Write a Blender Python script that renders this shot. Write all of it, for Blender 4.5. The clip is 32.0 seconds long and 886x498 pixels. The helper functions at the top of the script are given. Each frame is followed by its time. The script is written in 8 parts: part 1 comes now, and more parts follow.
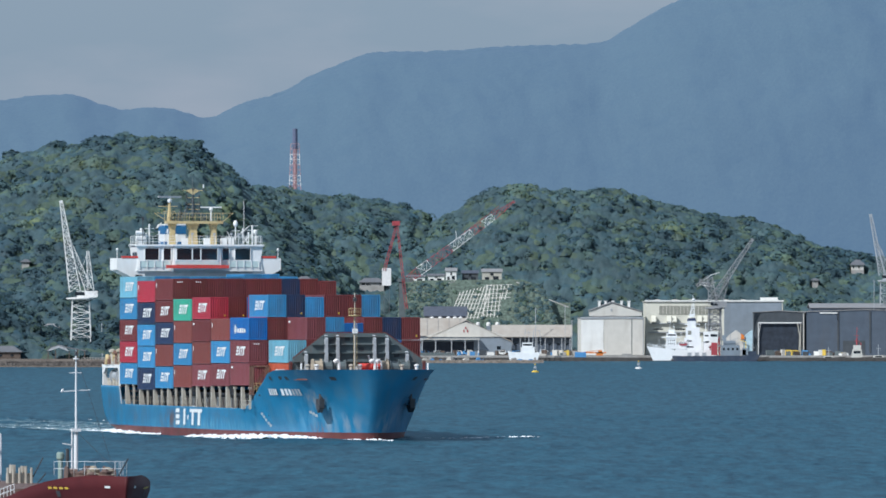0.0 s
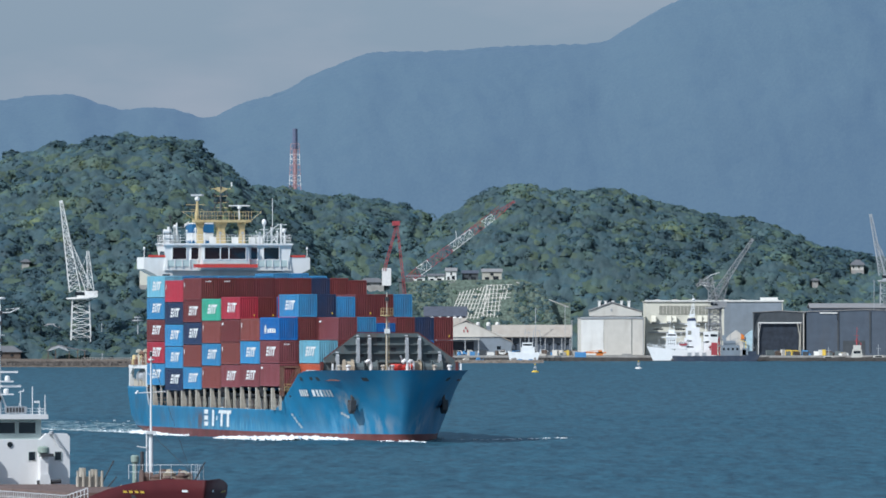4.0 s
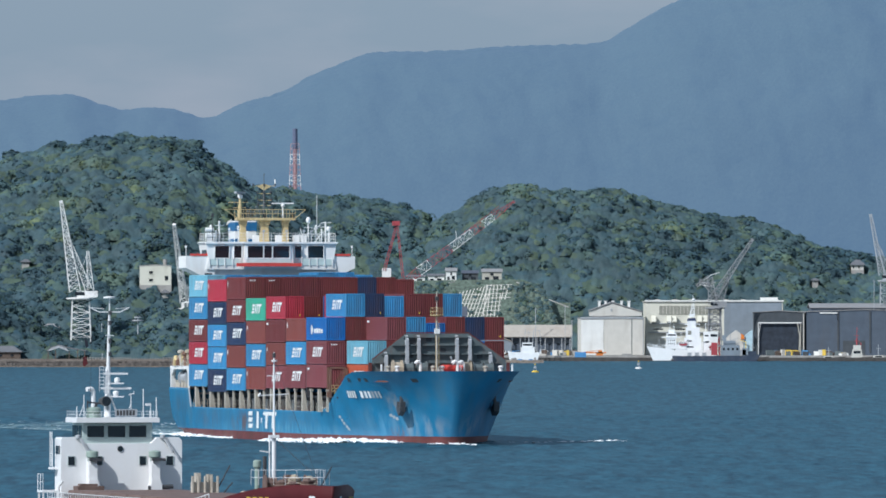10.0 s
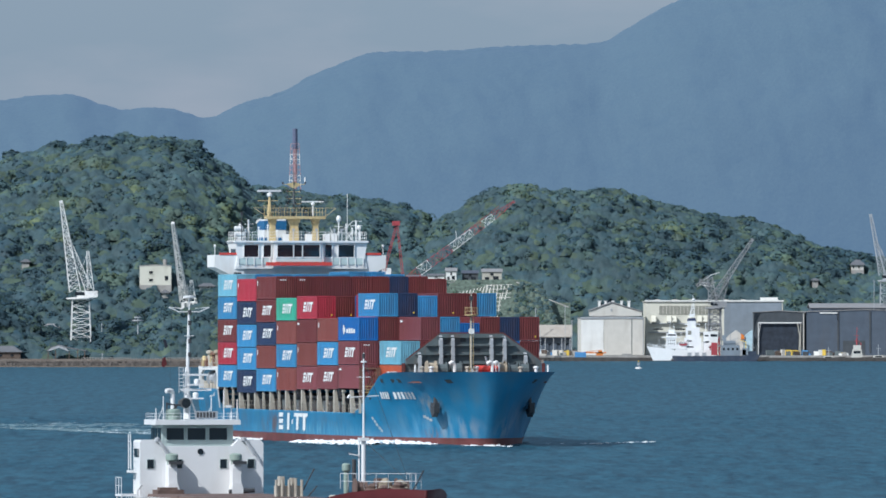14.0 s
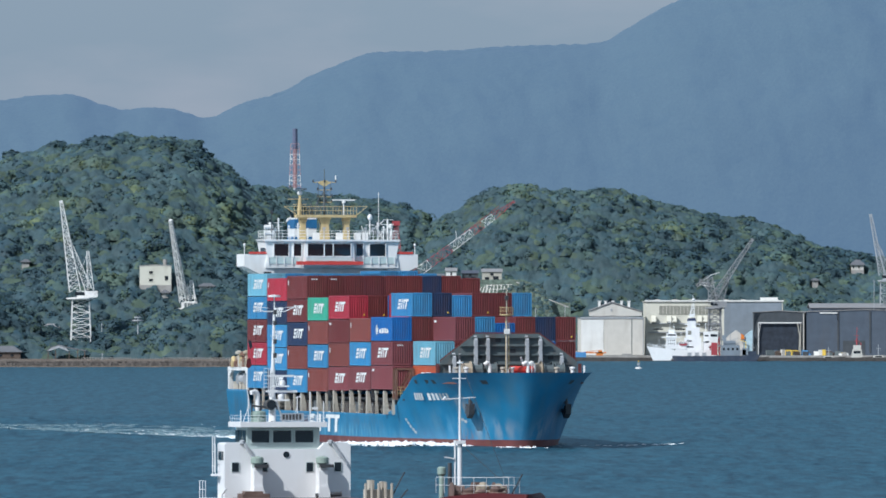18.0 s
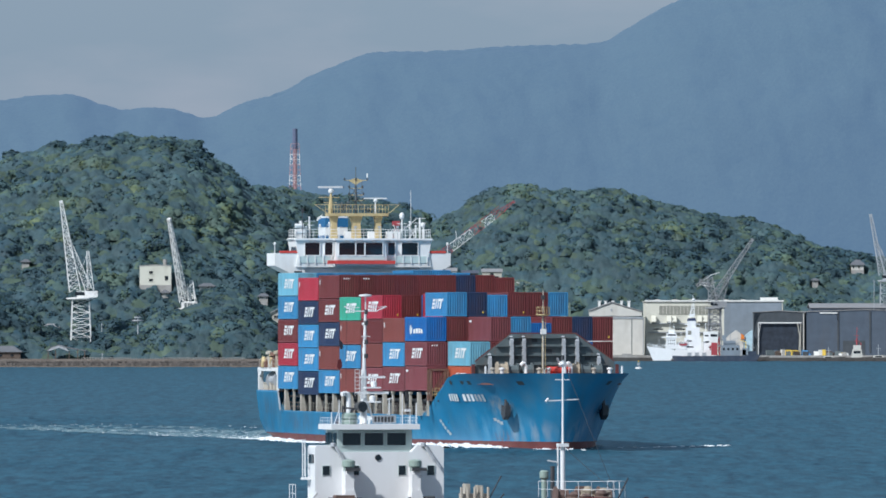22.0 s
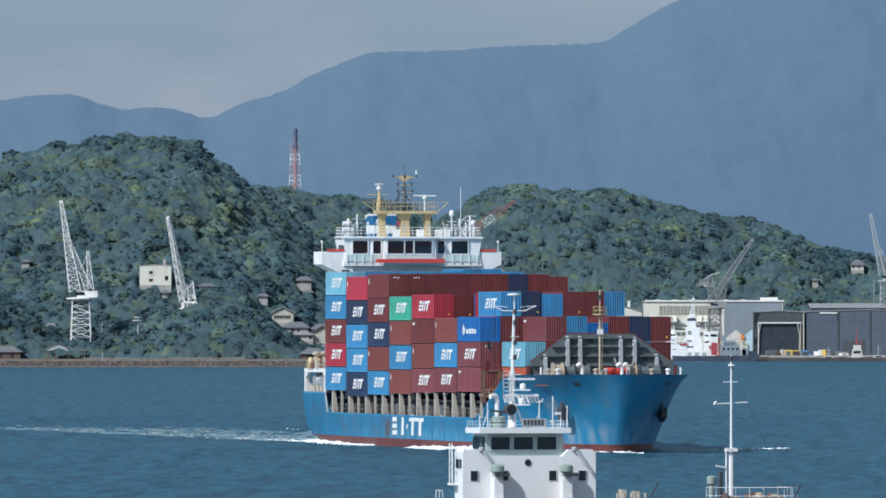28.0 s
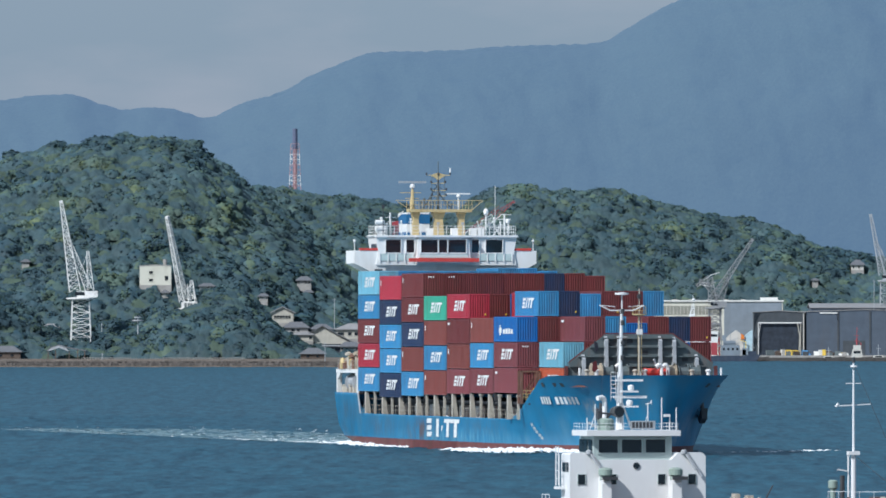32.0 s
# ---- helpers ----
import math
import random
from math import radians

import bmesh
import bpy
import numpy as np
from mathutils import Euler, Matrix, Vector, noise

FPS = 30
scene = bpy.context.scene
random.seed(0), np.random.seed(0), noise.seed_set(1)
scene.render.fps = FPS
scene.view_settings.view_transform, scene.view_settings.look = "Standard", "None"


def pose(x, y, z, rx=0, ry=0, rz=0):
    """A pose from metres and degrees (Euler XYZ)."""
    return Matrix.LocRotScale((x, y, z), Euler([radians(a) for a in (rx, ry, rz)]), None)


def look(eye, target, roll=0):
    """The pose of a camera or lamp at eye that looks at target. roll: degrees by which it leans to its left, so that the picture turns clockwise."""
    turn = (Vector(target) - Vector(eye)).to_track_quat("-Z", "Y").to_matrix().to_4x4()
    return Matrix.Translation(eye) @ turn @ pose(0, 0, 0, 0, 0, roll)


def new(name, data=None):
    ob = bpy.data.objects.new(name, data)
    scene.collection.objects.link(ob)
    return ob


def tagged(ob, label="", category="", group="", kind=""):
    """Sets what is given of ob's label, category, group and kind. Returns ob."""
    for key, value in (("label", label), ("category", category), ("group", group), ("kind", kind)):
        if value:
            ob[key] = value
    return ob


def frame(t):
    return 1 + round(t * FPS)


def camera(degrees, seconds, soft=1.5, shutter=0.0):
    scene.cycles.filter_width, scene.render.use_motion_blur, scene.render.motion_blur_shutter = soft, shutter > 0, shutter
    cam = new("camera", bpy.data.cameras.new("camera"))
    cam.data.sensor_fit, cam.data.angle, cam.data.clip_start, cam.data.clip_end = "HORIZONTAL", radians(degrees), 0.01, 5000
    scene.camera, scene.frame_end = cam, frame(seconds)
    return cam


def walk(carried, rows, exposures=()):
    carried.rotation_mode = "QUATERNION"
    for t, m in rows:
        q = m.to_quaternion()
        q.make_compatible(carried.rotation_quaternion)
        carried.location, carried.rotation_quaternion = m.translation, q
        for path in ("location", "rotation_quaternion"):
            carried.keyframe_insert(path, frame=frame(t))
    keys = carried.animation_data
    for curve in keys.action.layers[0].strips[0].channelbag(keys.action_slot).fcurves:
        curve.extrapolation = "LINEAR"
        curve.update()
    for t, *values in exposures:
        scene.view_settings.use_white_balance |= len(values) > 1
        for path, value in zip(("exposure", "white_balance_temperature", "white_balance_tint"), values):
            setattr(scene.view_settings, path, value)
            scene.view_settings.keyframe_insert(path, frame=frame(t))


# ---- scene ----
cam = camera(4.7258, 32.0, soft=1.7)
EYE, AIM = (0.0, 0.0, 14.37), (0.0, 1000.0, 21.375)
walk(cam, [(0, look(EYE, AIM)), (32, look(EYE, AIM))], exposures=[(0, 0.03, 5780, 10), (32, 0.03, 5780, 10)])

# daylight: a high sun over the viewer's left shoulder and a hazy blue sky with thin cloud
SUN_WAY = Vector((-0.55, -0.50, 0.67)).normalized()
world = bpy.data.worlds.new("sky")
scene.world = world
world.use_nodes = True
wn, wl = world.node_tree.nodes, world.node_tree.links
wn.clear()
sky = wn.new("ShaderNodeTexSky")
sky.sky_type, sky.sun_disc = "NISHITA", False
sky.sun_elevation, sky.sun_rotation = math.asin(SUN_WAY.z), math.atan2(SUN_WAY.x, SUN_WAY.y)
sky.air_density, sky.dust_density, sky.ozone_density = 1.2, 2.0, 2.0
w_co = wn.new("ShaderNodeTexCoord")
w_map = wn.new("ShaderNodeMapping")
w_map.inputs["Scale"].default_value = (22, 22, 75)
w_noise = wn.new("ShaderNodeTexNoise")
w_noise.inputs["Scale"].default_value, w_noise.inputs["Detail"].default_value = 1.6, 5
w_ramp = wn.new("ShaderNodeValToRGB")
w_ramp.color_ramp.elements[0].position, w_ramp.color_ramp.elements[0].color = 0.45, (0, 0, 0, 1)
w_ramp.color_ramp.elements[1].position, w_ramp.color_ramp.elements[1].color = 0.78, (0.34, 0.34, 0.34, 1)
w_mix = wn.new("ShaderNodeMixRGB")
w_mix.inputs[2].default_value = (6.0, 5.6, 5.7, 1)
w_haze = wn.new("ShaderNodeMixRGB")
w_haze.inputs[0].default_value = 0.7
w_haze.inputs[2].default_value = (3.3, 4.3, 5.3, 1)
w_bg, w_out = wn.new("ShaderNodeBackground"), wn.new("ShaderNodeOutputWorld")
w_bg.inputs[1].default_value = 0.088
wl.new(w_co.outputs["Generated"], w_map.inputs[0])
wl.new(w_map.outputs[0], w_noise.inputs["Vector"])
wl.new(w_noise.outputs[0], w_ramp.inputs[0])
wl.new(w_ramp.outputs[0], w_mix.inputs[0])
wl.new(sky.outputs[0], w_haze.inputs[1])
wl.new(w_haze.outputs[0], w_mix.inputs[1])
wl.new(w_mix.outputs[0], w_bg.inputs[0])
wl.new(w_bg.outputs[0], w_out.inputs[0])

sun = new("sun", bpy.data.lights.new("sun", "SUN"))
sun.data.energy, sun.data.angle, sun.data.color = 4.7, radians(0.53), (1.0, 0.95, 0.87)
sun.matrix_world = look((0, 0, 300), Vector((0, 0, 300)) - SUN_WAY)


# ---- materials ----
def material(name, color, rough=0.6, metal=0.0, grain=0.0, grain_size=1.0, stain=0.0, stain_color=(0.1, 0.06, 0.04), stain_size=6.0,
             bump=0.0, bump_size=0.5, per_object=0.0, per_island=0.0, streak=1.0, glow=None, spec=0.5):
    """A painted or natural surface: base colour, fine grain, larger stains (streak > 1 draws them out downwards) and relief."""
    m = bpy.data.materials.new(name)
    m.use_nodes = True
    n, l = m.node_tree.nodes, m.node_tree.links
    b = n["Principled BSDF"]
    b.inputs["Roughness"].default_value, b.inputs["Metallic"].default_value = rough, metal
    b.inputs["Specular IOR Level"].default_value = spec
    co = n.new("ShaderNodeTexCoord")
    rgb = n.new("ShaderNodeRGB")
    rgb.outputs[0].default_value = (*color, 1)
    out = rgb.outputs[0]

    def tex(size, detail, sz=1.0):
        mp, t = n.new("ShaderNodeMapping"), n.new("ShaderNodeTexNoise")
        mp.inputs["Scale"].default_value = (1 / size, 1 / size, 1 / (size * sz))
        t.inputs["Scale"].default_value, t.inputs["Detail"].default_value = 1.0, detail
        l.new(co.outputs["Object"], mp.inputs[0])
        l.new(mp.outputs[0], t.inputs["Vector"])
        return t.outputs[0]

    def value(src, lo, hi):
        r = n.new("ShaderNodeMapRange")
        r.inputs["From Min"].default_value, r.inputs["From Max"].default_value = 0.3, 0.7
        r.inputs["To Min"].default_value, r.inputs["To Max"].default_value = lo, hi
        l.new(src, r.inputs["Value"])
        return r.outputs[0]

    def scaled(out, fac):
        hsv = n.new("ShaderNodeHueSaturation")
        l.new(out, hsv.inputs["Color"])
        l.new(fac, hsv.inputs["Value"])
        return hsv.outputs[0]

    if grain:
        out = scaled(out, value(tex(grain_size, 4), 1 - grain, 1 + grain))
    if per_object or per_island:
        src = n.new("ShaderNodeObjectInfo").outputs["Random"] if per_object else n.new("ShaderNodeNewGeometry").outputs["Random Per Island"]
        r, a = n.new("ShaderNodeMapRange"), per_object or per_island
        r.inputs["To Min"].default_value, r.inputs["To Max"].default_value = 1 - a, 1 + a
        l.new(src, r.inputs["Value"])
        out = scaled(out, r.outputs[0])
    if stain:
        mix = n.new("ShaderNodeMixRGB")
        mix.inputs[2].default_value = (*stain_color, 1)
        ramp = n.new("ShaderNodeValToRGB")
        ramp.color_ramp.elements[0].position = 0.52
        ramp.color_ramp.elements[1].position, ramp.color_ramp.elements[1].color = 0.78, (stain, stain, stain, 1)
        l.new(tex(stain_size, 7, streak), ramp.inputs[0])
        l.new(ramp.outputs[0], mix.inputs[0])
        l.new(out, mix.inputs[1])
        out = mix.outputs[0]
    l.new(out, b.inputs["Base Color"])
    if bump:
        bp = n.new("ShaderNodeBump")
        bp.inputs["Strength"].default_value, bp.inputs["Distance"].default_value = 1.0, bump
        l.new(tex(bump_size, 5), bp.inputs["Height"])
        l.new(bp.outputs[0], b.inputs["Normal"])
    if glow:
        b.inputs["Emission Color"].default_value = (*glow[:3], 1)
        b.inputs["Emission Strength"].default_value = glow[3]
    return m


# ---- mesh building ----
class Build:
    """Collects corners and faces of one mesh."""

    def __init__(self):
        self.v, self.f = [], []

    def add(self, vs, fs):
        k = len(self.v)
        self.v += [tuple(p) for p in vs]
        self.f += [tuple(i + k for i in f) for f in fs]
        return self

    def box(self, x0, x1, y0, y1, z0, z1):
        return self.add([(x, y, z) for z in (z0, z1) for y in (y0, y1) for x in (x0, x1)],
                        [(0, 2, 3, 1), (4, 5, 7, 6), (0, 1, 5, 4), (2, 6, 7, 3), (0, 4, 6, 2), (1, 3, 7, 5)])

    def bar(self, p, q, r, n=4, r2=None):
        """A rod from p to q with n sides, radius r at p and r2 at q."""
        p, q = Vector(p), Vector(q)
        d = (q - p)
        if d.length < 1e-6:
            return self
        d.normalize()
        a = d.orthogonal().normalized() if abs(d.z) < 0.99 else Vector((1, 0, 0))
        if abs(d.z) < 0.99:
            a = d.cross(Vector((0, 0, 1))).normalized()
        b = d.cross(a)
        r2 = r if r2 is None else r2
        o = math.pi / n
        vs = [c + (a * math.cos(o + 2 * math.pi * i / n) + b * math.sin(o + 2 * math.pi * i / n)) * s for c, s in ((p, r), (q, r2)) for i in range(n)]
        fs = [(i, (i + 1) % n, n + (i + 1) % n, n + i) for i in range(n)] + [tuple(range(n))[::-1], tuple(range(n, 2 * n))]
        return self.add(vs, fs)

    def prism(self, outline, a0, a1, axis="x"):
        """A flat outline drawn out along an axis. outline: (y, z) for x, (x, z) for y, (x, y) for z."""
        n = len(outline)

        def p(a, s):
            return (a, *s) if axis == "x" else (s[0], a, s[1]) if axis == "y" else (*s, a)
        vs = [p(a0, s) for s in outline] + [p(a1, s) for s in outline]
        return self.add(vs, [tuple(range(n))[::-1], tuple(range(n, 2 * n))] + [(i, (i + 1) % n, n + (i + 1) % n, n + i) for i in range(n)])

    def lathe(self, at, profile, n=12):
        """A round body about the upright line through at; profile: (radius, height)."""
        x, y, z = at
        vs = [(x + r * math.cos(2 * math.pi * i / n), y + r * math.sin(2 * math.pi * i / n), z + h) for r, h in profile for i in range(n)]
        fs = [(k * n + i, k * n + (i + 1) % n, (k + 1) * n + (i + 1) % n, (k + 1) * n + i) for k in range(len(profile) - 1) for i in range(n)]
        m = len(profile) - 1
        return self.add(vs, fs + [tuple(range(n))[::-1], tuple(range(m * n, m * n + n))])

    def rail(self, points, high=1.0, step=1.6, r=0.03, rows=2):
        """Open railing along a line of points."""
        for p, q in zip(points, points[1:]):
            p, q = Vector(p), Vector(q)
            k = max(1, round((q - p).length / step))
            for i in range(k + 1):
                c = p.lerp(q, i / k)
                self.bar(c, c + Vector((0, 0, high)), r)
            for j in range(rows):
                h = Vector((0, 0, high * (j + 1) / rows))
                self.bar(p + h, q + h, r)
        return self

    def lattice(self, p, q, w, w2=None, bays=10, r=0.12, up=(0, 0, 1)):
        """A four-chord lattice girder from p to q, w wide at p and w2 at q."""
        p, q = Vector(p), Vector(q)
        d = (q - p).normalized()
        a = d.cross(Vector(up))
        a = a.normalized() if a.length > 1e-3 else Vector((1, 0, 0))
        b = d.cross(a)
        w2 = w if w2 is None else w2
        ring = []
        for k in range(bays + 1):
            c, s = p.lerp(q, k / bays), (w + (w2 - w) * k / bays) / 2
            ring.append([c + a * s * i + b * s * j for i, j in ((1, 1), (-1, 1), (-1, -1), (1, -1))])
        for k in range(bays):
            for i in range(4):
                self.bar(ring[k][i], ring[k + 1][i], r)
                x, y = (i, (i + 1) % 4) if k % 2 else ((i + 1) % 4, i)
                self.bar(ring[k][x], ring[k + 1][y], r * 0.6)
                self.bar(ring[k + 1][i], ring[k + 1][(i + 1) % 4], r * 0.6)
        return self

    def mesh(self, name, mat, smooth=False):
        me = bpy.data.meshes.new(name)
        me.from_pydata(self.v, [], self.f)
        for m in mat if isinstance(mat, (list, tuple)) else [mat]:
            me.materials.append(m)
        if smooth:
            me.polygons.foreach_set("use_smooth", [True] * len(me.polygons))
        me.update()
        return me


def part(name, build, mat, parent=None, label="", smooth=False, at=None, kind=""):
    me = build if isinstance(build, bpy.types.Mesh) else build.mesh(name, mat, smooth)
    ob = new(name, me)
    if parent:
        ob.parent = parent
    if at is not None:
        ob.matrix_basis = at
    return tagged(ob, label, kind=kind)


def thing(name, at, label, category, group="", kind=""):
    ob = new(name)
    ob.matrix_basis = at
    return tagged(ob, label, category, group, kind)


def ramp_at(points, x):
    """Smooth value at x of a short list of (x, value)."""
    if x <= points[0][0]:
        return points[0][1]
    for (a, p), (b, q) in zip(points, points[1:]):
        if x <= b:
            k = (x - a) / (b - a)
            return p + (q - p) * k
    return points[-1][1]


# ---- water and land ----
SEA = -0.6


def water_material():
    m = bpy.data.materials.new("sea_water")
    m.use_nodes = True
    n, l = m.node_tree.nodes, m.node_tree.links
    n.remove(n["Principled BSDF"])
    b, gloss, mix = n.new("ShaderNodeBsdfDiffuse"), n.new("ShaderNodeBsdfGlossy"), n.new("ShaderNodeMixShader")
    gloss.inputs["Roughness"].default_value, mix.inputs[0].default_value = 0.3, 0.19
    gloss.inputs["Color"].default_value = (0.72, 0.92, 1.0, 1)
    l.new(b.outputs[0], mix.inputs[1])
    l.new(gloss.outputs[0], mix.inputs[2])
    l.new(mix.outputs[0], n["Material Output"].inputs["Surface"])
    co = n.new("ShaderNodeTexCoord")
    # noise puts the light and dark sides of small ripples into the colour
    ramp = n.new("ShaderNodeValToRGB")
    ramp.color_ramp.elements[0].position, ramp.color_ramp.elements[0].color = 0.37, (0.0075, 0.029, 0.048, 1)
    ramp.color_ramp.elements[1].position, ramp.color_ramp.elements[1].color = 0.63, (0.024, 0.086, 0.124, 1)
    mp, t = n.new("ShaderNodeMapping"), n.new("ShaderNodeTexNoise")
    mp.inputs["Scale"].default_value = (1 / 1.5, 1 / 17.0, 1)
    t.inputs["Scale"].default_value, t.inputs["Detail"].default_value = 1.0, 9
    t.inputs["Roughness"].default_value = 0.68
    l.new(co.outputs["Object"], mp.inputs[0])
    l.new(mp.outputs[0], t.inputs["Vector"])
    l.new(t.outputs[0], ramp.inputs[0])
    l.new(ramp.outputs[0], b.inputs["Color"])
    return m


def wave_height(x, y):
    """Wind waves: a sum of short-crested trains."""
    r, z = random.Random(3), 0.0
    for i in range(26):
        lam = 1.7 * 1.06 ** i
        a = math.pi / 2 + r.uniform(-1.3, 1.3)
        z = z + 0.0085 * lam ** 0.85 * np.sin(2 * math.pi / lam * (x * math.cos(a) + y * math.sin(a)) + r.uniform(0, 6.28))
    gust = 0.75 + 0.35 * np.sin(x / 23 + np.sin(y / 61) * 2) * np.sin(y / 90 + x / 57)
    return z * gust


def sea_sheet():
    """One sheet of water, finely waved in the strait and flat towards the horizon."""
    vs, fs, base = [], [], 0
    for x0, x1, dx, y0, y1, dy in ((-52, 52, 0.36, 800, 1180, 0.8), (-80, 80, 0.55, 1180, 1750, 1.4), (-210, 210, 2.0, 1750, 4345, 8.0)):
        xs, ys = np.arange(x0, x1 + dx / 2, dx), np.arange(y0, y1 + dy / 2, dy)
        gx, gy = np.meshgrid(xs, ys)
        edge = np.clip(np.minimum(np.minimum(gx - x0, x1 - gx) / 4, np.minimum(gy - y0, y1 - gy) / 8), 0, 1)
        vs.append(np.column_stack((gx.ravel(), gy.ravel(), (SEA + wave_height(gx, gy) * edge).ravel())))
        i, j = np.meshgrid(np.arange(len(xs) - 1), np.arange(len(ys) - 1))
        a = (j * len(xs) + i).ravel() + base
        fs.append(np.column_stack((a, a + 1, a + len(xs) + 1, a + len(xs))))
        base += len(vs[-1])
    rim = [(-3000, -400, 3000, 800), (-3000, 800, -52, 1180), (52, 800, 3000, 1180), (-3000, 1180, -80, 1750), (80, 1180, 3000, 1750), (-3000, 1750, -210, 4345), (210, 1750, 3000, 4345), (-3000, 4345, 3000, 4960)]
    for a, b, c, d in rim:
        vs.append(np.array([(a, b, SEA), (c, b, SEA), (c, d, SEA), (a, d, SEA)], float))
        fs.append(np.arange(4)[None, :] + base)
        base += 4
    v, f = np.concatenate(vs), np.concatenate(fs)
    return polygons("water", v, f)


def polygons(name, v, f, smooth=True):
    """A mesh from arrays of corners and of faces with equally many corners."""
    me = bpy.data.meshes.new(name)
    me.vertices.add(len(v))
    me.vertices.foreach_set("co", v.ravel())
    me.loops.add(f.size)
    me.loops.foreach_set("vertex_index", f.ravel().astype(np.int32))
    me.polygons.add(len(f))
    me.polygons.foreach_set("loop_start", np.arange(0, f.size, f.shape[1], dtype=np.int32))
    me.polygons.foreach_set("use_smooth", np.full(len(f), smooth, dtype=bool))
    me.update()
    me.validate()
    return me


sea = sea_sheet()
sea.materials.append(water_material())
tagged(part("water", sea, None), "teal sea water with small wind waves", "water", kind="structure")

M_FOREST = material("forest_floor", (0.10, 0.15, 0.138), 0.9, grain=0.3, grain_size=5, bump=0.5, bump_size=4)
# the blue haze over the far mountain is put in as emission
M_HAZE = material("forest_haze_glow", (0.036, 0.056, 0.047), 0.95, grain=0.10, grain_size=1.3, stain=0.5, stain_color=(0.022, 0.040, 0.038),
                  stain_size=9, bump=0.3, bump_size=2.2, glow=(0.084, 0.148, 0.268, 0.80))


def foliage_material(name, tints, thin=0.06):
    """Leaf masses that differ from clump to clump. thin: the share of light that goes through the leaves."""
    m = bpy.data.materials.new(name)
    m.use_nodes = True
    n, l = m.node_tree.nodes, m.node_tree.links
    b = n["Principled BSDF"]
    b.inputs["Roughness"].default_value = 0.6
    b.inputs["Specular IOR Level"].default_value = 0.2
    co = n.new("ShaderNodeTexCoord")
    ramp = n.new("ShaderNodeValToRGB")
    ramp.color_ramp.interpolation = "CONSTANT"
    for i, c in enumerate(tints):
        e = ramp.color_ramp.elements[i] if i < 2 else ramp.color_ramp.elements.new(0.5)
        e.position, e.color = i / len(tints), (*c, 1)
    cells, split, share = n.new("ShaderNodeTexVoronoi"), n.new("ShaderNodeSeparateColor"), n.new("ShaderNodeMix")
    cells.inputs["Scale"].default_value, share.inputs["Factor"].default_value = 0.22, 0.2
    l.new(co.outputs["Object"], cells.inputs["Vector"])
    l.new(cells.outputs["Color"], split.inputs[0])
    l.new(split.outputs[0], share.inputs["A"])
    l.new(n.new("ShaderNodeNewGeometry").outputs["Random Per Island"], share.inputs["B"])
    l.new(share.outputs["Result"], ramp.inputs[0])
    fine, mid, broad = n.new("ShaderNodeTexNoise"), n.new("ShaderNodeTexNoise"), n.new("ShaderNodeTexNoise")
    mid.inputs["Scale"].default_value, mid.inputs["Detail"].default_value = 0.2, 4
    fine.inputs["Scale"].default_value, fine.inputs["Detail"].default_value = 2.2, 5
    broad.inputs["Scale"].default_value, broad.inputs["Detail"].default_value = 0.045, 3
    out = ramp.outputs[0]
    for t, lo, hi in ((fine, 0.82, 1.16), (mid, 0.8, 1.18), (broad, 0.76, 1.2)):
        l.new(co.outputs["Object"], t.inputs["Vector"])
        r, hsv = n.new("ShaderNodeMapRange"), n.new("ShaderNodeHueSaturation")
        r.inputs["From Min"].default_value, r.inputs["From Max"].default_value = 0.3, 0.7
        r.inputs["To Min"].default_value, r.inputs["To Max"].default_value = lo, hi
        l.new(t.outputs[0], r.inputs["Value"])
        l.new(r.outputs[0], hsv.inputs["Value"])
        l.new(out, hsv.inputs["Color"])
        out = hsv.outputs[0]
    l.new(out, b.inputs["Base Color"])
    lit, mix = n.new("ShaderNodeBsdfTranslucent"), n.new("ShaderNodeMixShader")
    mix.inputs[0].default_value = thin
    l.new(out, lit.inputs["Color"])
    l.new(b.outputs[0], mix.inputs[1])
    l.new(lit.outputs[0], mix.inputs[2])
    l.new(mix.outputs[0], n["Material Output"].inputs["Surface"])
    bp = n.new("ShaderNodeBump")
    bp.inputs["Distance"].default_value = 0.25
    l.new(fine.outputs[0], bp.inputs["Height"])
    # leaves hang at every slant; normals bend sunward and flatten shade as haze would
    lean, unit = n.new("ShaderNodeVectorMath"), n.new("ShaderNodeVectorMath")
    lean.inputs[1].default_value = (-0.18, -0.5, 0.5)
    unit.operation = "NORMALIZE"
    l.new(bp.outputs[0], lean.inputs[0])
    l.new(lean.outputs[0], unit.inputs[0])
    l.new(unit.outputs[0], b.inputs["Normal"])
    l.new(unit.outputs[0], lit.inputs["Normal"])
    return m


# bluer than leaves are: haze over the hills is put into these tints
GREENS = [(0.060, 0.102, 0.107), (0.071, 0.114, 0.101), (0.053, 0.098, 0.110), (0.084, 0.124, 0.088), (0.062, 0.103, 0.109), (0.089, 0.126, 0.083), (0.063, 0.108, 0.110), (0.091, 0.108, 0.088)]
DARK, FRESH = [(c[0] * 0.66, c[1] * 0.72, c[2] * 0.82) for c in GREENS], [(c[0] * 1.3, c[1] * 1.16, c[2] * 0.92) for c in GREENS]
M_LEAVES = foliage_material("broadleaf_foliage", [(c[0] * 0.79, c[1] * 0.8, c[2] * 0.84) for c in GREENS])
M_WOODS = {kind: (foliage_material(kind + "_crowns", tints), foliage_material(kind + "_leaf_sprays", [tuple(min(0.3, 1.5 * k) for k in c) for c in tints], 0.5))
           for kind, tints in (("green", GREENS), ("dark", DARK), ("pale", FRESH))}


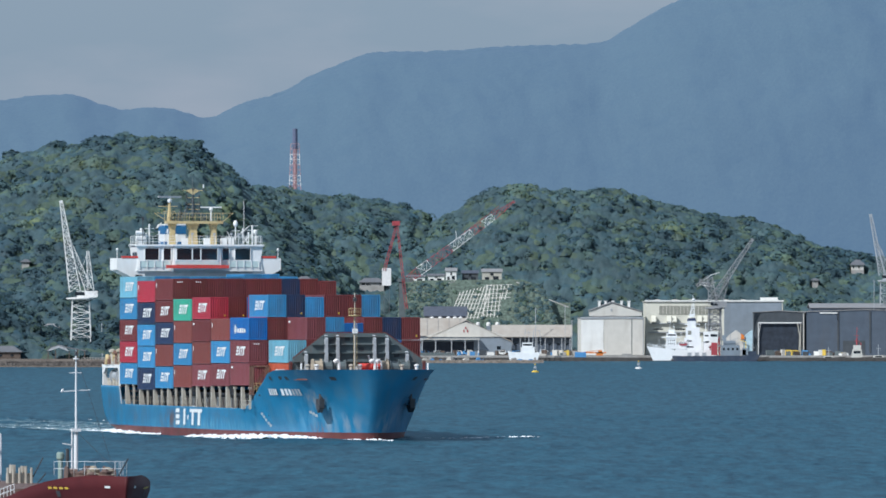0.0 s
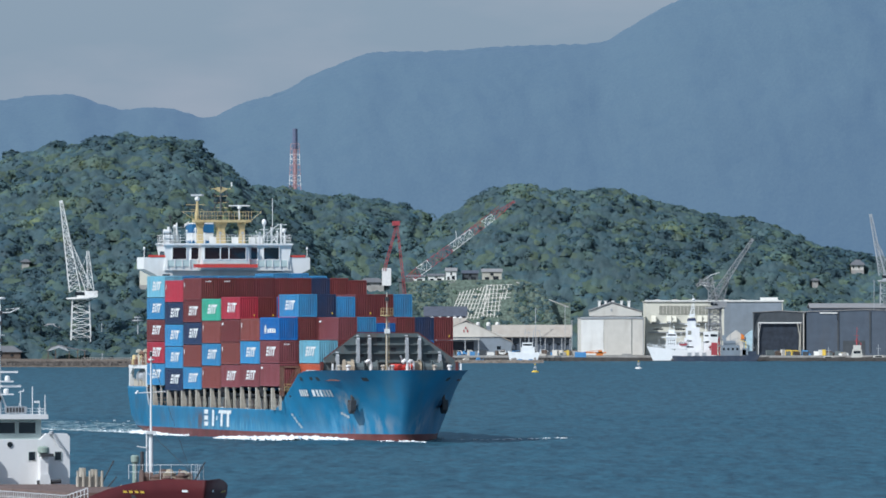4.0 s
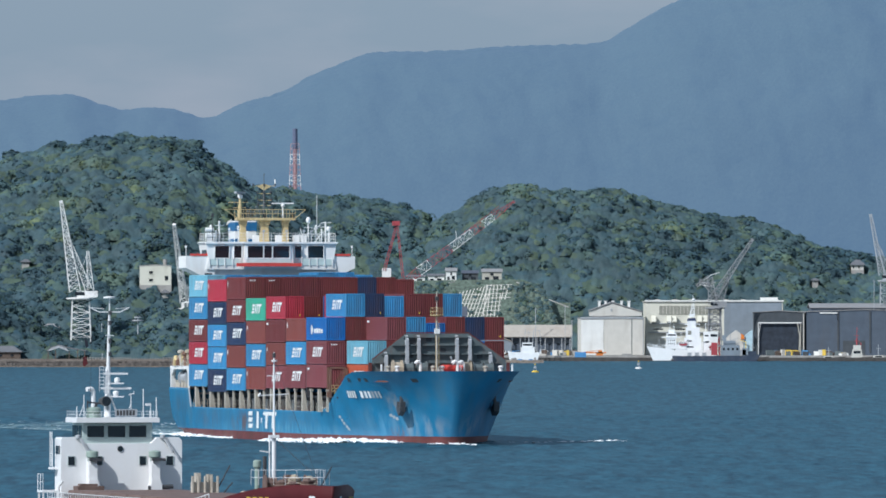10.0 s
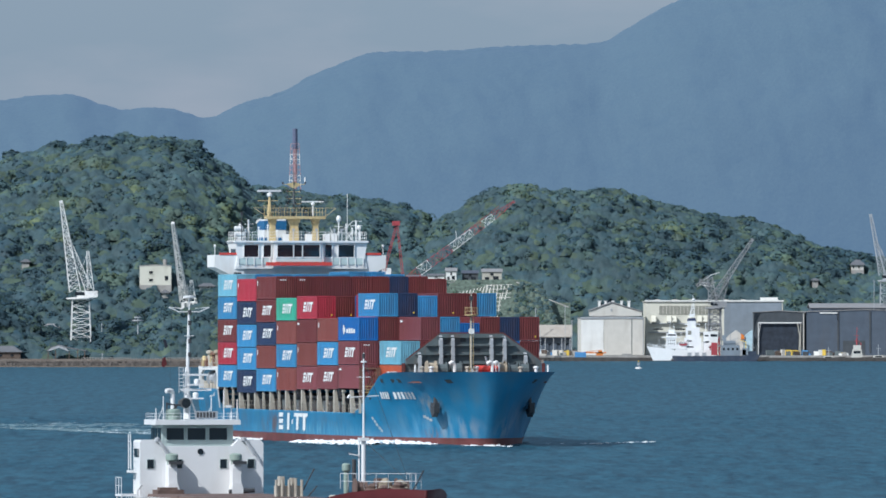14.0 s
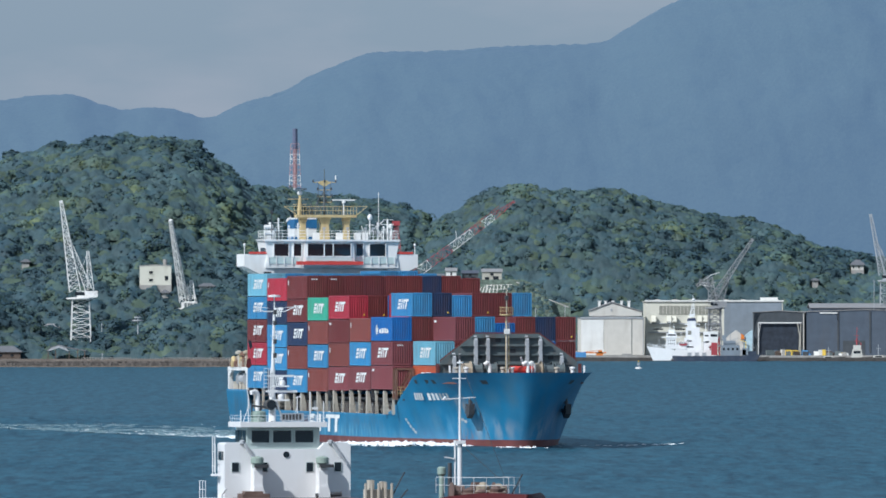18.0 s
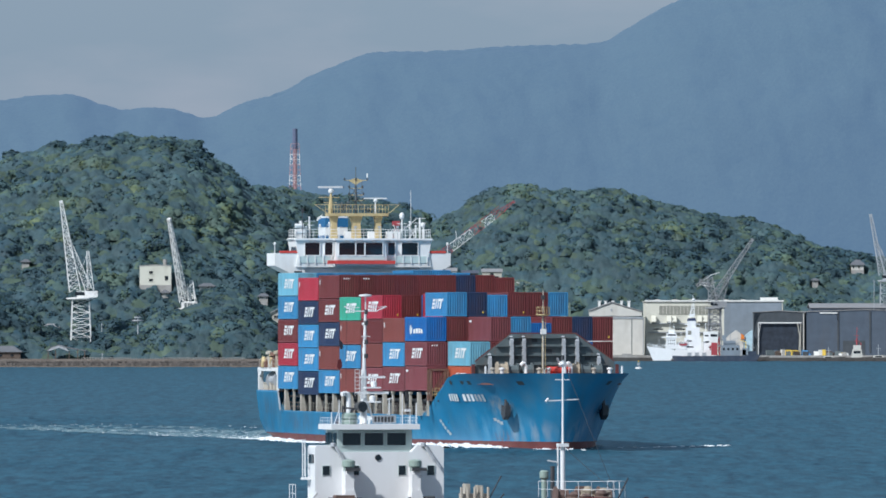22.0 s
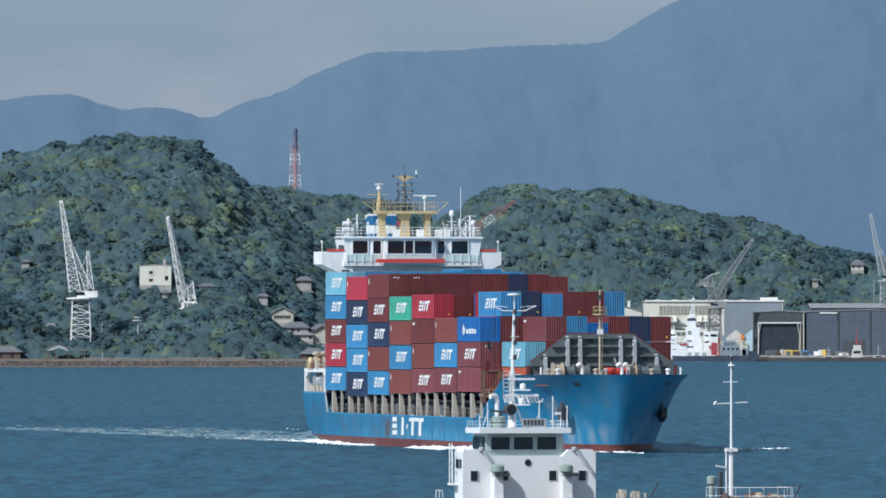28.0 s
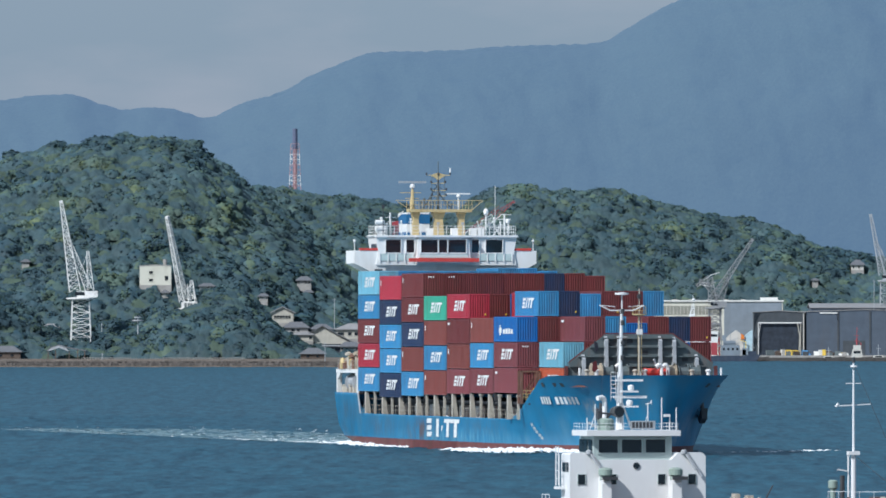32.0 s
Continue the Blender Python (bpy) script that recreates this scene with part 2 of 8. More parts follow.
def height(ridge, x, k, foot, steep, rough, seed, span):
    h = sum(ramp_at(ridge, x + d) for d in (-5, -2.5, 0, 2.5, 5)) / 5
    up = math.sin(min(k, 1) * math.pi / 2) ** steep
    w = noise.fractal(Vector((x / 34 + seed, k * span / 70, 0)), 0.9, 2.0, 4)
    return foot + (h - foot) * up + rough * w * min(1.0, 4 * k) * (1.0 if k < 0.9 else 0.4)


def terrain(name, ridge, near, crest, far, mat, label, rough, seed, cols=200, foot=2.0, steep=0.8, jag=0.0, sink=1.6, fold=0.0, rows=()):
    """Rising ground between the depths near and far with its crest line given as (x, height)."""
    x0, x1, span = ridge[0][0], ridge[-1][0], crest - near
    rows = rows or [0, 0.05, 0.1, 0.16, 0.22, 0.29, 0.36, 0.43, 0.5, 0.57, 0.64, 0.7, 0.76, 0.82, 0.88, 0.94, 1.0, 1.3]
    vs, fs = [], []
    for j, k in enumerate(rows):
        for i in range(cols + 1):
            x = x0 + (x1 - x0) * i / cols
            y = near + span * k if k <= 1 else far
            z = height(ridge, x, min(k, 1), foot, steep, rough, seed, span) + jag * noise.fractal(Vector((x / 6, k * span / 9, seed)), 0.8, 2.0, 3) * (k > 0.9) - sink
            if fold and k < 1:
                # spurs and gullies that run slantwise down the flank
                w = noise.fractal(Vector(((x + z * 0.45) / 52, z / 60, seed)), 1.0, 2.0, 4)
                y -= fold * w * min(1.0, 3 * k) * min(1.0, 6 * (1 - k))
            vs.append((x, y, z if k <= 1 else foot + (z - foot) * 0.5))
    for j in range(len(rows) - 1):
        for i in range(cols):
            a = j * (cols + 1) + i
            fs.append((a, a + 1, a + cols + 2, a + cols + 1))
    return tagged(part(name, Build().add(vs, fs), mat, smooth=True), label, "hill", kind="structure")


def leaf_lumps(count=14):
    """A set of uneven lumps to scatter as foam."""
    made, r = [], random.Random(11)
    for i in range(count):
        bm = bmesh.new()
        bmesh.ops.create_icosphere(bm, subdivisions=1, radius=1.0)
        off = Vector((r.uniform(0, 50), r.uniform(0, 50), r.uniform(0, 50)))
        for v in bm.verts:
            d = 1 + 0.5 * noise.noise(v.co * 1.1 + off) + 0.38 * noise.noise(v.co * 2.7 + off)
            v.co = v.co * d
        bmesh.ops.delete(bm, geom=[v for v in bm.verts if v.co.z < -0.45], context="VERTS")
        bm.verts.ensure_lookup_table()
        made.append((np.array([v.co[:] for v in bm.verts]), np.array([[v.index for v in f.verts] for f in bm.faces])))
        bm.free()
    return made


LUMPS = leaf_lumps()


SPRAYS = 120


def tree_crowns(count=18):
    """Crowns of broadleaf trees: sprays of leaves round a few boughs, over a closed core."""
    made, r = [], random.Random(29)
    for i in range(count):
        bm = bmesh.new()
        bmesh.ops.create_icosphere(bm, subdivisions=1, radius=0.84)
        bmesh.ops.delete(bm, geom=[q for q in bm.verts if q.co.z < -0.55], context="VERTS")
        bm.verts.ensure_lookup_table()
        v, f = [q.co.copy() for q in bm.verts], [[q.index for q in c.verts] for c in bm.faces]
        bm.free()
        boughs = [(Vector((r.uniform(-0.6, 0.6), r.uniform(-0.6, 0.6), r.uniform(-0.4, 0.45))), r.uniform(0.34, 0.55)) for k in range(8)] + [(Vector((0, 0, 0.05)), 0.82)]
        lit = [(q + Vector((0, 0, 0.3))).normalized() for q in v]
        for k in range(SPRAYS):
            c, q = boughs[k % len(boughs)]
            way = Vector((r.gauss(0, 1), r.gauss(0, 1), r.gauss(0.5, 0.7))).normalized()
            c = c + way * q * r.uniform(0.9, 1.02)
            # a spray lies along the outside of its bough and takes the light as the bough does
            a = way.cross(Vector((r.gauss(0, 1), r.gauss(0, 1), r.gauss(0, 1)))).normalized()
            b, t = way.cross(a) + way * r.uniform(-0.25, 0.25), r.uniform(0.12, 0.24)
            tri = [c + a * t, c + (b * 0.9 - a * 0.5) * t, c - (b * 0.8 + a * 0.6) * t]
            if (tri[1] - tri[0]).cross(tri[2] - tri[0]).dot(way) < 0:
                tri = tri[::-1]
            f.append([len(v), len(v) + 1, len(v) + 2])
            v += tri
            lit += [(way * 0.6 + c + Vector((r.gauss(0, 0.15), r.gauss(0, 0.15), 0.3))).normalized()] * 3
        made.append((np.array([q[:] for q in v]), np.array(f), np.array([q[:] for q in lit])))
    return made


CROWNS = tree_crowns()


def canopy(name, spots, kind, label):
    """One mass of woodland. spots: (x, y, z, radius)."""
    r = random.Random(len(spots))
    vs, fs, ns, base = [], [], [], 0
    for x, y, z, s in spots:
        v, f, u = CROWNS[r.randrange(len(CROWNS))]
        a = r.uniform(0, 6.283)
        ca, sa = math.cos(a), math.sin(a)
        tall = s * r.uniform(0.65, 0.9)
        vs.append(np.column_stack((x + s * (v[:, 0] * ca - v[:, 1] * sa), y + s * (v[:, 0] * sa + v[:, 1] * ca), z + tall * v[:, 2])))
        ns.append(np.column_stack((u[:, 0] * ca - u[:, 1] * sa, u[:, 0] * sa + u[:, 1] * ca, u[:, 2])))
        fs.append(f + base)
        base += len(v)
    me = polygons(name, np.concatenate(vs), np.concatenate(fs))
    me.normals_split_custom_set_from_vertices(np.concatenate(ns))
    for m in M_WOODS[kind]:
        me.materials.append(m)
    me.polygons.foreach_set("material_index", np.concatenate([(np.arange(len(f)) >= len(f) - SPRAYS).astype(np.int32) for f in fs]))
    return tagged(new(name, me), label, "woodland", kind="stuff")


# groves that differ from the wood round them, some by shade put into leaf colour: bearing, slope upwards, radius (as
# slopes), kind
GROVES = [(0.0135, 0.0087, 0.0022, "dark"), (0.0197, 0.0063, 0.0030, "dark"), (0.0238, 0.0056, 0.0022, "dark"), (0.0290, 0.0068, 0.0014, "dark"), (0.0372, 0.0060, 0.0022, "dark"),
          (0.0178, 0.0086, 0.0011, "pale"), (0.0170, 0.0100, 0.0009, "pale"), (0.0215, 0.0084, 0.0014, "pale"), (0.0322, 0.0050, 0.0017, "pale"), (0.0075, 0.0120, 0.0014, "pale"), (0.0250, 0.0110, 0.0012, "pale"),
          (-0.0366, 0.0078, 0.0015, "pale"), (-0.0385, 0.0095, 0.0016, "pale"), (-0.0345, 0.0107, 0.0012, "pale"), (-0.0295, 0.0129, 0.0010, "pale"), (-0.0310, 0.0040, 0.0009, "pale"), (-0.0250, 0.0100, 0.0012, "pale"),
          # the last two pale groves lighten a flank turned from the sun
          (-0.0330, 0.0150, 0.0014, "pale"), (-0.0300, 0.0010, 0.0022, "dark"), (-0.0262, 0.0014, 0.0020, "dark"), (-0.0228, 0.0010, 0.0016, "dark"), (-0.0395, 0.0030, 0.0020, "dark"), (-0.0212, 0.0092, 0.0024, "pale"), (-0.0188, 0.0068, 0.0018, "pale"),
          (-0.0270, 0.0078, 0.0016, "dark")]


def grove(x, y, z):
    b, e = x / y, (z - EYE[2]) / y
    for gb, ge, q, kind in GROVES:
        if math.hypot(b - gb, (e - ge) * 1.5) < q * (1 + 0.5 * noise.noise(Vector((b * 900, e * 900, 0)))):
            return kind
    # darker trees low on the western slopes: evergreens, and shade put into leaf colour
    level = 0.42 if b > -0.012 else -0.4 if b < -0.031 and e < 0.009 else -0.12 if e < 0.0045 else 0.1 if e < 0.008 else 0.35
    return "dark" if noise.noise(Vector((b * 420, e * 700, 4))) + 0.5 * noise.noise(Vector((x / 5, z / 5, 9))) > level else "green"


def wooded(name, ridge, near, crest, foot, steep, rough, seed, label, cell=3.3, deep=4.2, size=3.0, keep=0.4):
    """Trees over a slope, one to a cell of a shaken grid, sorted into green, dark and pale ones."""
    r, span, spots = random.Random(seed), crest - near, {"green": [], "dark": [], "pale": []}
    for j in range(int(span / deep) + 1):
        for i in range(int((ridge[-1][0] - ridge[0][0]) / cell)):
            x, k = ridge[0][0] + (i + r.random()) * cell, min(1.0, (j + r.random()) * deep / span)
            z, s = height(ridge, x, k, foot, steep, rough, seed, span), size * (0.55 + 1.25 * r.random() ** 2.4)
            low = max(0.6, min(1.0, (z - 1.0) / 5))
            s *= low * (0.85 if k > 0.9 else 1.0)
            y = near + span * k
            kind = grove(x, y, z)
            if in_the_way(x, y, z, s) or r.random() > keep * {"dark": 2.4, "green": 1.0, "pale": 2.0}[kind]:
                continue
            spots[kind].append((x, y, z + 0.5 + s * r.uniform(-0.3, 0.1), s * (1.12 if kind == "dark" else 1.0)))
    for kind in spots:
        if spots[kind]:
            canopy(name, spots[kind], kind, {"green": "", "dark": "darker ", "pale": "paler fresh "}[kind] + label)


def bumps(x, y, cell, low, high, tall, seed):
    """Rounded crowns, one to a cell of a shaken grid: the highest one over each place."""
    i0, j0, best = np.floor(x / cell).astype(np.int64), np.floor(y / cell).astype(np.int64), np.zeros_like(x)

    def chance(i, j, k):
        h = np.sin(i * 127.1 + j * 311.7 + k * 74.7 + seed * 19.19) * 43758.5453
        return h - np.floor(h)
    for di in (-1, 0, 1):
        for dj in (-1, 0, 1):
            i, j = i0 + di, j0 + dj
            cx, cy = (i + 0.15 + 0.7 * chance(i, j, 1)) * cell, (j + 0.15 + 0.7 * chance(i, j, 2)) * cell
            q = low + (high - low) * chance(i, j, 3)
            d = ((x - cx) ** 2 + (y - cy) ** 2) / q ** 2
            best = np.maximum(best, tall * (0.45 + 0.55 * chance(i, j, 4)) * np.sqrt(np.clip(1 - d, 0, 1)))
    return best


def wood_sheet(name, ridge, near, crest, foot, steep, rough, seed, label, dx=0.55, dy=0.75, big=5.2, mat=None):
    """The closed roof of a wood: large crowns, smaller boughs and leaf clumps over the slope."""
    xs, ks = np.arange(ridge[0][0], ridge[-1][0], dx), np.arange(0, 1.06, dy / (crest - near))
    base = np.array([[height(ridge, x, min(k, 1.0), foot, steep, rough, seed, crest - near) for x in xs] for k in ks])
    gx, gy = np.meshgrid(xs, near + (crest - near) * ks)
    lift = bumps(gx, gy * 0.75, big, big * 0.42, big * 0.85, big * 0.34, seed) + bumps(gx, gy * 0.8, big * 0.55, big * 0.22, big * 0.5, big * 0.2, seed + 3)
    lift = lift + bumps(gx, gy * 0.9, big * 0.3, big * 0.12, big * 0.27, big * 0.12, seed + 5) + bumps(gx, gy, big * 0.17, big * 0.07, big * 0.15, big * 0.06, seed + 8)
    lift = lift + np.random.RandomState(seed).normal(0, 0.13, lift.shape)
    clear = np.ones_like(lift)
    b, e = gx / gy, (base + 1.2 - EYE[2]) / gy
    m = 1.4 / gy
    for (h, b0, b1, e1, e0, walls), d in zip(HOUSES, HOUSE_AT):
        clear[(gy < d + 9) & (gy > d - 90) & (b > b0 - m) & (b < b1 + m) & (e > e0 + (0.0003 if h == "west" else -0.0002) - m * 0.4) & (e < e1 + m)] = 0.0
    for b0, b1, e1, e0, d in CLEARINGS:
        clear[(gy < d + 3) & (gy > d - 90) & (b > b0 - m) & (b < b1 + m) & (e > e0 - m * 0.4) & (e < e1 + m)] = 0.0
    top = base - 0.3 + lift * clear - big * 0.2 * (1 - 0.3 * clear)
    top[0] -= 4.0
    v = np.column_stack((gx.ravel(), gy.ravel(), top.ravel()))
    i, j = np.meshgrid(np.arange(len(xs) - 1), np.arange(len(ks) - 1))
    a = (j * len(xs) + i).ravel()
    me = polygons(name, v, np.column_stack((a, a + 1, a + len(xs) + 1, a + len(xs))))
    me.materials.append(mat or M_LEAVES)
    return tagged(new(name, me), label, "woodland", kind="stuff")


RIDGE_WEST = [(-182.1, 72.7), (-169.2, 74.2), (-156.2, 75.7), (-139.0, 80.6), (-129.3, 83.9),
              (-117.4, 85.2), (-105.5, 85.2), (-95.8, 81.3), (-87.2, 74.4), (-78.5, 68.8),
              (-72.1, 64.2), (-65.6, 59.7), (-57.0, 52.8), (-48.3, 45.0), (-39.7, 36.4), (-31.1, 23.9), (-25.9, 13.1), (-22.4, 5.5)]
RIDGE_MID = [(-99.1, 68.8), (-86.8, 72.8), (-74.6, 71.8), (-54.9, 69.3), (-40.2, 68.6), (-30.4, 66.4), (-20.6, 63.7), (-10.8, 61.5),
             (1.5, 49.7), (16.2, 27.6), (23.5, 10.5)]
RIDGE_EAST = [(-44.9, 23.7), (-20.5, 45.7), (-5.9, 56.9), (3.9, 60.3), (16.1, 68.1),
              (32.0, 72.8), (52.7, 70.8), (67.4, 71.3), (82.1, 69.1), (99.1, 64.2),
              (113.8, 59.6), (133.3, 58.6), (150.4, 52.7), (162.6, 46.4), (184.6, 40.3),
              (209.0, 36.4)]
RIDGE_FAR = [(-233.1, 117.3), (-202.2, 116.5), (-186.7, 118.6), (-167.4, 119.4), (-158.3, 115.2),
             (-143.4, 111.1), (-136.4, 113.7), (-122.2, 112.4), (-106.3, 107.8), (-91.3, 115.5),
             (-73.2, 120.4), (-57.8, 129.4), (-34.6, 138.2), (-1.0, 139.2), (24.8, 141.3),
             (73.8, 142.3), (84.1, 149.5), (97.0, 156.8), (115.0, 165.5), (158.9, 177.9),
             (236.2, 185.6)]
RIDGE_KNOLL = [(-171.0, 29.4), (-150.8, 20.3), (-136.6, 8.1), (-120.4, 9.1), (-110.2, 14.2),
               (-100.1, 18.8), (-87.9, 23.3), (-77.8, 26.1), (-69.7, 23.3), (-61.6, 16.0),
               (-54.5, 7.9), (-47.4, 3.0)]
WEST, MID, EAST, KNOLL = (RIDGE_WEST, 3880, 4100), (RIDGE_MID, 4500, 4660), (RIDGE_EAST, 4500, 4640), (RIDGE_KNOLL, 3775, 3850)
HILLS = {"west": (*WEST, 2.0, 0.8, 4.0, 1), "mid": (*MID, 2.0, 0.8, 4.0, 5), "east": (*EAST, 2.0, 0.8, 4.0, 7)}


def sight(bearing, rise, d):
    """The point d metres out on a line of sight given by its slopes sideways and upwards."""
    return Vector((bearing * d, d, EYE[2] + rise * d))


def on_hill(hill, bearing, rise):
    """How far out a line of sight meets a hillside."""
    ridge, near, crest, foot, steep, rough, seed = HILLS[hill]
    for i in range(81):
        k = i / 80
        d = near + (crest - near) * k
        p = sight(bearing, rise, d)
        if height(ridge, p.x, k, foot, steep, rough, seed, crest - near) > p.z:
            return d
    return crest


# houses that stand on the hillsides: hill, bearings of both ends, slopes to roof and foot, walls
HOUSES = [("mid", -0.00789, -0.00537, 0.00437, 0.00353, "tile"), ("east", 0.03800, 0.03926, 0.00611, 0.00505, "white"), ("east", 0.03440, 0.03495, 0.00428, 0.00392, "white"),
          ("west", -0.01600, -0.01389, 0.00179, 0.00011, "beige"), ("west", -0.01495, -0.01242, 0.00032, -0.00084, "tile"), ("west", -0.01242, -0.01021, 0.00011, -0.00094, "tile"),
          ("west", -0.01368, -0.01221, 0.00453, 0.00369, "tile"), ("west", -0.01295, -0.01215, 0.00322, 0.00275, "white"), ("west", -0.01716, -0.01631, 0.00290, 0.00235, "white"),
          ("west", -0.03726, -0.03579, 0.00011, -0.00073, "beige"), ("west", -0.02274, -0.02126, 0.00385, 0.00327, "white"), ("west", -0.01021, -0.00653, 0.00022, -0.00136, "beige"),
          ("west", -0.03926, -0.03853, 0.00606, 0.00558, "tile"), ("west", -0.01389, -0.01200, -0.00052, -0.00157, "beige"), ("west", -0.02826, -0.02532, 0.00548, 0.00364, "block"),
          ("west", -0.02621, -0.02558, 0.00327, 0.00264, "white"), ("west", -0.00968, -0.00758, -0.00157, -0.00252, "tile")]
HOUSE_AT = []
for hill, b0, b1, e1, e0, walls in HOUSES:
    HOUSE_AT.append(min(on_hill(hill, b0, e0), on_hill(hill, b1, e0)) - 5.0)


# clear of trees: the feet of two dock cranes
CLEARINGS = [(-0.02474, -0.02284, 0.00443, 0.00128, 3858), (-0.03484, -0.03232, 0.00706, -0.00094, 3810)]


def in_the_way(x, y, z, s):
    """Trees are kept clear of the houses and of the view from them to the water."""
    b, e = x / y, (z - EYE[2]) / y
    m = s * 0.9 / y
    for (hill, b0, b1, e1, e0, walls), d in zip(HOUSES, HOUSE_AT):
        if y < d + 9 and b0 - m < b < b1 + m and e0 + (0.0003 if hill == "west" else -0.0002) - m * 0.4 < e < e1 + m and y > d - 90:
            return True
    for b0, b1, e1, e0, d in CLEARINGS:
        if d - 90 < y < d + 3 and b0 - m < b < b1 + m and e0 - m * 0.4 < e < e1 + m:
            return True
    return False

terrain("hill_west", *WEST, 4300, M_FOREST, "wooded hill with dense dark green trees", 4.0, 1)
terrain("hill_mid", *MID, 4770, M_FOREST, "low wooded ridge between two hills", 4.0, 5)
terrain("hill_east", *EAST, 4770, M_FOREST, "wooded hill with dense green trees behind the shipyard", 4.0, 7)
terrain("hill_knoll", *KNOLL, 3885, M_FOREST, "low wooded knoll at the shore", 1.5, 3, cols=90, steep=0.7)
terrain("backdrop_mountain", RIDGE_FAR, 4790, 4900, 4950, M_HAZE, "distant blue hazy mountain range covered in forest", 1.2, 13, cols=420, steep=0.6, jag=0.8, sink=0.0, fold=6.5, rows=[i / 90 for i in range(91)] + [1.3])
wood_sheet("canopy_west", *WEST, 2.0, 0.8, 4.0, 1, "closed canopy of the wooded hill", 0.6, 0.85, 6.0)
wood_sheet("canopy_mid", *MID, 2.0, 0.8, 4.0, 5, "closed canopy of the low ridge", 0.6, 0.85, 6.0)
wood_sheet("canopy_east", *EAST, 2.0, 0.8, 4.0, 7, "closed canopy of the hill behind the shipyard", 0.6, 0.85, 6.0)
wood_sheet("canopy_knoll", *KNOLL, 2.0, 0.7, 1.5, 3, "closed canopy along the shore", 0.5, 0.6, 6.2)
wooded("woodland_west", *WEST, 2.0, 0.8, 4.0, 1, "broadleaf trees covering the hill")
wooded("woodland_mid", *MID, 2.0, 0.8, 4.0, 5, "broadleaf trees on the low ridge")
wooded("woodland_east", *EAST, 2.0, 0.8, 4.0, 7, "broadleaf trees on the hill behind the shipyard")
wooded("woodland_knoll", *KNOLL, 2.0, 0.7, 1.5, 3, "trees along the shore", 3.0, 3.8, 2.6)

# low ground, sea wall and quay
M_SOIL = material("dry_shore_ground", (0.12, 0.10, 0.08), 0.95, grain=0.3, grain_size=3, stain=0.5, stain_color=(0.08, 0.06, 0.05), stain_size=5, bump=0.4, bump_size=1.2)
M_CONC = material("weathered_concrete", (0.32, 0.31, 0.29), 0.9, grain=0.15, grain_size=2, stain=0.55, stain_color=(0.12, 0.10, 0.085), stain_size=4, streak=2, bump=0.1, bump_size=0.6)
M_QUAYDARK = material("tarred_quay_face", (0.07, 0.065, 0.06), 0.9, grain=0.25, grain_size=2, stain=0.5, stain_color=(0.03, 0.03, 0.03), stain_size=3)
land = Build().prism([(3745, -3), (3748, 0.4), (3756, 2.2), (3900, 2.4), (4960, 2.4), (4960, -2)], -233.1, -14.6, "x")
tagged(part("ground_west", land, M_SOIL), "brown shore of earth and stones", "ground", kind="structure")
land = Build().prism([(4334, -2), (4334, 1.7), (4960, 1.8), (4960, -2)], -14.6, 277.4, "x")
tagged(part("ground_quay", land, M_CONC), "grey concrete quay with dark stained face", "quay", kind="structure")
tagged(part("quay_fender_strip", Build().box(-10.0, 277.4, 4333.6, 4334.0, -1, 0.9), M_QUAYDARK), "dark stained quay edge at the waterline", "quay", kind="structure")
wall = tagged(new("wall_sea"), "long low stone sea wall on the shore", "wall", kind="structure")
stone = Build().add([(-0.5, 0.0, 0), (0.5, 0.05, 0), (0.45, 0, 0.75), (-0.46, 0.06, 0.8), (-0.5, 0.9, 0), (0.5, 0.9, 0), (0.45, 0.8, 0.75), (-0.46, 0.8, 0.8)],
                    [(0, 1, 2, 3), (4, 7, 6, 5), (0, 4, 5, 1), (1, 5, 6, 2), (2, 6, 7, 3), (0, 3, 7, 4)])
M_STONE = material("shore_stone", (0.11, 0.095, 0.085), 0.95, grain=0.2, grain_size=0.6, per_object=0.35, bump=0.1, bump_size=0.3)
me_stone = stone.mesh("stone", M_STONE)
r = random.Random(5)
for i in range(150):
    x = -158.4 + i * 0.88 + r.uniform(-0.1, 0.1)
    for j in range(2):
        part("stone", me_stone, None, wall, at=pose(x + j * 0.4, 3742.6 + j * 1.3 + r.uniform(-0.2, 0.2), -0.05 + j * 0.72, r.uniform(-8, 8), r.uniform(-10, 10), r.uniform(-12, 12)))


# ---- container ship ----
M_HULL = material("blue_hull_paint", (0.016, 0.16, 0.305), 0.42, grain=0.14, grain_size=3, stain=0.6, stain_color=(0.09, 0.17, 0.22), stain_size=3.2, streak=4.0)
M_BOOT = material("red_boot_paint", (0.12, 0.032, 0.03), 0.6, grain=0.25, grain_size=2, stain=0.6, stain_size=3)
M_WHITE = material("white_ship_paint", (0.76, 0.76, 0.74), 0.45, grain=0.05, grain_size=2, stain=0.3, stain_color=(0.42, 0.34, 0.26), stain_size=1.6, streak=4)
M_GLASS = material("dark_window_glass", (0.012, 0.016, 0.02), 0.08, spec=0.8)
M_BUFF = material("buff_mast_paint", (0.52, 0.41, 0.21), 0.5, grain=0.1, grain_size=0.6, stain=0.4, stain_color=(0.25, 0.13, 0.05), stain_size=0.8, streak=3)
M_BEIGE = material("weathered_beige_paint", (0.42, 0.39, 0.33), 0.6, grain=0.15, grain_size=0.7, stain=0.55, stain_color=(0.16, 0.09, 0.05), stain_size=0.9, streak=3)
M_GREY = material("grey_steel_paint", (0.10, 0.125, 0.13), 0.6, grain=0.15, grain_size=1, stain=0.5, stain_color=(0.14, 0.07, 0.04), stain_size=1.2, streak=3)
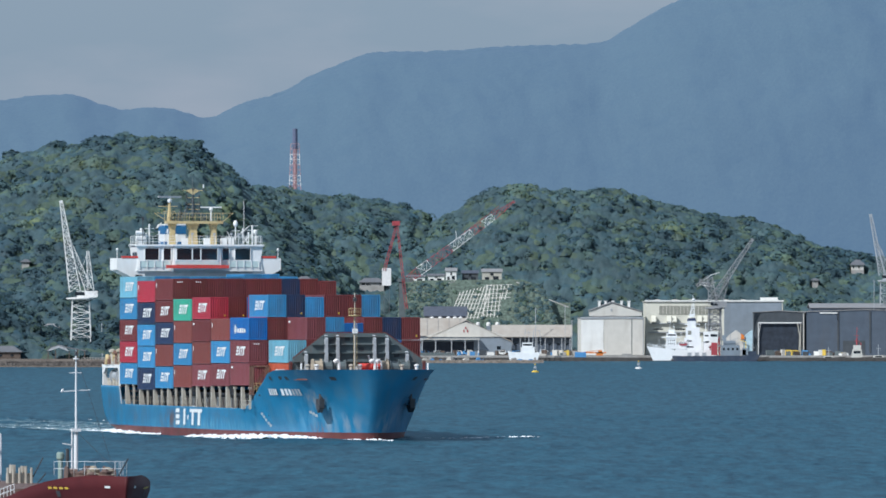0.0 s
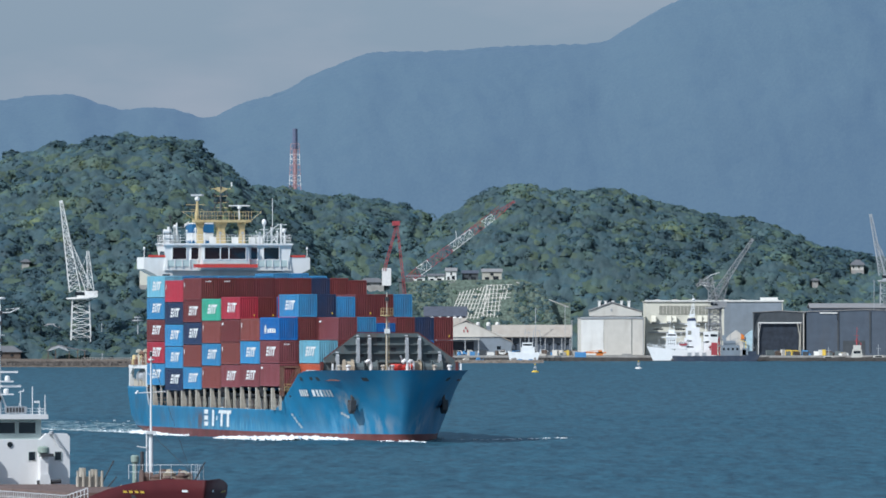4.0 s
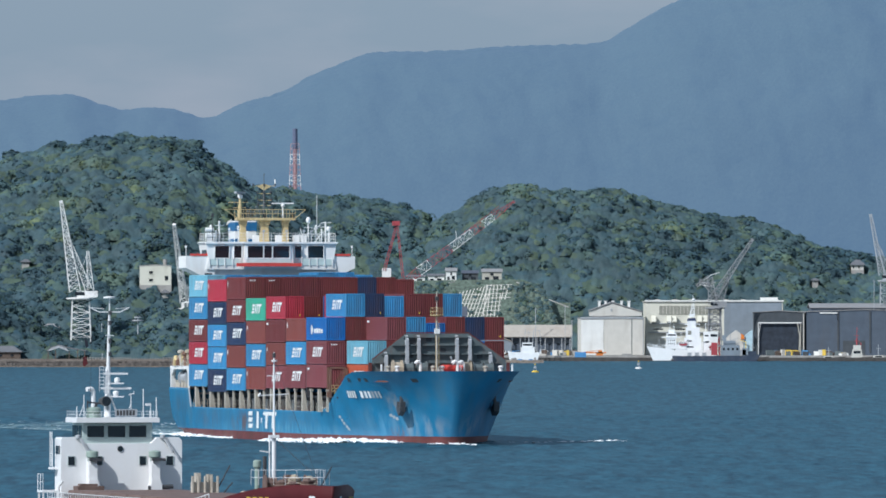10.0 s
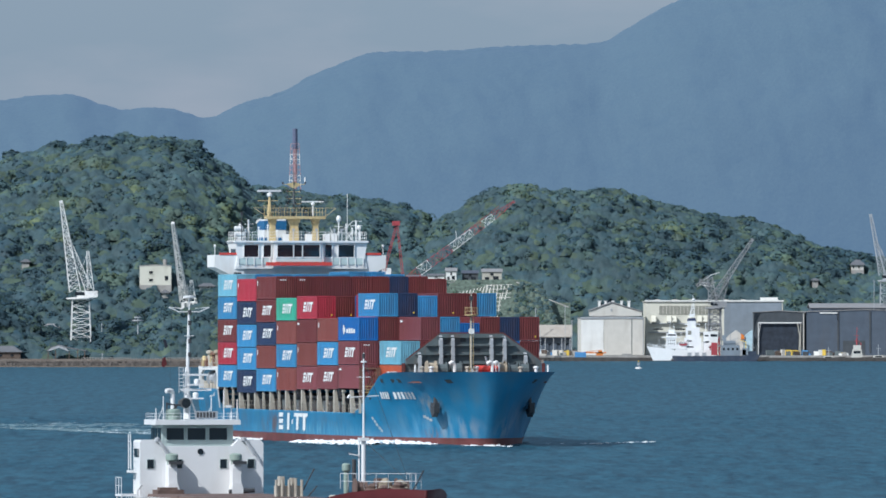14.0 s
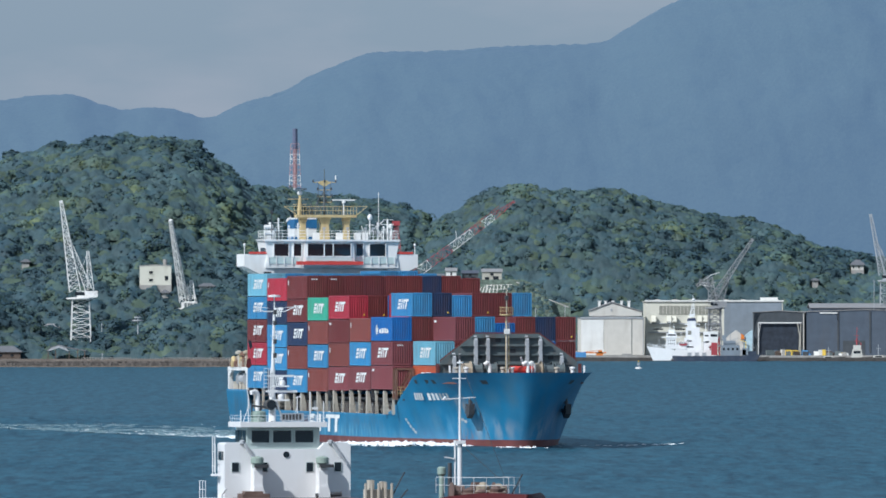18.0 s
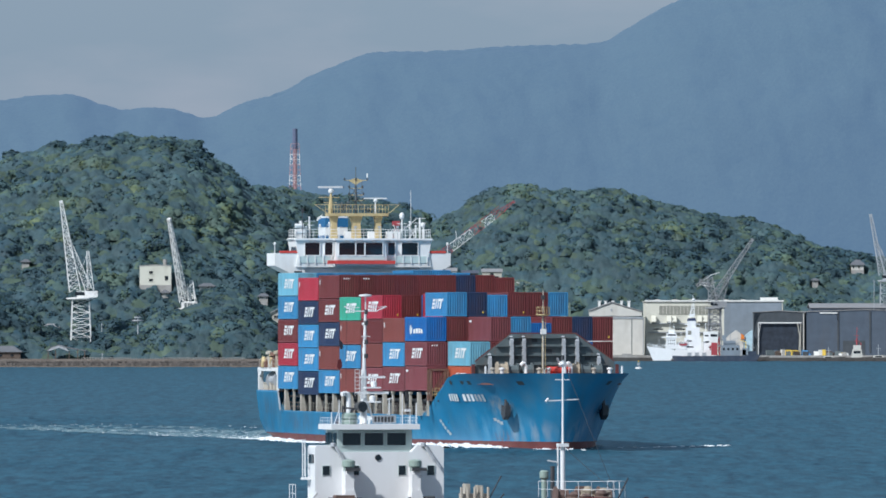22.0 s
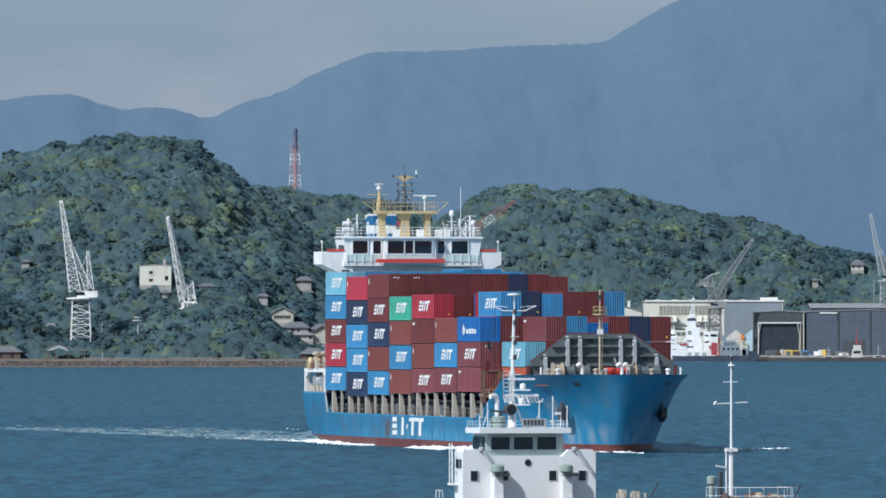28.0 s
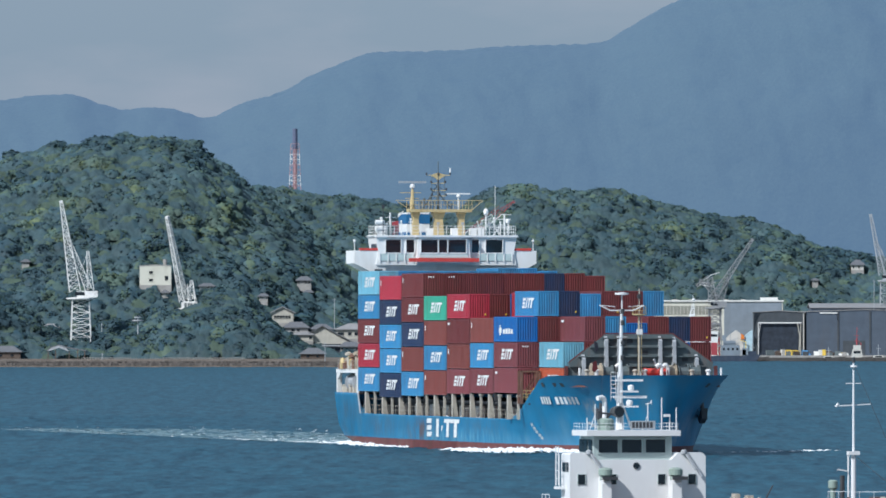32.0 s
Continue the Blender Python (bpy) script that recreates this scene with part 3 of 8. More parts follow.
M_PALEGREY = material("pale_grey_paint", (0.36, 0.38, 0.40), 0.55, grain=0.1, grain_size=0.8, stain=0.3, stain_size=1.0, streak=4)
M_DARK = material("dark_steel", (0.045, 0.047, 0.052), 0.6, grain=0.2, grain_size=0.5)
M_RED = material("signal_red_paint", (0.55, 0.06, 0.045), 0.5, grain=0.1, grain_size=1)
M_FUNNEL = material("funnel_blue_paint", (0.02, 0.12, 0.27), 0.45, grain=0.1, grain_size=1)
M_DECK = material("deck_paint", (0.14, 0.06, 0.045), 0.7, grain=0.2, grain_size=2, stain=0.4, stain_size=2)
M_MARK = material("white_lettering_paint", (0.72, 0.73, 0.72), 0.5, grain=0.08, grain_size=0.5, stain=0.35, stain_color=(0.25, 0.22, 0.2), stain_size=0.7)
M_SCREEN = material("pale_green_screen", (0.50, 0.60, 0.58), 0.3, grain=0.06, grain_size=0.6)
M_ROPE = material("pale_rope", (0.34, 0.29, 0.22), 0.9, grain=0.2, grain_size=0.3)
M_YELLOWMARK = material("yellow_sticker", (0.6, 0.42, 0.05), 0.5, grain=0.05, grain_size=0.3)


def worn_and_lit(m, centre, reach, color, amount, size):
    """Adds a patch of wear or painted water light about one place on a surface."""
    n, l = m.node_tree.nodes, m.node_tree.links
    base = n["Principled BSDF"].inputs["Base Color"]
    src = base.links[0].from_socket
    co, mp, mp2, g, t = (n.new("ShaderNode" + k) for k in ("TexCoord", "Mapping", "Mapping", "TexGradient", "TexNoise"))
    g.gradient_type = "SPHERICAL"
    mp.inputs["Location"].default_value = [-c / s for c, s in zip(centre, reach)]
    mp.inputs["Scale"].default_value = [1 / s for s in reach]
    mp2.inputs["Scale"].default_value = (1 / size, 1 / size, 0.35 / size)
    t.inputs["Scale"].default_value, t.inputs["Detail"].default_value = 1.0, 7
    ramp, mul, mix = n.new("ShaderNodeValToRGB"), n.new("ShaderNodeMath"), n.new("ShaderNodeMixRGB")
    ramp.color_ramp.elements[0].position, ramp.color_ramp.elements[1].position = 0.42, 0.62
    mul.operation, mul.use_clamp = "MULTIPLY", True
    k = n.new("ShaderNodeMath")
    k.operation = "MULTIPLY"
    k.inputs[1].default_value = amount
    l.new(co.outputs["Object"], mp.inputs[0])
    l.new(co.outputs["Object"], mp2.inputs[0])
    l.new(mp.outputs[0], g.inputs[0])
    l.new(mp2.outputs[0], t.inputs["Vector"])
    l.new(t.outputs[0], ramp.inputs[0])
    l.new(ramp.outputs[0], k.inputs[0])
    l.new(k.outputs[0], mul.inputs[0])
    l.new(g.outputs["Fac"], mul.inputs[1])
    mix.inputs[2].default_value = (*color, 1)
    l.new(mul.outputs[0], mix.inputs[0])
    l.new(src, mix.inputs[1])
    l.new(mix.outputs[0], base)


worn_and_lit(M_HULL, (108.5, -4.5, 1.6), (6, 5, 2.6), (0.22, 0.32, 0.40), 1.0, 1.6)
worn_and_lit(M_HULL, (106.5, -6.0, 0.8), (4, 4, 1.2), (0.20, 0.09, 0.06), 0.9, 0.5)
worn_and_lit(M_HULL, (107.5, -6.5, 4.6), (3, 3, 1.6), (0.26, 0.24, 0.22), 1.2, 0.8)
worn_and_lit(M_HULL, (114.5, 3.0, 1.4), (4, 3, 2.2), (0.30, 0.33, 0.36), 1.3, 0.8)
worn_and_lit(M_HULL, (37.0, -11.3, 1.6), (9, 3, 2.0), (0.10, 0.08, 0.09), 1.6, 0.9)
worn_and_lit(M_HULL, (72.0, -11.0, 2.2), (14, 4, 1.5), (0.10, 0.13, 0.16), 0.7, 0.5)
worn_and_lit(M_HULL, (14.0, -11.3, 2.0), (14, 3, 1.8), (0.05, 0.12, 0.20), 1.6, 0.8)
# paler blue low on the bow: wear, with light off the water painted in
worn_and_lit(M_HULL, (104.0, -6.0, 2.2), (11, 7, 3.2), (0.10, 0.27, 0.42), 1.0, 2.4)
worn_and_lit(M_HULL, (112.5, -3.2, 1.4), (4.5, 4, 2.0), (0.20, 0.25, 0.31), 0.9, 1.6)
worn_and_lit(M_HULL, (111.0, 4.5, 2.6), (6, 5, 3.4), (0.20, 0.24, 0.33), 0.9, 1.4)
worn_and_lit(M_HULL, (60.0, -11.3, 1.0), (45, 3, 1.4), (0.12, 0.30, 0.42), 1.0, 1.1)
worn_and_lit(M_HULL, (-6.0, -10.5, 3.0), (9, 4, 3.0), (0.05, 0.10, 0.15), 1.2, 1.0)
SHIP = thing("container_ship", pose(-33.7, 1482.4, 0, 0, 0, -77.37), "blue container ship loaded with stacked red and blue containers", "ship")

DECK_HALF = [(-15, 10.9), (-12, 11.15), (-6, 11.3), (0, 11.35), (92, 11.35), (100, 10.8), (106, 9.8), (110, 8.8), (113, 7.5), (115.5, 5.6), (117, 3.7), (117.8, 2.1), (118.15, 0.9), (118.2, 0.05)]
WATER_HALF = [(-15, 9.2), (-8, 10.1), (2, 10.7), (14, 11.3), (66, 11.3), (80, 10.6), (90, 9.2), (100, 7.0), (106, 5.5), (110, 4.2), (114, 2.9), (116.5, 1.8), (117.6, 1.1), (118.05, 0.6), (118.2, 0.05)]
SHEER = [(-15, 5.9), (1.2, 5.9), (2.6, 3.4), (83, 3.4), (86, 4.0), (99, 8.3), (103, 8.5), (119, 8.6)]


def hull_half(u, z):
    bow = max(0.0, min(1.0, (u - 100) / 18))
    d, w = ramp_at(DECK_HALF, u), ramp_at(WATER_HALF, u)
    s = max(0.0, min(1.0, z / (8.6 if u > 60 else 5.9)))
    return w + (d - w) * s ** (0.35 if u < 0 else 1.0 + 2.0 * bow ** 0.6)


def hull_mesh():
    us = [-15, -14, -12, -9, -6, -3, -1.5, 0.5, 1.2, 2.6, 8, 14, 30, 50, 66, 74, 79, 81, 82.5, 84, 86, 88, 90, 92, 95, 98, 101, 104, 106, 108, 110, 111.5, 113, 114.5, 115.5, 116.3, 117, 117.4, 117.8, 118.0, 118.2]
    zs = [-2.5, 0.0, 0.5, 0.501, 2.0, 3.2, 4.4, 5.6, 6.8, 7.8, 8.6]
    n, vs, fs, mi = len(zs), [], [], []
    for side in (1, -1):
        base = len(vs)
        for u in us:
            top = ramp_at(SHEER, u)
            for k, z in enumerate(zs):
                h = min(z, top) if k > 3 else z
                s = max(0.0, min(1.0, h / 8.6))
                # the stem rakes forward with height, the counter aft
                uu = u
                if u > 106:
                    uu = 106 + (u - 106) * (0.62 + 0.38 * s)
                if u < -3:
                    uu = -3 + (u + 3) * (0.86 + 0.14 * max(0.0, min(1, h / 1.9)))
                vs.append((uu, hull_half(u, h) * side, h))
        for i in range(len(us) - 1):
            for k in range(n - 1):
                a, b = base + i * n + k, base + (i + 1) * n + k
                fs.append((a, b, b + 1, a + 1) if side < 0 else (a, a + 1, b + 1, b))
                mi.append(1 if k < 2 else 0)
    k1 = len(us) * n
    for k in range(n - 1):
        fs.append((k, k + 1, k1 + k + 1, k1 + k))
        mi.append(1 if k < 2 else 0)
    me = Build().add(vs, fs).mesh("hull", [M_HULL, M_BOOT])
    me.polygons.foreach_set("material_index", mi)
    me.polygons.foreach_set("use_smooth", [True] * len(mi))
    bm = bmesh.new()
    bm.from_mesh(me)
    bmesh.ops.remove_doubles(bm, verts=[v for v in bm.verts if v.co.x > 110], dist=0.12)
    bm.to_mesh(me)
    bm.free()
    return me


hull = part("hull", hull_mesh(), None, SHIP, "blue painted steel hull with red boot top")
part("main_deck", Build().box(-8, 88, -9.6, 9.6, 2.2, 2.5), M_DECK, SHIP)
part("hatch_coaming", Build().box(0, 88, -7.9, 7.9, 2.5, 5.3), M_DARK, SHIP)
part("poop_deck", Build().prism([(-14.5, -8), (-11, -10), (-1, -10.8), (-1, 10.8), (-11, 10), (-14.5, 8)], 5.7, 5.85, "z"), M_DECK, SHIP)
part("forecastle_deck", Build().prism([(93, -9.6), (100, -9.7), (108, -8.2), (114, -4.2), (115.5, 0), (114, 4.2), (108, 8.2), (100, 9.7), (93, 9.6)], 7.2, 7.4, "z"), M_DECK, SHIP)
part("forecastle_bulkhead", Build().box(92.6, 93, -9.4, 9.4, 2.5, 7.3), M_DARK, SHIP)


# hull fittings that lie on the plating
def on_hull(u, z, side=-1, out=0.03):
    s = max(0.0, min(1.0, z / 8.6))
    uu = 106 + (u - 106) * (0.62 + 0.38 * s) if u > 106 else u
    return Vector((uu, (hull_half(u, z) + out) * side, z))


def hull_patch(u0, u1, z0, z1, lean=0.0, side=-1, out=0.03, n=3):
    """A thin painted mark that follows the plating; lean slants it forward with height."""
    b, vs, fs = Build(), [], []
    for i in range(n + 1):
        for z, l in ((z0, 0), (z1, lean)):
            vs.append(on_hull(u0 + (u1 - u0) * i / n + l, z, side, out))
    for i in range(n):
        fs.append((2 * i, 2 * i + 2, 2 * i + 3, 2 * i + 1))
    return b.add(vs, fs)


for u, w, z0, z1 in ((40.7, 2.6, 0.95, 1.5), (40.7, 2.6, 1.75, 2.3), (40.7, 2.6, 2.55, 3.1), (45.9, 1.4, 0.95, 3.1), (48.7, 0.7, 1.7, 2.3), (50.3, 8.3, 2.65, 3.1), (51.5, 1.4, 0.95, 2.65), (55.6, 1.6, 0.95, 2.65)):
    part("hull_logo_block", hull_patch(u, u + w, z0, z1, 0.3), M_MARK, hull)
for i in range(11):
    if i != 4:
        part("name_bar", hull_patch(96.2 + i * 0.82, 96.72 + i * 0.82, 5.2, 6.05, 0.2, out=0.09), M_MARK if i < 8 else M_PALEGREY, hull)
for u, z in ((90.3, 2.6), (90.8, 2.2), (91.2, 1.8), (91.8, 1.4), (92.2, 1.1), (104.6, 2.9), (105.2, 2.7), (105.8, 2.5)):
    part("draught_mark", hull_patch(u, u + 0.65, z, z + 0.34), M_PALEGREY, hull)
for side in (-1, 1):
    c = on_hull(109, 4.5, side, 0.0)
    pocket = part("anchor_pocket", Build().bar(c + Vector((-0.4, -0.3 * side, 0.3)), c + Vector((0.25, 0.18 * side, -0.15)), 0.6, 10, 0.5), M_HULL, hull)
    anchor = Build().bar(c + Vector((0.2, 0.3 * side, 1.0)), c + Vector((0.45, 0.45 * side, -1.0)), 0.28, 6)
    anchor.prism([(c.x - 0.9, c.z - 0.7), (c.x + 0.1, c.z - 1.45), (c.x + 1.3, c.z - 0.9), (c.x + 1.5, c.z + 0.3), (c.x + 0.5, c.z - 0.5), (c.x - 0.7, c.z + 0.3)],
                 c.y + 0.1 * side, c.y + 0.75 * side, "y")
    part("anchor", anchor, M_DARK, hull, "rusty dark anchor in its pocket")
    for u in (98.3, 101.5, 103.2, 113.8):
        part("fairlead", hull_patch(u, u + 0.9, 7.2, 7.65, 0, side, 0.05), M_DARK, hull)

# stanchions and rails under the overhanging side stacks
post = Build().box(-0.15, 0.15, -0.13, 0.13, 0, 2.75).box(-0.25, 0.5, -0.2, 0.2, 2.6, 2.85).mesh("stanchion", M_BEIGE)
web = Build().prism([(-0.2, 0), (0.5, 0), (0.2, 2.3), (0.2, 2.85), (-0.2, 2.85)], -0.3, 0.3, "x").mesh("web_stanchion", M_BEIGE)
for i in range(18):
    for side in (-1, 1):
        part("stanchion", post if i % 2 else web, None, SHIP, at=pose(4.2 + i * 4.95, 10.9 * side, 3.35, 0, 0, 0))
for side in (-1, 1):
    part("deck_rail", Build().rail([(3, 11.1 * side, 3.4), (90, 11.1 * side, 3.4)], 1.05, 1.9, 0.022, 2), M_BEIGE, SHIP)
    part("lashing_beam", Build().box(1, 92, 10.2 * side - 0.2, 10.2 * side + 0.2, 5.1, 5.3), M_DARK, SHIP)
    for i in range(9):
        part("deck_locker", Build().box(14 + i * 8.4, 15.9 + i * 8.4, 8.4 * side - 0.4, 8.4 * side + 0.4, 3.0, 4.7), M_WHITE, SHIP)

M_LASH = material("brown_lashing_steel", (0.16, 0.085, 0.06), 0.7, grain=0.2, grain_size=0.6, stain=0.5, stain_color=(0.08, 0.05, 0.04), stain_size=0.8)
for u in (88.6, 90.2):
    frame_part = part("lashing_frame", Build().box(u, u + 0.25, -11.1, -10.85, 5.2, 9.0).box(u, u + 0.25, -9.0, -8.75, 5.2, 9.0).box(u, u + 0.25, -11.1, -8.75, 8.8, 9.0).bar((u + 0.1, -11.0, 5.3), (u + 0.1, -8.9, 8.8), 0.08), M_LASH, SHIP)
    part("frame_rail", Build().rail([(u + 0.2, -11.0, 5.6), (u + 0.2, -8.9, 5.6)], 1.1, 0.6, 0.035, 3), M_BUFF, frame_part)
# containers: bay, row from starboard, tier
BOX_L, BOX_W, BOX_H, BAY, ROW, TIER = 12.19, 2.42, 2.86, 12.72, 2.5, 2.97
BAY_Z = (6.15, 5.5, 5.75, 5.95, 6.15, 6.3, 6.42, 6.45)


def container_mesh(name, mat, length=BOX_L, high=BOX_H):
    b = Build()
    w, e = BOX_W / 2, 0.09
    b.box(0.14, length - 0.16, -w + 0.05, w - 0.05, 0.06, high - 0.06)
    for x in (0, length - e * 1.6):
        for y in (-w, w - e * 1.4):
            b.box(x, x + e * 1.6, y, y + e * 1.4, 0, high)
    for z in (0, high - 0.12):
        for y in (-w, w - 0.08):
            b.box(e * 1.6, length - e * 1.6, y, y + 0.08, z, z + 0.12)
        for x in (0, length - 0.1):
            b.box(x, x + 0.1, -w + e * 1.4, w - e * 1.4, z, z + 0.14)
    k = 7
    for i in range(k):
        y = -w + 0.2 + (2 * w - 0.4) * (i + 0.5) / k
        for x in (0.02, length - 0.16):
            b.add([(x, y - 0.11, 0.14), (x, y + 0.11, 0.14), (x, y + 0.11, high - 0.14), (x, y - 0.11, high - 0.14),
                   (x + 0.14, y - 0.06, 0.14), (x + 0.14, y + 0.06, 0.14), (x + 0.14, y + 0.06, high - 0.14), (x + 0.14, y - 0.06, high - 0.14)],
                  [(0, 1, 2, 3), (7, 6, 5, 4), (0, 3, 7, 4), (1, 5, 6, 2), (2, 6, 7, 3), (0, 4, 5, 1)])
    k = int(length / 0.30)
    for i in range(k):
        x = 0.2 + (length - 0.4) * (i + 0.5) / k
        for y in (-w + 0.012, w - 0.052):
            b.box(x - 0.08, x + 0.07, y, y + 0.04, 0.12, high - 0.12)
    return b.mesh(name, mat)


PAINT = {"m": ("maroon", (0.159, 0.037, 0.037)), "r": ("red", (0.411, 0.039, 0.064)), "o": ("brown_red", (0.215, 0.062, 0.052)), "b": ("blue", (0.06, 0.26, 0.48)),
         "c": ("pale_blue", (0.18, 0.42, 0.53)), "n": ("navy", (0.024, 0.044, 0.103)), "g": ("green", (0.075, 0.411, 0.288)), "k": ("deep_blue", (0.019, 0.142, 0.411)),
         "p": ("rose_brown", (0.215, 0.062, 0.070)), "a": ("orange", (0.568, 0.131, 0.064))}
BOXES = {k: container_mesh("container_" + n, material("container_paint_" + n, c, 0.5, grain=0.1, grain_size=1.5, stain=0.4, stain_color=(0.10, 0.05, 0.035),
                                                     stain_size=1.4, streak=2.5, per_object=0.13)) for k, (n, c) in PAINT.items()}


def slanted(blocks, mat, name, y=-BOX_W / 2 - 0.012, slant=0.28):
    b = Build()
    for x0, x1, z0, z1 in blocks:
        b.add([(x0 + slant * z0, y, z0), (x1 + slant * z0, y, z0), (x1 + slant * z1, y, z1), (x0 + slant * z1, y, z1)], [(0, 1, 2, 3)])
    return b.mesh(name, mat)


LOGO = slanted([(3.0, 4.4, 0.90, 1.22), (2.95, 4.35, 1.34, 1.66), (2.9, 4.3, 1.78, 2.10), (4.75, 5.35, 0.90, 2.10), (5.6, 8.6, 1.82, 2.10), (5.95, 6.55, 0.90, 1.82), (7.2, 7.95, 0.90, 1.82)],
               M_MARK, "logo", slant=0.75)
LOGO_ROUND = slanted([(2.8, 4.2, 1.0, 1.6), (3.1, 3.7, 0.75, 1.9), (4.8, 5.9, 0.9, 1.4), (6.2, 7.4, 0.9, 1.5), (7.7, 8.7, 0.9, 1.5), (9.0, 10.0, 0.9, 1.4)], M_MARK, "logo", slant=0)
SIDE_MARKS = slanted([(0.6, 1.0, 1.7, 2.3)], M_MARK, "side_mark", slant=0)
SIDE_SPOT = slanted([(0.5, 1.8, 2.2, 2.45)], M_MARK, "side_mark", slant=0)
END_X = BOX_L + 0.035
END_MARK = Build().add([(END_X, -0.6, 2.34), (END_X, -0.42, 2.34), (END_X, -0.42, 2.5), (END_X, -0.6, 2.5), (END_X, -0.3, 2.34), (END_X, -0.14, 2.34), (END_X, -0.14, 2.5), (END_X, -0.3, 2.5),
                        (END_X, -0.02, 2.34), (END_X, 0.14, 2.34), (END_X, 0.14, 2.5), (END_X, -0.02, 2.5)], [(0, 1, 2, 3), (4, 5, 6, 7), (8, 9, 10, 11)]).mesh("end_mark", M_MARK)
END_TAG = Build().add([(END_X, 0.62, 0.35), (END_X, 0.8, 0.35), (END_X, 0.8, 0.58), (END_X, 0.62, 0.58)], [(0, 1, 2, 3)]).mesh("end_tag", M_YELLOWMARK)
# side stacks, from the top tier down, bay by bay from aft; L logo, R round logo, v a vertical strip of marks, s a small mark
SIDE = ["crm.....", "bnmgr...", "mbnomok.", "rbobobp.", "bnboppp."]
SIDE_LOGO = ["Lvv.....", "LLLLL...", "LLLvsvR.", "LLvLvLL.", "LLLvLLs."]
FRONT = {(4, 2): "mmmmmmnmm", (3, 4): "rm", (3, 6): ".bnbmmb..", (2, 6): "km", (2, 7): "..pbkmnm.", (1, 6): "m", (1, 7): ".cmmmmkm.", (0, 6): "m", (0, 7): ".ammmmmm.",
         (4, 0): "cbbbbbbbb", (4, 1): "rbmmmmmbb"}
FILL = "mmmbmnmrmkmomm"
rng = random.Random(4)


def put_box(bay, row, tier, key, drop=0.0):
    u = bay * BAY + 0.25
    at = pose(u, -(11.2 - ROW * (row + 0.5)) + rng.uniform(-0.03, 0.03), BAY_Z[bay] + tier * TIER + drop)
    return part("container", BOXES[key], None, SHIP, at=at)


def has_box(bay, row, tier):
    if bay == 7:
        return 1 <= row <= 7 and (tier < 2 or (tier == 2 and row >= 2))
    if tier == 4:
        return bay <= 2
    if tier == 3 and bay == 6:
        return 1 <= row <= 6
    if tier == 3 and bay == 5:
        return 2 <= row <= 6
    return True


# dark strips added between the bays in place of the shade in the gaps
for bay, tiers in enumerate((5, 5, 4, 4, 3, 3)):
    u = (bay + 1) * BAY - 0.02
    for y in (-11.12, 10.72):
        part("lashing_post", Build().box(u, u + 0.18, y, y + 0.4, 5.4, BAY_Z[bay + 1] + tiers * TIER - 0.3), M_DARK, SHIP)
# dark plate added aft so the white house doesn't show between the tiers
part("lashing_bridge", Build().box(-0.35, -0.2, -10.9, 10.9, 5.8, 19.4), M_DARK, SHIP)
for bay in range(8):
    for row in range(9):
        for tier in range(5):
            if not has_box(bay, row, tier):
                continue
            if 0 < row < 8 and tier < 3 and bay < 6:
                continue
            key = rng.choice(FILL)
            front = FRONT.get((tier, bay), "")
            if row < len(front) and front[row] != ".":
                key = front[row]
            if row == 0 and SIDE[4 - tier][bay] != ".":
                key = SIDE[4 - tier][bay]
            drop = 0.0
            if (tier, bay, row) in ((2, 7, 4),):
                drop = -0.75
            if (tier, bay, row) in ((3, 6, 3), (4, 2, 8)):
                drop = -0.3
            if tier == 4 and bay == 0 and row in (6, 7):
                drop = 0.35
            box = put_box(bay, row, tier, key, drop)
            mark = SIDE_LOGO[4 - tier][bay] if row == 0 else "L" if (bay, row) == (7, 1) or (bay, row, tier) == (6, 1, 3) else "s" if (bay, row, tier) == (7, 2, 2) else ""
            if mark in ("L", "R"):
                part("logo", LOGO if mark == "L" else LOGO_ROUND, None, box, "white company logo of slanted blocks" if mark == "L" else "")
            elif mark in ("v", "s"):
                part("side_mark", SIDE_MARKS if mark == "v" else SIDE_SPOT, None, box)
            exposed = not has_box(bay + 1, row, tier) if bay < 7 else True
            if exposed and key in "mpo" and rng.random() < 0.3:
                part("end_mark", END_MARK, None, box)
            if exposed and rng.random() < 0.25:
                part("end_tag", END_TAG, None, box)

# breakwater across the foredeck
wall = Build().prism([(-8.1, 7.3), (-8.1, 9.9), (-3.8, 13.2), (4.15, 13.2), (8.9, 9.9), (8.9, 7.3)], 101.6, 101.8, "x")
breakwater = part("breakwater", wall, M_GREY, SHIP, "grey steel breakwater with stiffeners on the foredeck")
for y, top in ((-6.4, 10.9), (-3.75, 13.0), (-2.25, 13.0), (2.6, 13.0), (4.25, 12.9), (6.9, 10.9), (0.2, 9.0)):
    part("stiffener", Build().prism([(101.8, 7.3), (102.7, 7.3), (102.35, top - 0.5), (101.8, top)], y - 0.19, y + 0.19, "y"), M_PALEGREY, breakwater)
for z, w in ((8.3, 8.0), (9.5, 8.0), (10.6, 7.0), (11.7, 5.6), (12.7, 4.2)):
    part("girder", Build().box(101.8, 102.2, -w, w, z, z + 0.14), M_GREY, breakwater)
part("top_rail", Build().bar((101.7, -8.1, 9.95), (101.7, -3.8, 13.3), 0.1).bar((101.7, -3.8, 13.3), (101.7, 4.15, 13.3), 0.1).bar((101.7, 4.15, 13.3), (101.7, 8.9, 9.95), 0.1),
     M_BOOT, breakwater)
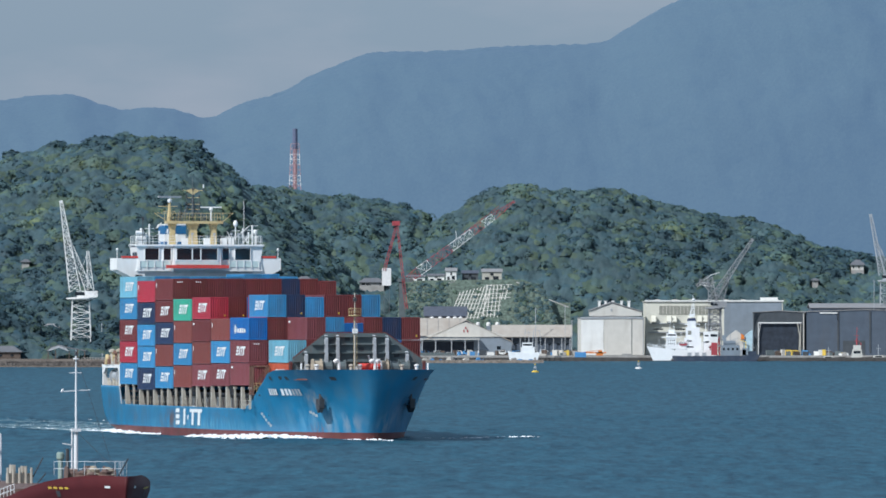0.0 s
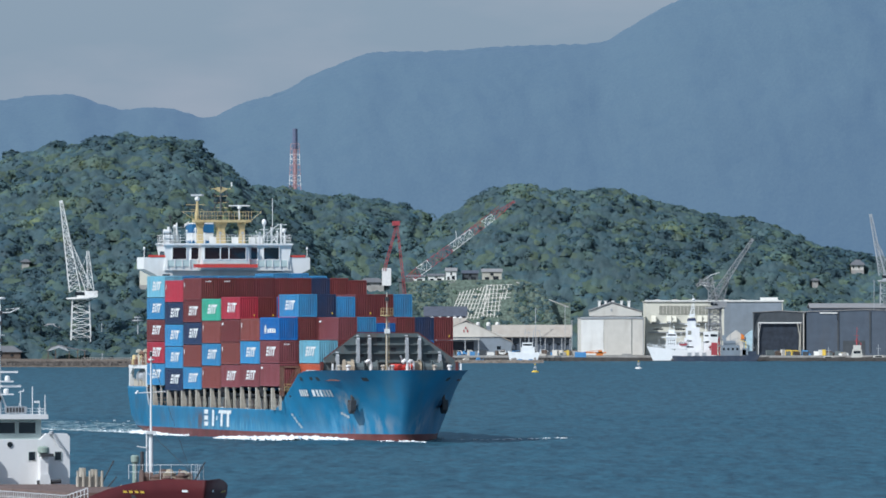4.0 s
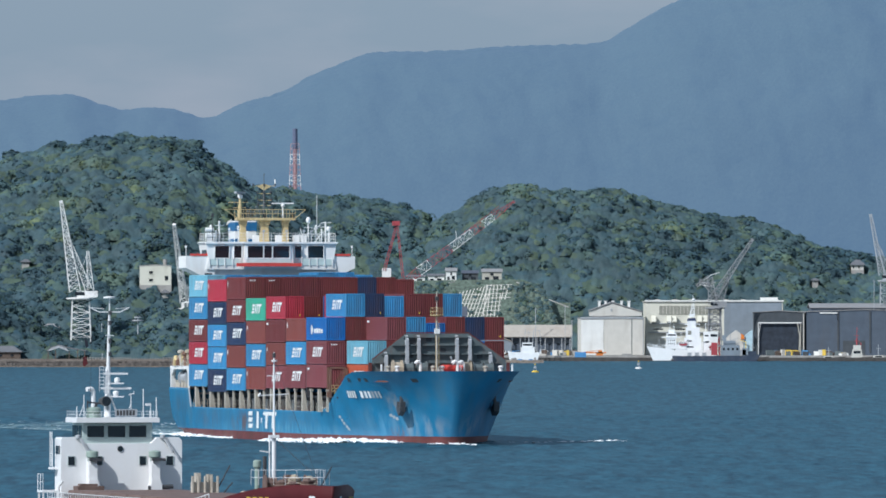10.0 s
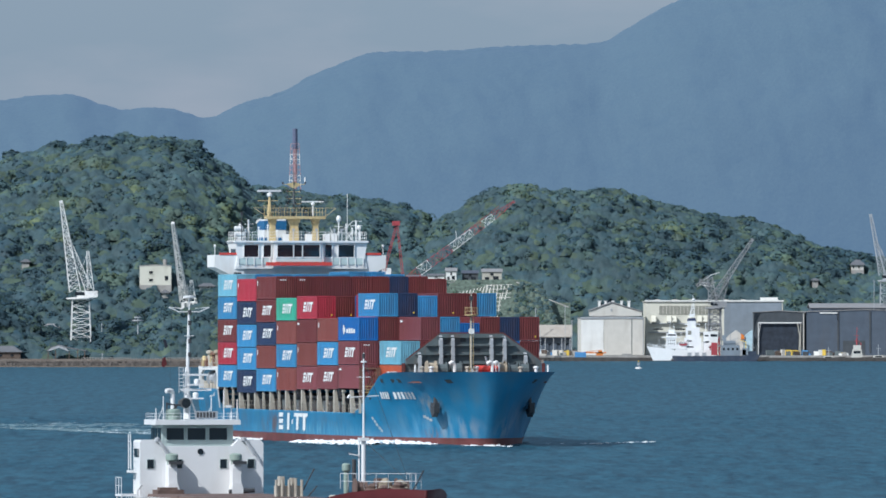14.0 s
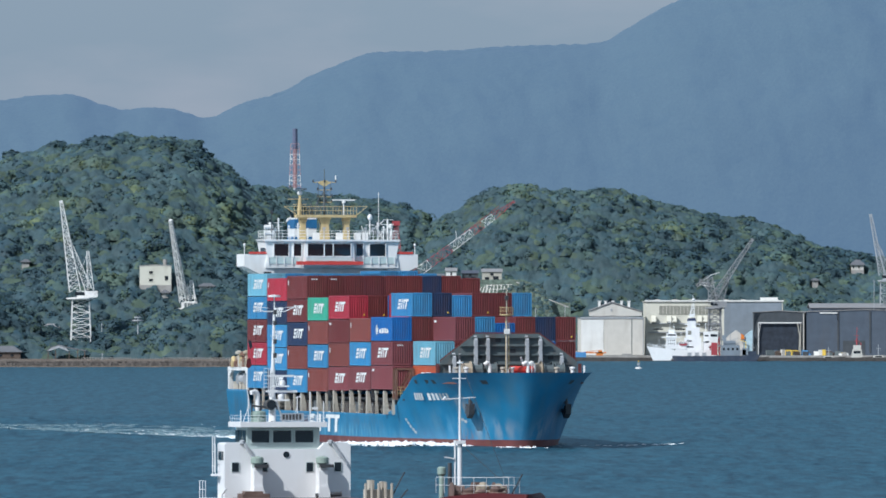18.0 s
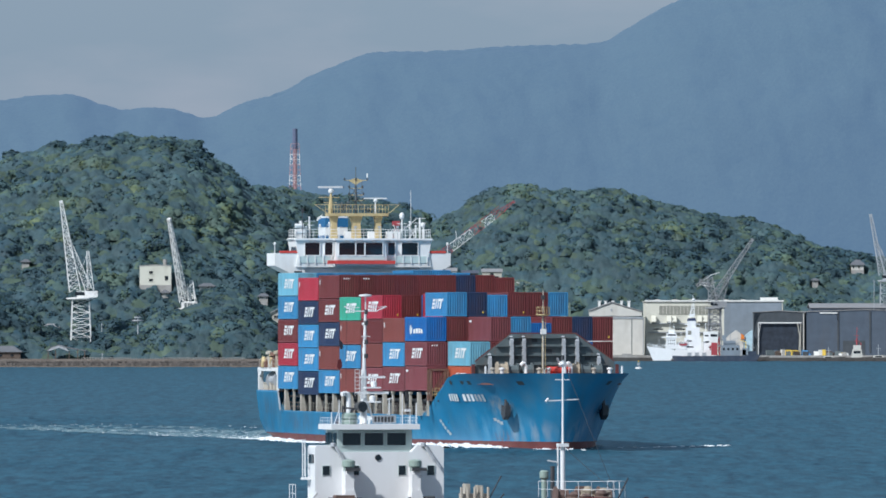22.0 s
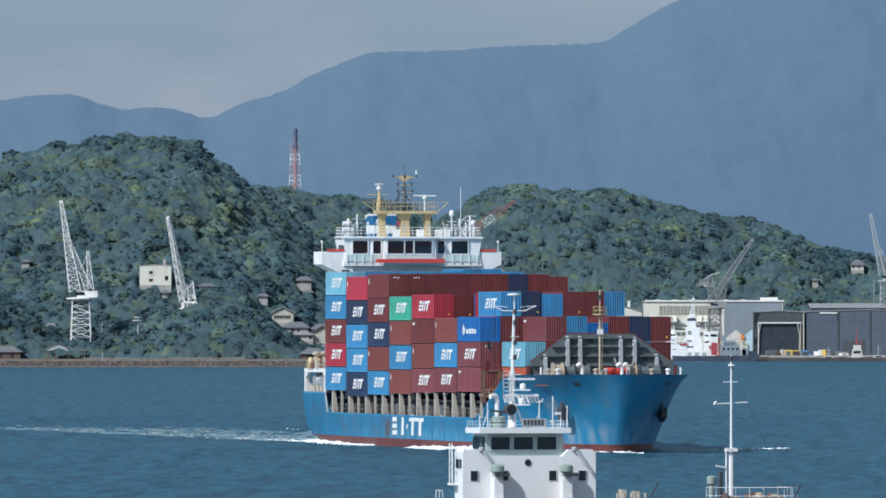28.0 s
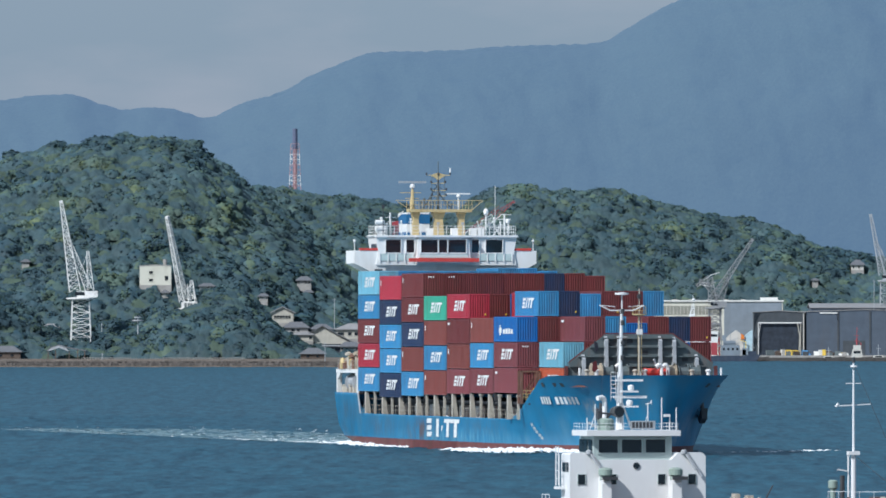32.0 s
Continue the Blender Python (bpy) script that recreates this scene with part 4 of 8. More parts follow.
for y, z in ((-6.3, 9.2), (-3.2, 10.2), (-3.0, 11.9), (0.9, 10.9), (3.3, 9.1), (5.6, 10.1), (-0.9, 12.2), (1.3, 8.9)):
    part("opening", Build().box(101.8, 101.83, y - 0.35, y + 0.35, z, z + 0.5), M_DARK, breakwater)

# foremast, winches and small gear on the foredeck
fm = part("foremast", Build().bar((107.5, -1.15, 7.3), (107.5, -1.15, 15.4), 0.12, 8, 0.09).bar((107.5, -1.15, 15.4), (107.5, -1.15, 18.4), 0.06, 6), M_BEIGE, SHIP, "cream foremast with a lamp platform")
part("lamp_platform", Build().lathe((107.5, -1.15, 15.3), [(0.2, 0), (0.85, 0.15), (0.85, 0.25), (0.2, 0.25)], 10).rail([(107.5 + 0.8 * math.cos(a * math.pi / 4), -1.15 + 0.8 * math.sin(a * math.pi / 4), 15.5) for a in range(9)], 0.9, 1, 0.04), M_BUFF, fm)
part("lamp", Build().box(107.3, 107.7, -1.35, -0.95, 17.3, 17.8), M_DARK, fm)
part("lamp", Build().box(107.4, 107.9, -1.45, -0.85, 13.2, 13.8), M_WHITE, fm)
part("ladder", Build().bar((107.8, -1.35, 7.4), (107.8, -1.35, 15.3), 0.03).bar((107.8, -0.95, 7.4), (107.8, -0.95, 15.3), 0.03), M_BUFF, fm)
for y, r in ((-5.5, 0.9), (-4.2, 0.7), (-2.4, 0.8), (3.2, 0.9), (4.6, 0.8), (6.0, 0.7)):
    w = part("winch", Build().bar((104.5, y - 0.5, 8.8), (104.5, y + 0.5, 8.8), r, 12).bar((104.5, y - 0.6, 8.8), (104.5, y - 0.5, 8.8), r + 0.25, 12).bar((104.5, y + 0.5, 8.8), (104.5, y + 0.6, 8.8), r + 0.25, 12),
             M_ROPE if r > 0.85 else M_GREY, SHIP, "mooring winch wound with pale rope")
    part("winch_bed", Build().box(103.9, 105.1, y - 0.7, y + 0.7, 7.4, 8.4), M_GREY, w)
for y, x in ((-3.0, 106.5), (1.6, 107), (2.6, 106)):
    part("gooseneck_vent", Build().bar((x, y, 7.4), (x, y, 9.4), 0.2, 8).bar((x, y, 9.4), (x + 0.1, y - 0.3, 9.8), 0.2, 8).bar((x + 0.1, y - 0.3, 9.8), (x + 0.1, y - 0.7, 9.5), 0.22, 8), M_WHITE, SHIP)
part("davit", Build().bar((106, 1.9, 7.4), (106.2, 0.9, 10.4), 0.12, 6), M_WHITE, SHIP)
part("hose_box", Build().box(105.5, 106.6, -0.2, 2.2, 7.4, 8.5).bar((106.0, -0.3, 8.9), (106.0, 2.4, 8.9), 0.45, 12), M_RED, SHIP, "red fire locker with a hose drum")
for y in (-8.4, 9.2):
    part("end_post", Build().box(101.7, 102.1, y - 0.18, y + 0.18, 7.3, 9.6), M_BOOT, SHIP, "dark red post beside the breakwater")
for k, y in enumerate((-7.4, -6.2, -1.6, -0.4, 5.2, 7.2)):
    part("mooring_roller", Build().lathe((108.0 - 0.3 * k, y, 7.4), [(0.26, 0), (0.3, 0.2), (0.22, 0.4), (0.22, 1.5), (0.34, 1.6), (0.34, 1.75), (0.1, 1.85)], 10), M_WHITE if k % 2 else M_BEIGE, SHIP)
part("jack_staff", Build().bar((116, 0, 8.0), (116, 0, 10.0), 0.05), M_WHITE, SHIP)
for y in (-8.3, 8.3):
    part("bow_post", Build().bar((108.2, y, 8.4), (108.2, y, 9.4), 0.12, 6), M_WHITE, SHIP)

# accommodation block, bridge and wings
house = part("accommodation_block", Build().box(-11.5, -2.6, -8.4, 8.4, 5.8, 21.6), M_WHITE, SHIP, "white painted accommodation block", at=pose(0, 0.5, 0))
for y in (-6, -3, 0, 3, 6):
    for z in (20.2, 17.2):
        part("cabin_window", Build().box(-2.6, -2.56, y - 0.4, y + 0.4, z, z + 0.7), M_GLASS, house)
bridge = part("bridge_deck", Build().box(-7.5, -2.6, -10.6, 10.6, 21.5, 21.75), M_WHITE, SHIP, at=pose(0, 0.5, 0))
for side in (-1, 1):
    part("wing_bulwark", Build().prism([(7.6 * side, 20.35), (8.4 * side, 20.35), (11.55 * side, 21.9), (11.55 * side, 23.5), (7.6 * side, 23.5)], -2.55, -2.4, "x")
         .prism([(7.6 * side, 20.35), (8.4 * side, 20.35), (11.55 * side, 21.9), (11.55 * side, 23.5), (11.4 * side, 23.5), (11.4 * side, 22.05), (8.4 * side, 20.5), (7.6 * side, 20.5)], -7.5, -2.55, "x"), M_WHITE, bridge)
    part("wing_rail", Build().box(-2.62, -2.34, min(8.3 * side, 10.9 * side), max(8.3 * side, 10.9 * side), 23.5, 23.8), M_RED, bridge, "red capping rail")
    part("wing_lamp", Build().bar((-3.4, 11.35 * side, 23.5), (-3.4, 11.35 * side, 24.6), 0.06).lathe((-3.4, 11.35 * side, 24.5), [(0.05, 0), (0.16, 0.1), (0.16, 0.3), (0.06, 0.4)], 8), M_WHITE, bridge)
    part("wing_screen_opening", Build().box(-2.39, -2.36, 8.5 * side - 0.5, 8.5 * side + 0.5, 20.5, 21.2), M_DARK, bridge)
wheel = part("wheelhouse", Build().prism([(-8.9, 21.7), (-8.6, 23.3), (-8.9, 25.0), (-9.2, 25.3), (9.2, 25.3), (8.9, 25.0), (8.6, 23.3), (8.9, 21.7)], -7.2, -2.2, "x")
             .prism([(-3.9, 21.9), (-3.7, 25.25), (2.7, 25.25), (2.9, 21.9)], -2.2, -1.4, "x"), M_WHITE, SHIP, "white wheelhouse with wide dark windows", at=pose(0, 0.55, 0))
part("eyebrow", Build().box(-7.4, -1.9, -9.0, 9.0, 25.15, 25.4).box(-1.9, -1.1, -4.0, 3.0, 25.15, 25.4), M_WHITE, wheel)
for y0, y1, x in ((-7.7, -5.8, -2.2), (-5.1, -4.1, -2.2), (-3.4, -1.3, -1.4), (-1.15, -0.1, -1.4), (0.05, 2.3, -1.4), (3.2, 4.1, -2.2), (5.0, 7.1, -2.2)):
    pane = part("bridge_window", Build().add([(x + 0.02, y0, 23.25), (x + 0.02, y1, 23.25), (x + 0.14, y1, 24.8), (x + 0.14, y0, 24.8)], [(0, 1, 2, 3)]).box(x, x + 0.02, y0, y1, 23.25, 24.8), M_GLASS, wheel)
    part("wiper_box", Build().box(x, x + 0.25, (y0 + y1) / 2 - 0.35, (y0 + y1) / 2 + 0.35, 24.88, 25.02), M_PALEGREY, wheel)
    part("window_surround", Build().box(x, x + 0.16, y0 - 0.1, y0, 23.15, 24.9).box(x, x + 0.16, y1, y1 + 0.1, 23.15, 24.9).box(x, x + 0.1, y0, y1, 23.13, 23.25), M_WHITE, pane)
part("side_window", Build().box(-5.8, -2.6, -8.78, -8.72, 23.5, 24.6), M_GLASS, wheel)
for side in (-1, 1):
    screen = part("wind_screen", Build().box(-2.19, -2.12, min(4.2 * side, 8.4 * side), max(4.2 * side, 8.4 * side), 22.25, 23.1), M_SCREEN, bridge, "pale green wind screen")
    for y in (4.2, 5.25, 6.3, 7.35, 8.4):
        part("screen_post", Build().box(-2.12, -2.04, y * side - 0.06, y * side + 0.06, 22.1, 23.2), M_WHITE, screen)
part("front_screen", Build().box(-1.39, -1.33, -3.6, 2.6, 22.6, 23.1), M_SCREEN, wheel, "pale green wind screen")
part("red_band", Build().box(-1.5, -0.9, -4.9, 3.9, 22.1, 22.55), M_RED, wheel, "red painted catwalk edge")
part("roof_rail", Build().rail([(-2.2, -8.8, 25.4), (-2.2, 8.8, 25.4)], 1.15, 1.1, 0.035, 3).rail([(-7, 8.8, 25.4), (-2.2, 8.8, 25.4)], 1.15, 1.2, 0.035, 3).rail([(-7, -8.8, 25.4), (-2.2, -8.8, 25.4)], 1.15, 1.2, 0.035, 3), M_WHITE, wheel)

# mast table with radar, signal mast and aerials
table = part("mast_table", Build().box(-6.4, -4.4, -4.2, 3.7, 28.3, 28.65), M_BUFF, SHIP, "buff mast table on three pillars with radar and signal mast", at=pose(0, 0.6, 0))
for y, w in ((-3.3, 0.33), (-0.4, 0.5), (2.5, 0.33)):
    part("pillar", Build().prism([(y - w * 1.3, 25.3), (y + w * 1.3, 25.3), (y + w, 27.4), (y + w * 1.7, 28.3), (y - w * 1.7, 28.3), (y - w, 27.4)], -5.9, -4.9, "x"), M_BUFF, table)
part("table_rail", Build().rail([(-4.4, -4.2, 28.65), (-4.4, 3.7, 28.65)], 1.1, 0.8, 0.035, 2).rail([(-6.4, -4.2, 28.65), (-6.4, 3.7, 28.65)], 1.1, 0.8, 0.035, 2)
     .bar((-4.4, -4.2, 28.6), (-4.4, -6.0, 29.75), 0.05).bar((-4.4, -6.0, 29.75), (-4.4, 5.1, 29.75), 0.04).bar((-4.4, 3.7, 28.6), (-4.4, 5.1, 29.75), 0.05), M_BUFF, table)
part("radar_mast", Build().bar((-4.9, -3.8, 28.6), (-5.2, -3.7, 31.2), 0.34, 6, 0.14).bar((-5.2, -5.3, 30.7), (-5.2, -2.6, 30.7), 0.06).bar((-5.2, -4.6, 30.0), (-5.2, -2.9, 30.0), 0.06), M_BUFF, table)
part("scanner_motor", Build().lathe((-5.2, -3.7, 31.2), [(0.2, 0), (0.34, 0.15), (0.34, 0.45), (0.12, 0.6)], 10), M_WHITE, table)
SCANNER = part("radar_scanner", Build().box(-0.16, 0.16, -1.75, 1.75, -0.12, 0.14).lathe((0, 0, -0.3), [(0.15, 0), (0.15, 0.25)], 8), M_PALEGREY, table, "rotating radar scanner bar", at=pose(-5.2, -3.7, 32.0))
mast = part("signal_mast", Build().bar((-5.4, -0.4, 28.6), (-5.4, -0.4, 33.0), 0.16, 8, 0.11).bar((-5.4, -0.4, 33.0), (-5.4, -0.4, 34.6), 0.06, 6)
            .bar((-5.4, -0.9, 28.6), (-5.4, -0.4, 31.0), 0.05).bar((-5.4, 0.9, 28.6), (-5.4, -0.4, 31.0), 0.05).bar((-5.4, -1.2, 29.9), (-5.4, -1.2, 33), 0.04).bar((-5.4, 0.4, 29.9), (-5.4, 0.4, 33), 0.04), M_GREY, table)
for z, y0, y1 in ((32.9, -1.9, 1.1), (31.9, -1.3, 0.5), (31.0, -1.3, 0.6), (30.3, -1.2, 0.6)):
    part("yard", Build().bar((-5.4, y0, z), (-5.4, y1, z), 0.06), M_BUFF, mast)
    for y in (y0, y1, (y0 + y1) / 2):
        part("mast_lamp", Build().bar((-5.3, y, z), (-5.3, y, z + 0.32), 0.1, 6), M_DARK, mast)
part("mast_arm", Build().prism([(-1.4, 32.9), (-0.4, 32.3), (0.6, 32.9), (-0.4, 33.2)], -5.5, -5.3, "x"), M_BUFF, mast)
part("lamp_white", Build().bar((-5.3, 1.1, 33.2), (-5.3, 1.1, 33.8), 0.09, 6), M_WHITE, mast)
radar = part("small_radar", Build().bar((-5.0, 2.1, 28.65), (-5.0, 2.1, 30.1), 0.1, 8).lathe((-5.0, 2.1, 30.1), [(0.16, 0), (0.26, 0.1), (0.26, 0.3), (0.1, 0.4)], 10), M_WHITE, table)
part("scanner_bar", Build().box(-5.08, -4.92, 0.6, 3.6, 30.5, 30.66), M_WHITE, radar)
part("mast_brace", Build().bar((-5.4, -2.4, 28.65), (-5.4, -0.5, 31.6), 0.06).bar((-5.4, 1.4, 28.65), (-5.4, -0.3, 30.6), 0.06).bar((-5.4, -1.2, 29.9), (-5.4, 0.4, 31.0), 0.035).bar((-5.4, 0.4, 29.9), (-5.4, -1.2, 31.0), 0.035).bar((-5.4, -1.2, 31.0), (-5.4, 0.4, 32.0), 0.035).bar((-5.4, 0.4, 31.0), (-5.4, -1.2, 32.0), 0.035), M_DARK, mast)
for y, h in ((-2.7, 0.9), (-2.3, 1.3), (-1.9, 0.8), (-1.5, 1.5), (-1.1, 1.0), (0.7, 0.9), (1.2, 0.7)):
    part("table_gear", Build().bar((-4.9, y, 28.65), (-4.9, y, 28.65 + h), 0.07, 6).lathe((-4.9, y, 28.4 + h), [(0.06, 0), (0.16, 0.08), (0.16, 0.3), (0.05, 0.36)], 8), M_GREY, table)
# aerials and gear on the wheelhouse roof
part("liferaft_rack", Build().bar((-2.6, -8.9, 26.2), (-2.6, -7.6, 26.2), 0.34, 12).bar((-2.6, -8.9, 27.0), (-2.6, -7.8, 27.0), 0.3, 12).box(-2.9, -2.3, -8.7, -7.8, 25.4, 25.9), M_WHITE, wheel, "white liferaft canisters on a rack")
part("rail_post_lamp", Build().bar((-2.3, -8.0, 25.4), (-2.3, -8.0, 28.9), 0.05, 6).box(-2.4, -2.2, -8.15, -7.85, 28.7, 29.2), M_DARK, wheel)
for y, h in ((-5.6, 1.6), (-4.9, 1.1), (-4.4, 1.9), (-3.1, 1.2), (6.2, 2.0), (7.0, 1.5)):
    part("roof_fitting", Build().bar((-2.8, y, 25.4), (-2.8, y, 25.4 + h), 0.07, 6).bar((-2.8, y - 0.3, 25.2 + h), (-2.8, y + 0.3, 25.2 + h), 0.05).lathe((-2.8, y, 25.35 + h), [(0.05, 0), (0.14, 0.08), (0.12, 0.25), (0.04, 0.3)], 8), M_WHITE, wheel)
for y, h in ((-8.1, 1.9), (-7.4, 1.2), (-8.5, 0.9)):
    part("roof_gear", Build().bar((-3, y, 25.4), (-3, y, 25.4 + h), 0.12, 8, 0.08).bar((-3, y - 0.4, 25.4), (-3, y, 25.4 + h * 0.8), 0.04).bar((-3, y - 0.35, 25.2 + h), (-3, y + 0.3, 25.3 + h), 0.05).lathe((-3, y, 25.4 + h), [(0.1, 0), (0.2, 0.1), (0.16, 0.3), (0.05, 0.36)], 10), M_WHITE, wheel)
part("roof_post", Build().bar((-3.2, -6.9, 25.4), (-3.2, -6.9, 28.2), 0.12, 6).bar((-3.2, -7.5, 27.6), (-3.2, -6.2, 27.6), 0.05).bar((-3.2, -7.2, 27.1), (-3.2, -6.3, 27.1), 0.05), M_WHITE, wheel)
part("satellite_dome", Build().bar((-3.4, 5.3, 25.4), (-3.4, 5.3, 28.0), 0.08, 8).bar((-3.4, 4.7, 27.3), (-3.4, 5.9, 27.3), 0.05).lathe((-3.4, 5.3, 27.9), [(0.15, 0), (0.3, 0.2), (0.32, 0.5), (0.22, 0.75), (0.05, 0.85)], 12), M_WHITE, wheel)
part("whip_aerial", Build().bar((-4, 6.6, 25.4), (-4, 6.6, 31.6), 0.035, 5), M_WHITE, wheel)
part("aerial_frame", Build().bar((-3.6, 7.7, 25.4), (-3.6, 7.7, 28.1), 0.12, 6).bar((-3.6, 8.2, 25.4), (-3.6, 8.2, 27.4), 0.1, 6).bar((-3.6, 6.9, 27.4), (-3.6, 8.5, 27.4), 0.06).bar((-3.6, 7.1, 28.0), (-3.6, 8.5, 28.0), 0.05)
     .bar((-3.6, 4.3, 25.5), (-3.6, 7.2, 27.9), 0.06).bar((-3.6, 4.9, 25.4), (-3.6, 4.2, 27.2), 0.05).bar((-3.6, 6.2, 25.4), (-3.6, 7.4, 26.8), 0.06).bar((-3.6, 7.2, 25.4), (-3.6, 6.2, 26.9), 0.06).bar((-3.6, 3.9, 26.4), (-3.6, 8.6, 26.4), 0.05)
     .lathe((-3.6, 8.1, 26.8), [(0.1, 0), (0.28, 0.2), (0.28, 0.5), (0.05, 0.7)], 8), M_WHITE, wheel)
for y in (-1.9, 1.2, 3.6, 4.6):
    part("roof_lamp", Build().bar((-2.4, y + 0.9, 25.4), (-2.4, y + 0.9, 26.9), 0.05).box(-2.55, -2.25, y + 0.75, y + 1.05, 26.7, 27.0), M_PALEGREY, wheel)
    part("roof_locker", Build().box(-3.6, -2.9, y - 0.4, y + 0.4, 25.4, 26.3), M_WHITE, wheel)
# funnel behind the wheelhouse
funnel = part("funnel", Build().box(-14, -9.5, -3.5, -0.6, 21.6, 28.3), M_WHITE, SHIP, "white funnel with dark blue bands", at=pose(0, 0.6, 0))
part("funnel_band", Build().box(-14.05, -9.45, -3.55, -0.55, 26.9, 28.1), M_FUNNEL, funnel)
part("funnel_band", Build().box(-14.05, -9.45, -3.55, -0.55, 24.6, 25.9), M_FUNNEL, funnel)
part("exhaust_pipe", Build().bar((-12, -2.2, 28.3), (-12.4, -2.2, 29.0), 0.35, 8), M_DARK, funnel)
part("ensign", Build().prism([(-4.7, 28.1), (-4.5, 28.5), (-5.2, 28.1), (-5.3, 27.6)], -6.6, -6.57, "x"), M_MARK, table, "small faded ensign")

# mooring deck and gear aft
aft = part("aft_shelter", Build().box(-14.2, -0.8, -10.9, 10.9, 8.35, 8.8), M_WHITE, SHIP, "white shelter over the aft mooring deck")
for u, y in ((-13.9, -10.55), (-13.9, 10.4), (-1.1, -10.7), (-1.1, 10.7), (-13.9, 0), (-13.9, -5)):
    part("shelter_post", Build().box(u - 0.3, u + 0.3, y - 0.3, y + 0.3, 5.85, 8.35), M_WHITE, aft)
for u in (-13.4, -1.6):
    part("knee", Build().prism([(u, 8.35), (u + (1.6 if u < -5 else -1.6), 8.35), (u, 7.5)], -10.85, -10.5, "y"), M_WHITE, aft)
part("inner_bulkhead", Build().box(-12.5, -1.5, -7.6, -7.4, 5.85, 8.35), M_DARK, aft)
winch = part("mooring_winch", Build().bar((-9.6, -9.6, 7.2), (-5.2, -9.6, 7.2), 0.85, 14).bar((-9.7, -9.6, 7.2), (-9.5, -9.6, 7.2), 1.15, 14).bar((-5.3, -9.6, 7.2), (-5.1, -9.6, 7.2), 1.15, 14).box(-5.0, -3.2, -10.2, -9.0, 5.85, 7.6), M_PALEGREY, aft, "pale grey mooring winch drum")
for u in (-12.4, -10.8, -8.6, -6.4, -4.4, -2.6):
    part("bitts", Build().bar((u, -10.3, 5.85), (u, -10.3, 6.75), 0.2, 8).bar((u + 0.6, -10.3, 5.85), (u + 0.6, -10.3, 6.6), 0.2, 8).lathe((u, -10.3, 6.7), [(0.26, 0), (0.28, 0.1), (0.1, 0.18)], 8), M_BEIGE, aft)
part("aft_bulwark", Build().box(-14.2, -13.9, -10.6, 10.6, 5.9, 6.5), M_WHITE, aft)
part("aft_rail", Build().rail([(-13.9, -10.7, 8.8), (-1.2, -10.8, 8.8)], 1.0, 2.4, 0.03, 2), M_BEIGE, aft)
crane = part("provision_crane", Build().bar((-6.5, -9.6, 8.7), (-6.5, -9.6, 11.0), 0.3, 8).bar((-6.5, -9.6, 10.6), (-2.0, -10.2, 12.4), 0.22, 6).bar((-6.5, -9.6, 10.2), (-3.5, -10, 11.6), 0.1), M_BUFF, SHIP, "cream provision crane")
rr = random.Random(12)
for k in range(26):
    u, y = -13.2 + 11.6 * rr.random(), -10.75 + 0.6 * rr.random()
    lean, tall = rr.uniform(-0.8, 0.8), rr.uniform(0.5, 1.1) + 1.9 * max(0.0, (u + 13) / 12) * rr.random()
    gear = Build().bar((u, y, 8.8), (u + lean, y, 8.8 + tall), rr.uniform(0.08, 0.26), 8)
    if k % 3 == 0:
        gear.lathe((u + lean, y, 8.7 + tall), [(0.15, 0), (0.45, 0.1), (0.42, 0.4), (0.1, 0.55)], 10)
    elif k % 3 == 1:
        gear.bar((u + lean, y, 8.8 + tall), (u + lean + rr.uniform(-1.6, 1.6), y, 8.6 + tall * rr.uniform(0.4, 1.0)), 0.09, 6)
    else:
        gear.box(u - 0.5, u + 0.5, y - 0.4, y + 0.4, 8.8, 8.8 + tall * 0.6)
    part("deck_gear", gear, (M_BEIGE, M_ROPE, M_WHITE, M_LASH, M_BUFF)[k % 5], aft)
part("bulwark_strake", Build().prism([(1.0, 5.9), (1.6, 5.9), (3.1, 3.4), (2.5, 3.4)], -11.45, -11.38, "y"), M_PALEGREY, SHIP)


# ---- coaster in the foreground ----
COASTER = thing("coaster", pose(-36.2, 767.9, 0, 0, 0, -76.2), "small white and dark red coastal cargo ship with two masts", "ship")
M_CHULL = material("dark_red_hull_paint", (0.068, 0.011, 0.013), 0.6, spec=0.2, grain=0.15, grain_size=2, stain=0.35, stain_color=(0.04, 0.012, 0.01), stain_size=2)
M_CWHITE = material("white_house_paint", (0.71, 0.715, 0.715), 0.4, grain=0.03, grain_size=2, stain=0.22, stain_color=(0.5, 0.45, 0.4), stain_size=1.2, streak=5)
M_GREEN = material("pale_green_paint", (0.25, 0.32, 0.28), 0.5, grain=0.1, grain_size=0.5, stain=0.4, stain_size=0.5)
M_HATCH = material("brown_hatch_paint", (0.13, 0.085, 0.07), 0.7, grain=0.25, grain_size=0.8, stain=0.5, stain_size=1.5)
M_FRAME = material("pale_green_frame", (0.36, 0.43, 0.42), 0.5, grain=0.05, grain_size=0.5)
M_FLAG = material("dark_flag_cloth", (0.015, 0.018, 0.03), 0.9, grain=0.2, grain_size=0.3)
M_FLAGRED = material("dark_red_flag_cloth", (0.09, 0.012, 0.015), 0.9, grain=0.2, grain_size=0.3)
C_DECK = [(-14, 3.4), (-11, 4.9), (-6, 5.3), (40, 5.3), (46, 4.95), (50, 4.45), (54, 3.6), (58, 2.4), (61, 1.35), (62.6, 0.65), (63.4, 0.03)]
C_WATER = [(-14, 2.4), (-8, 4.6), (4, 5.3), (40, 5.2), (48, 3.6), (54, 1.9), (59, 0.7), (62, 0.1), (64, 0.02)]
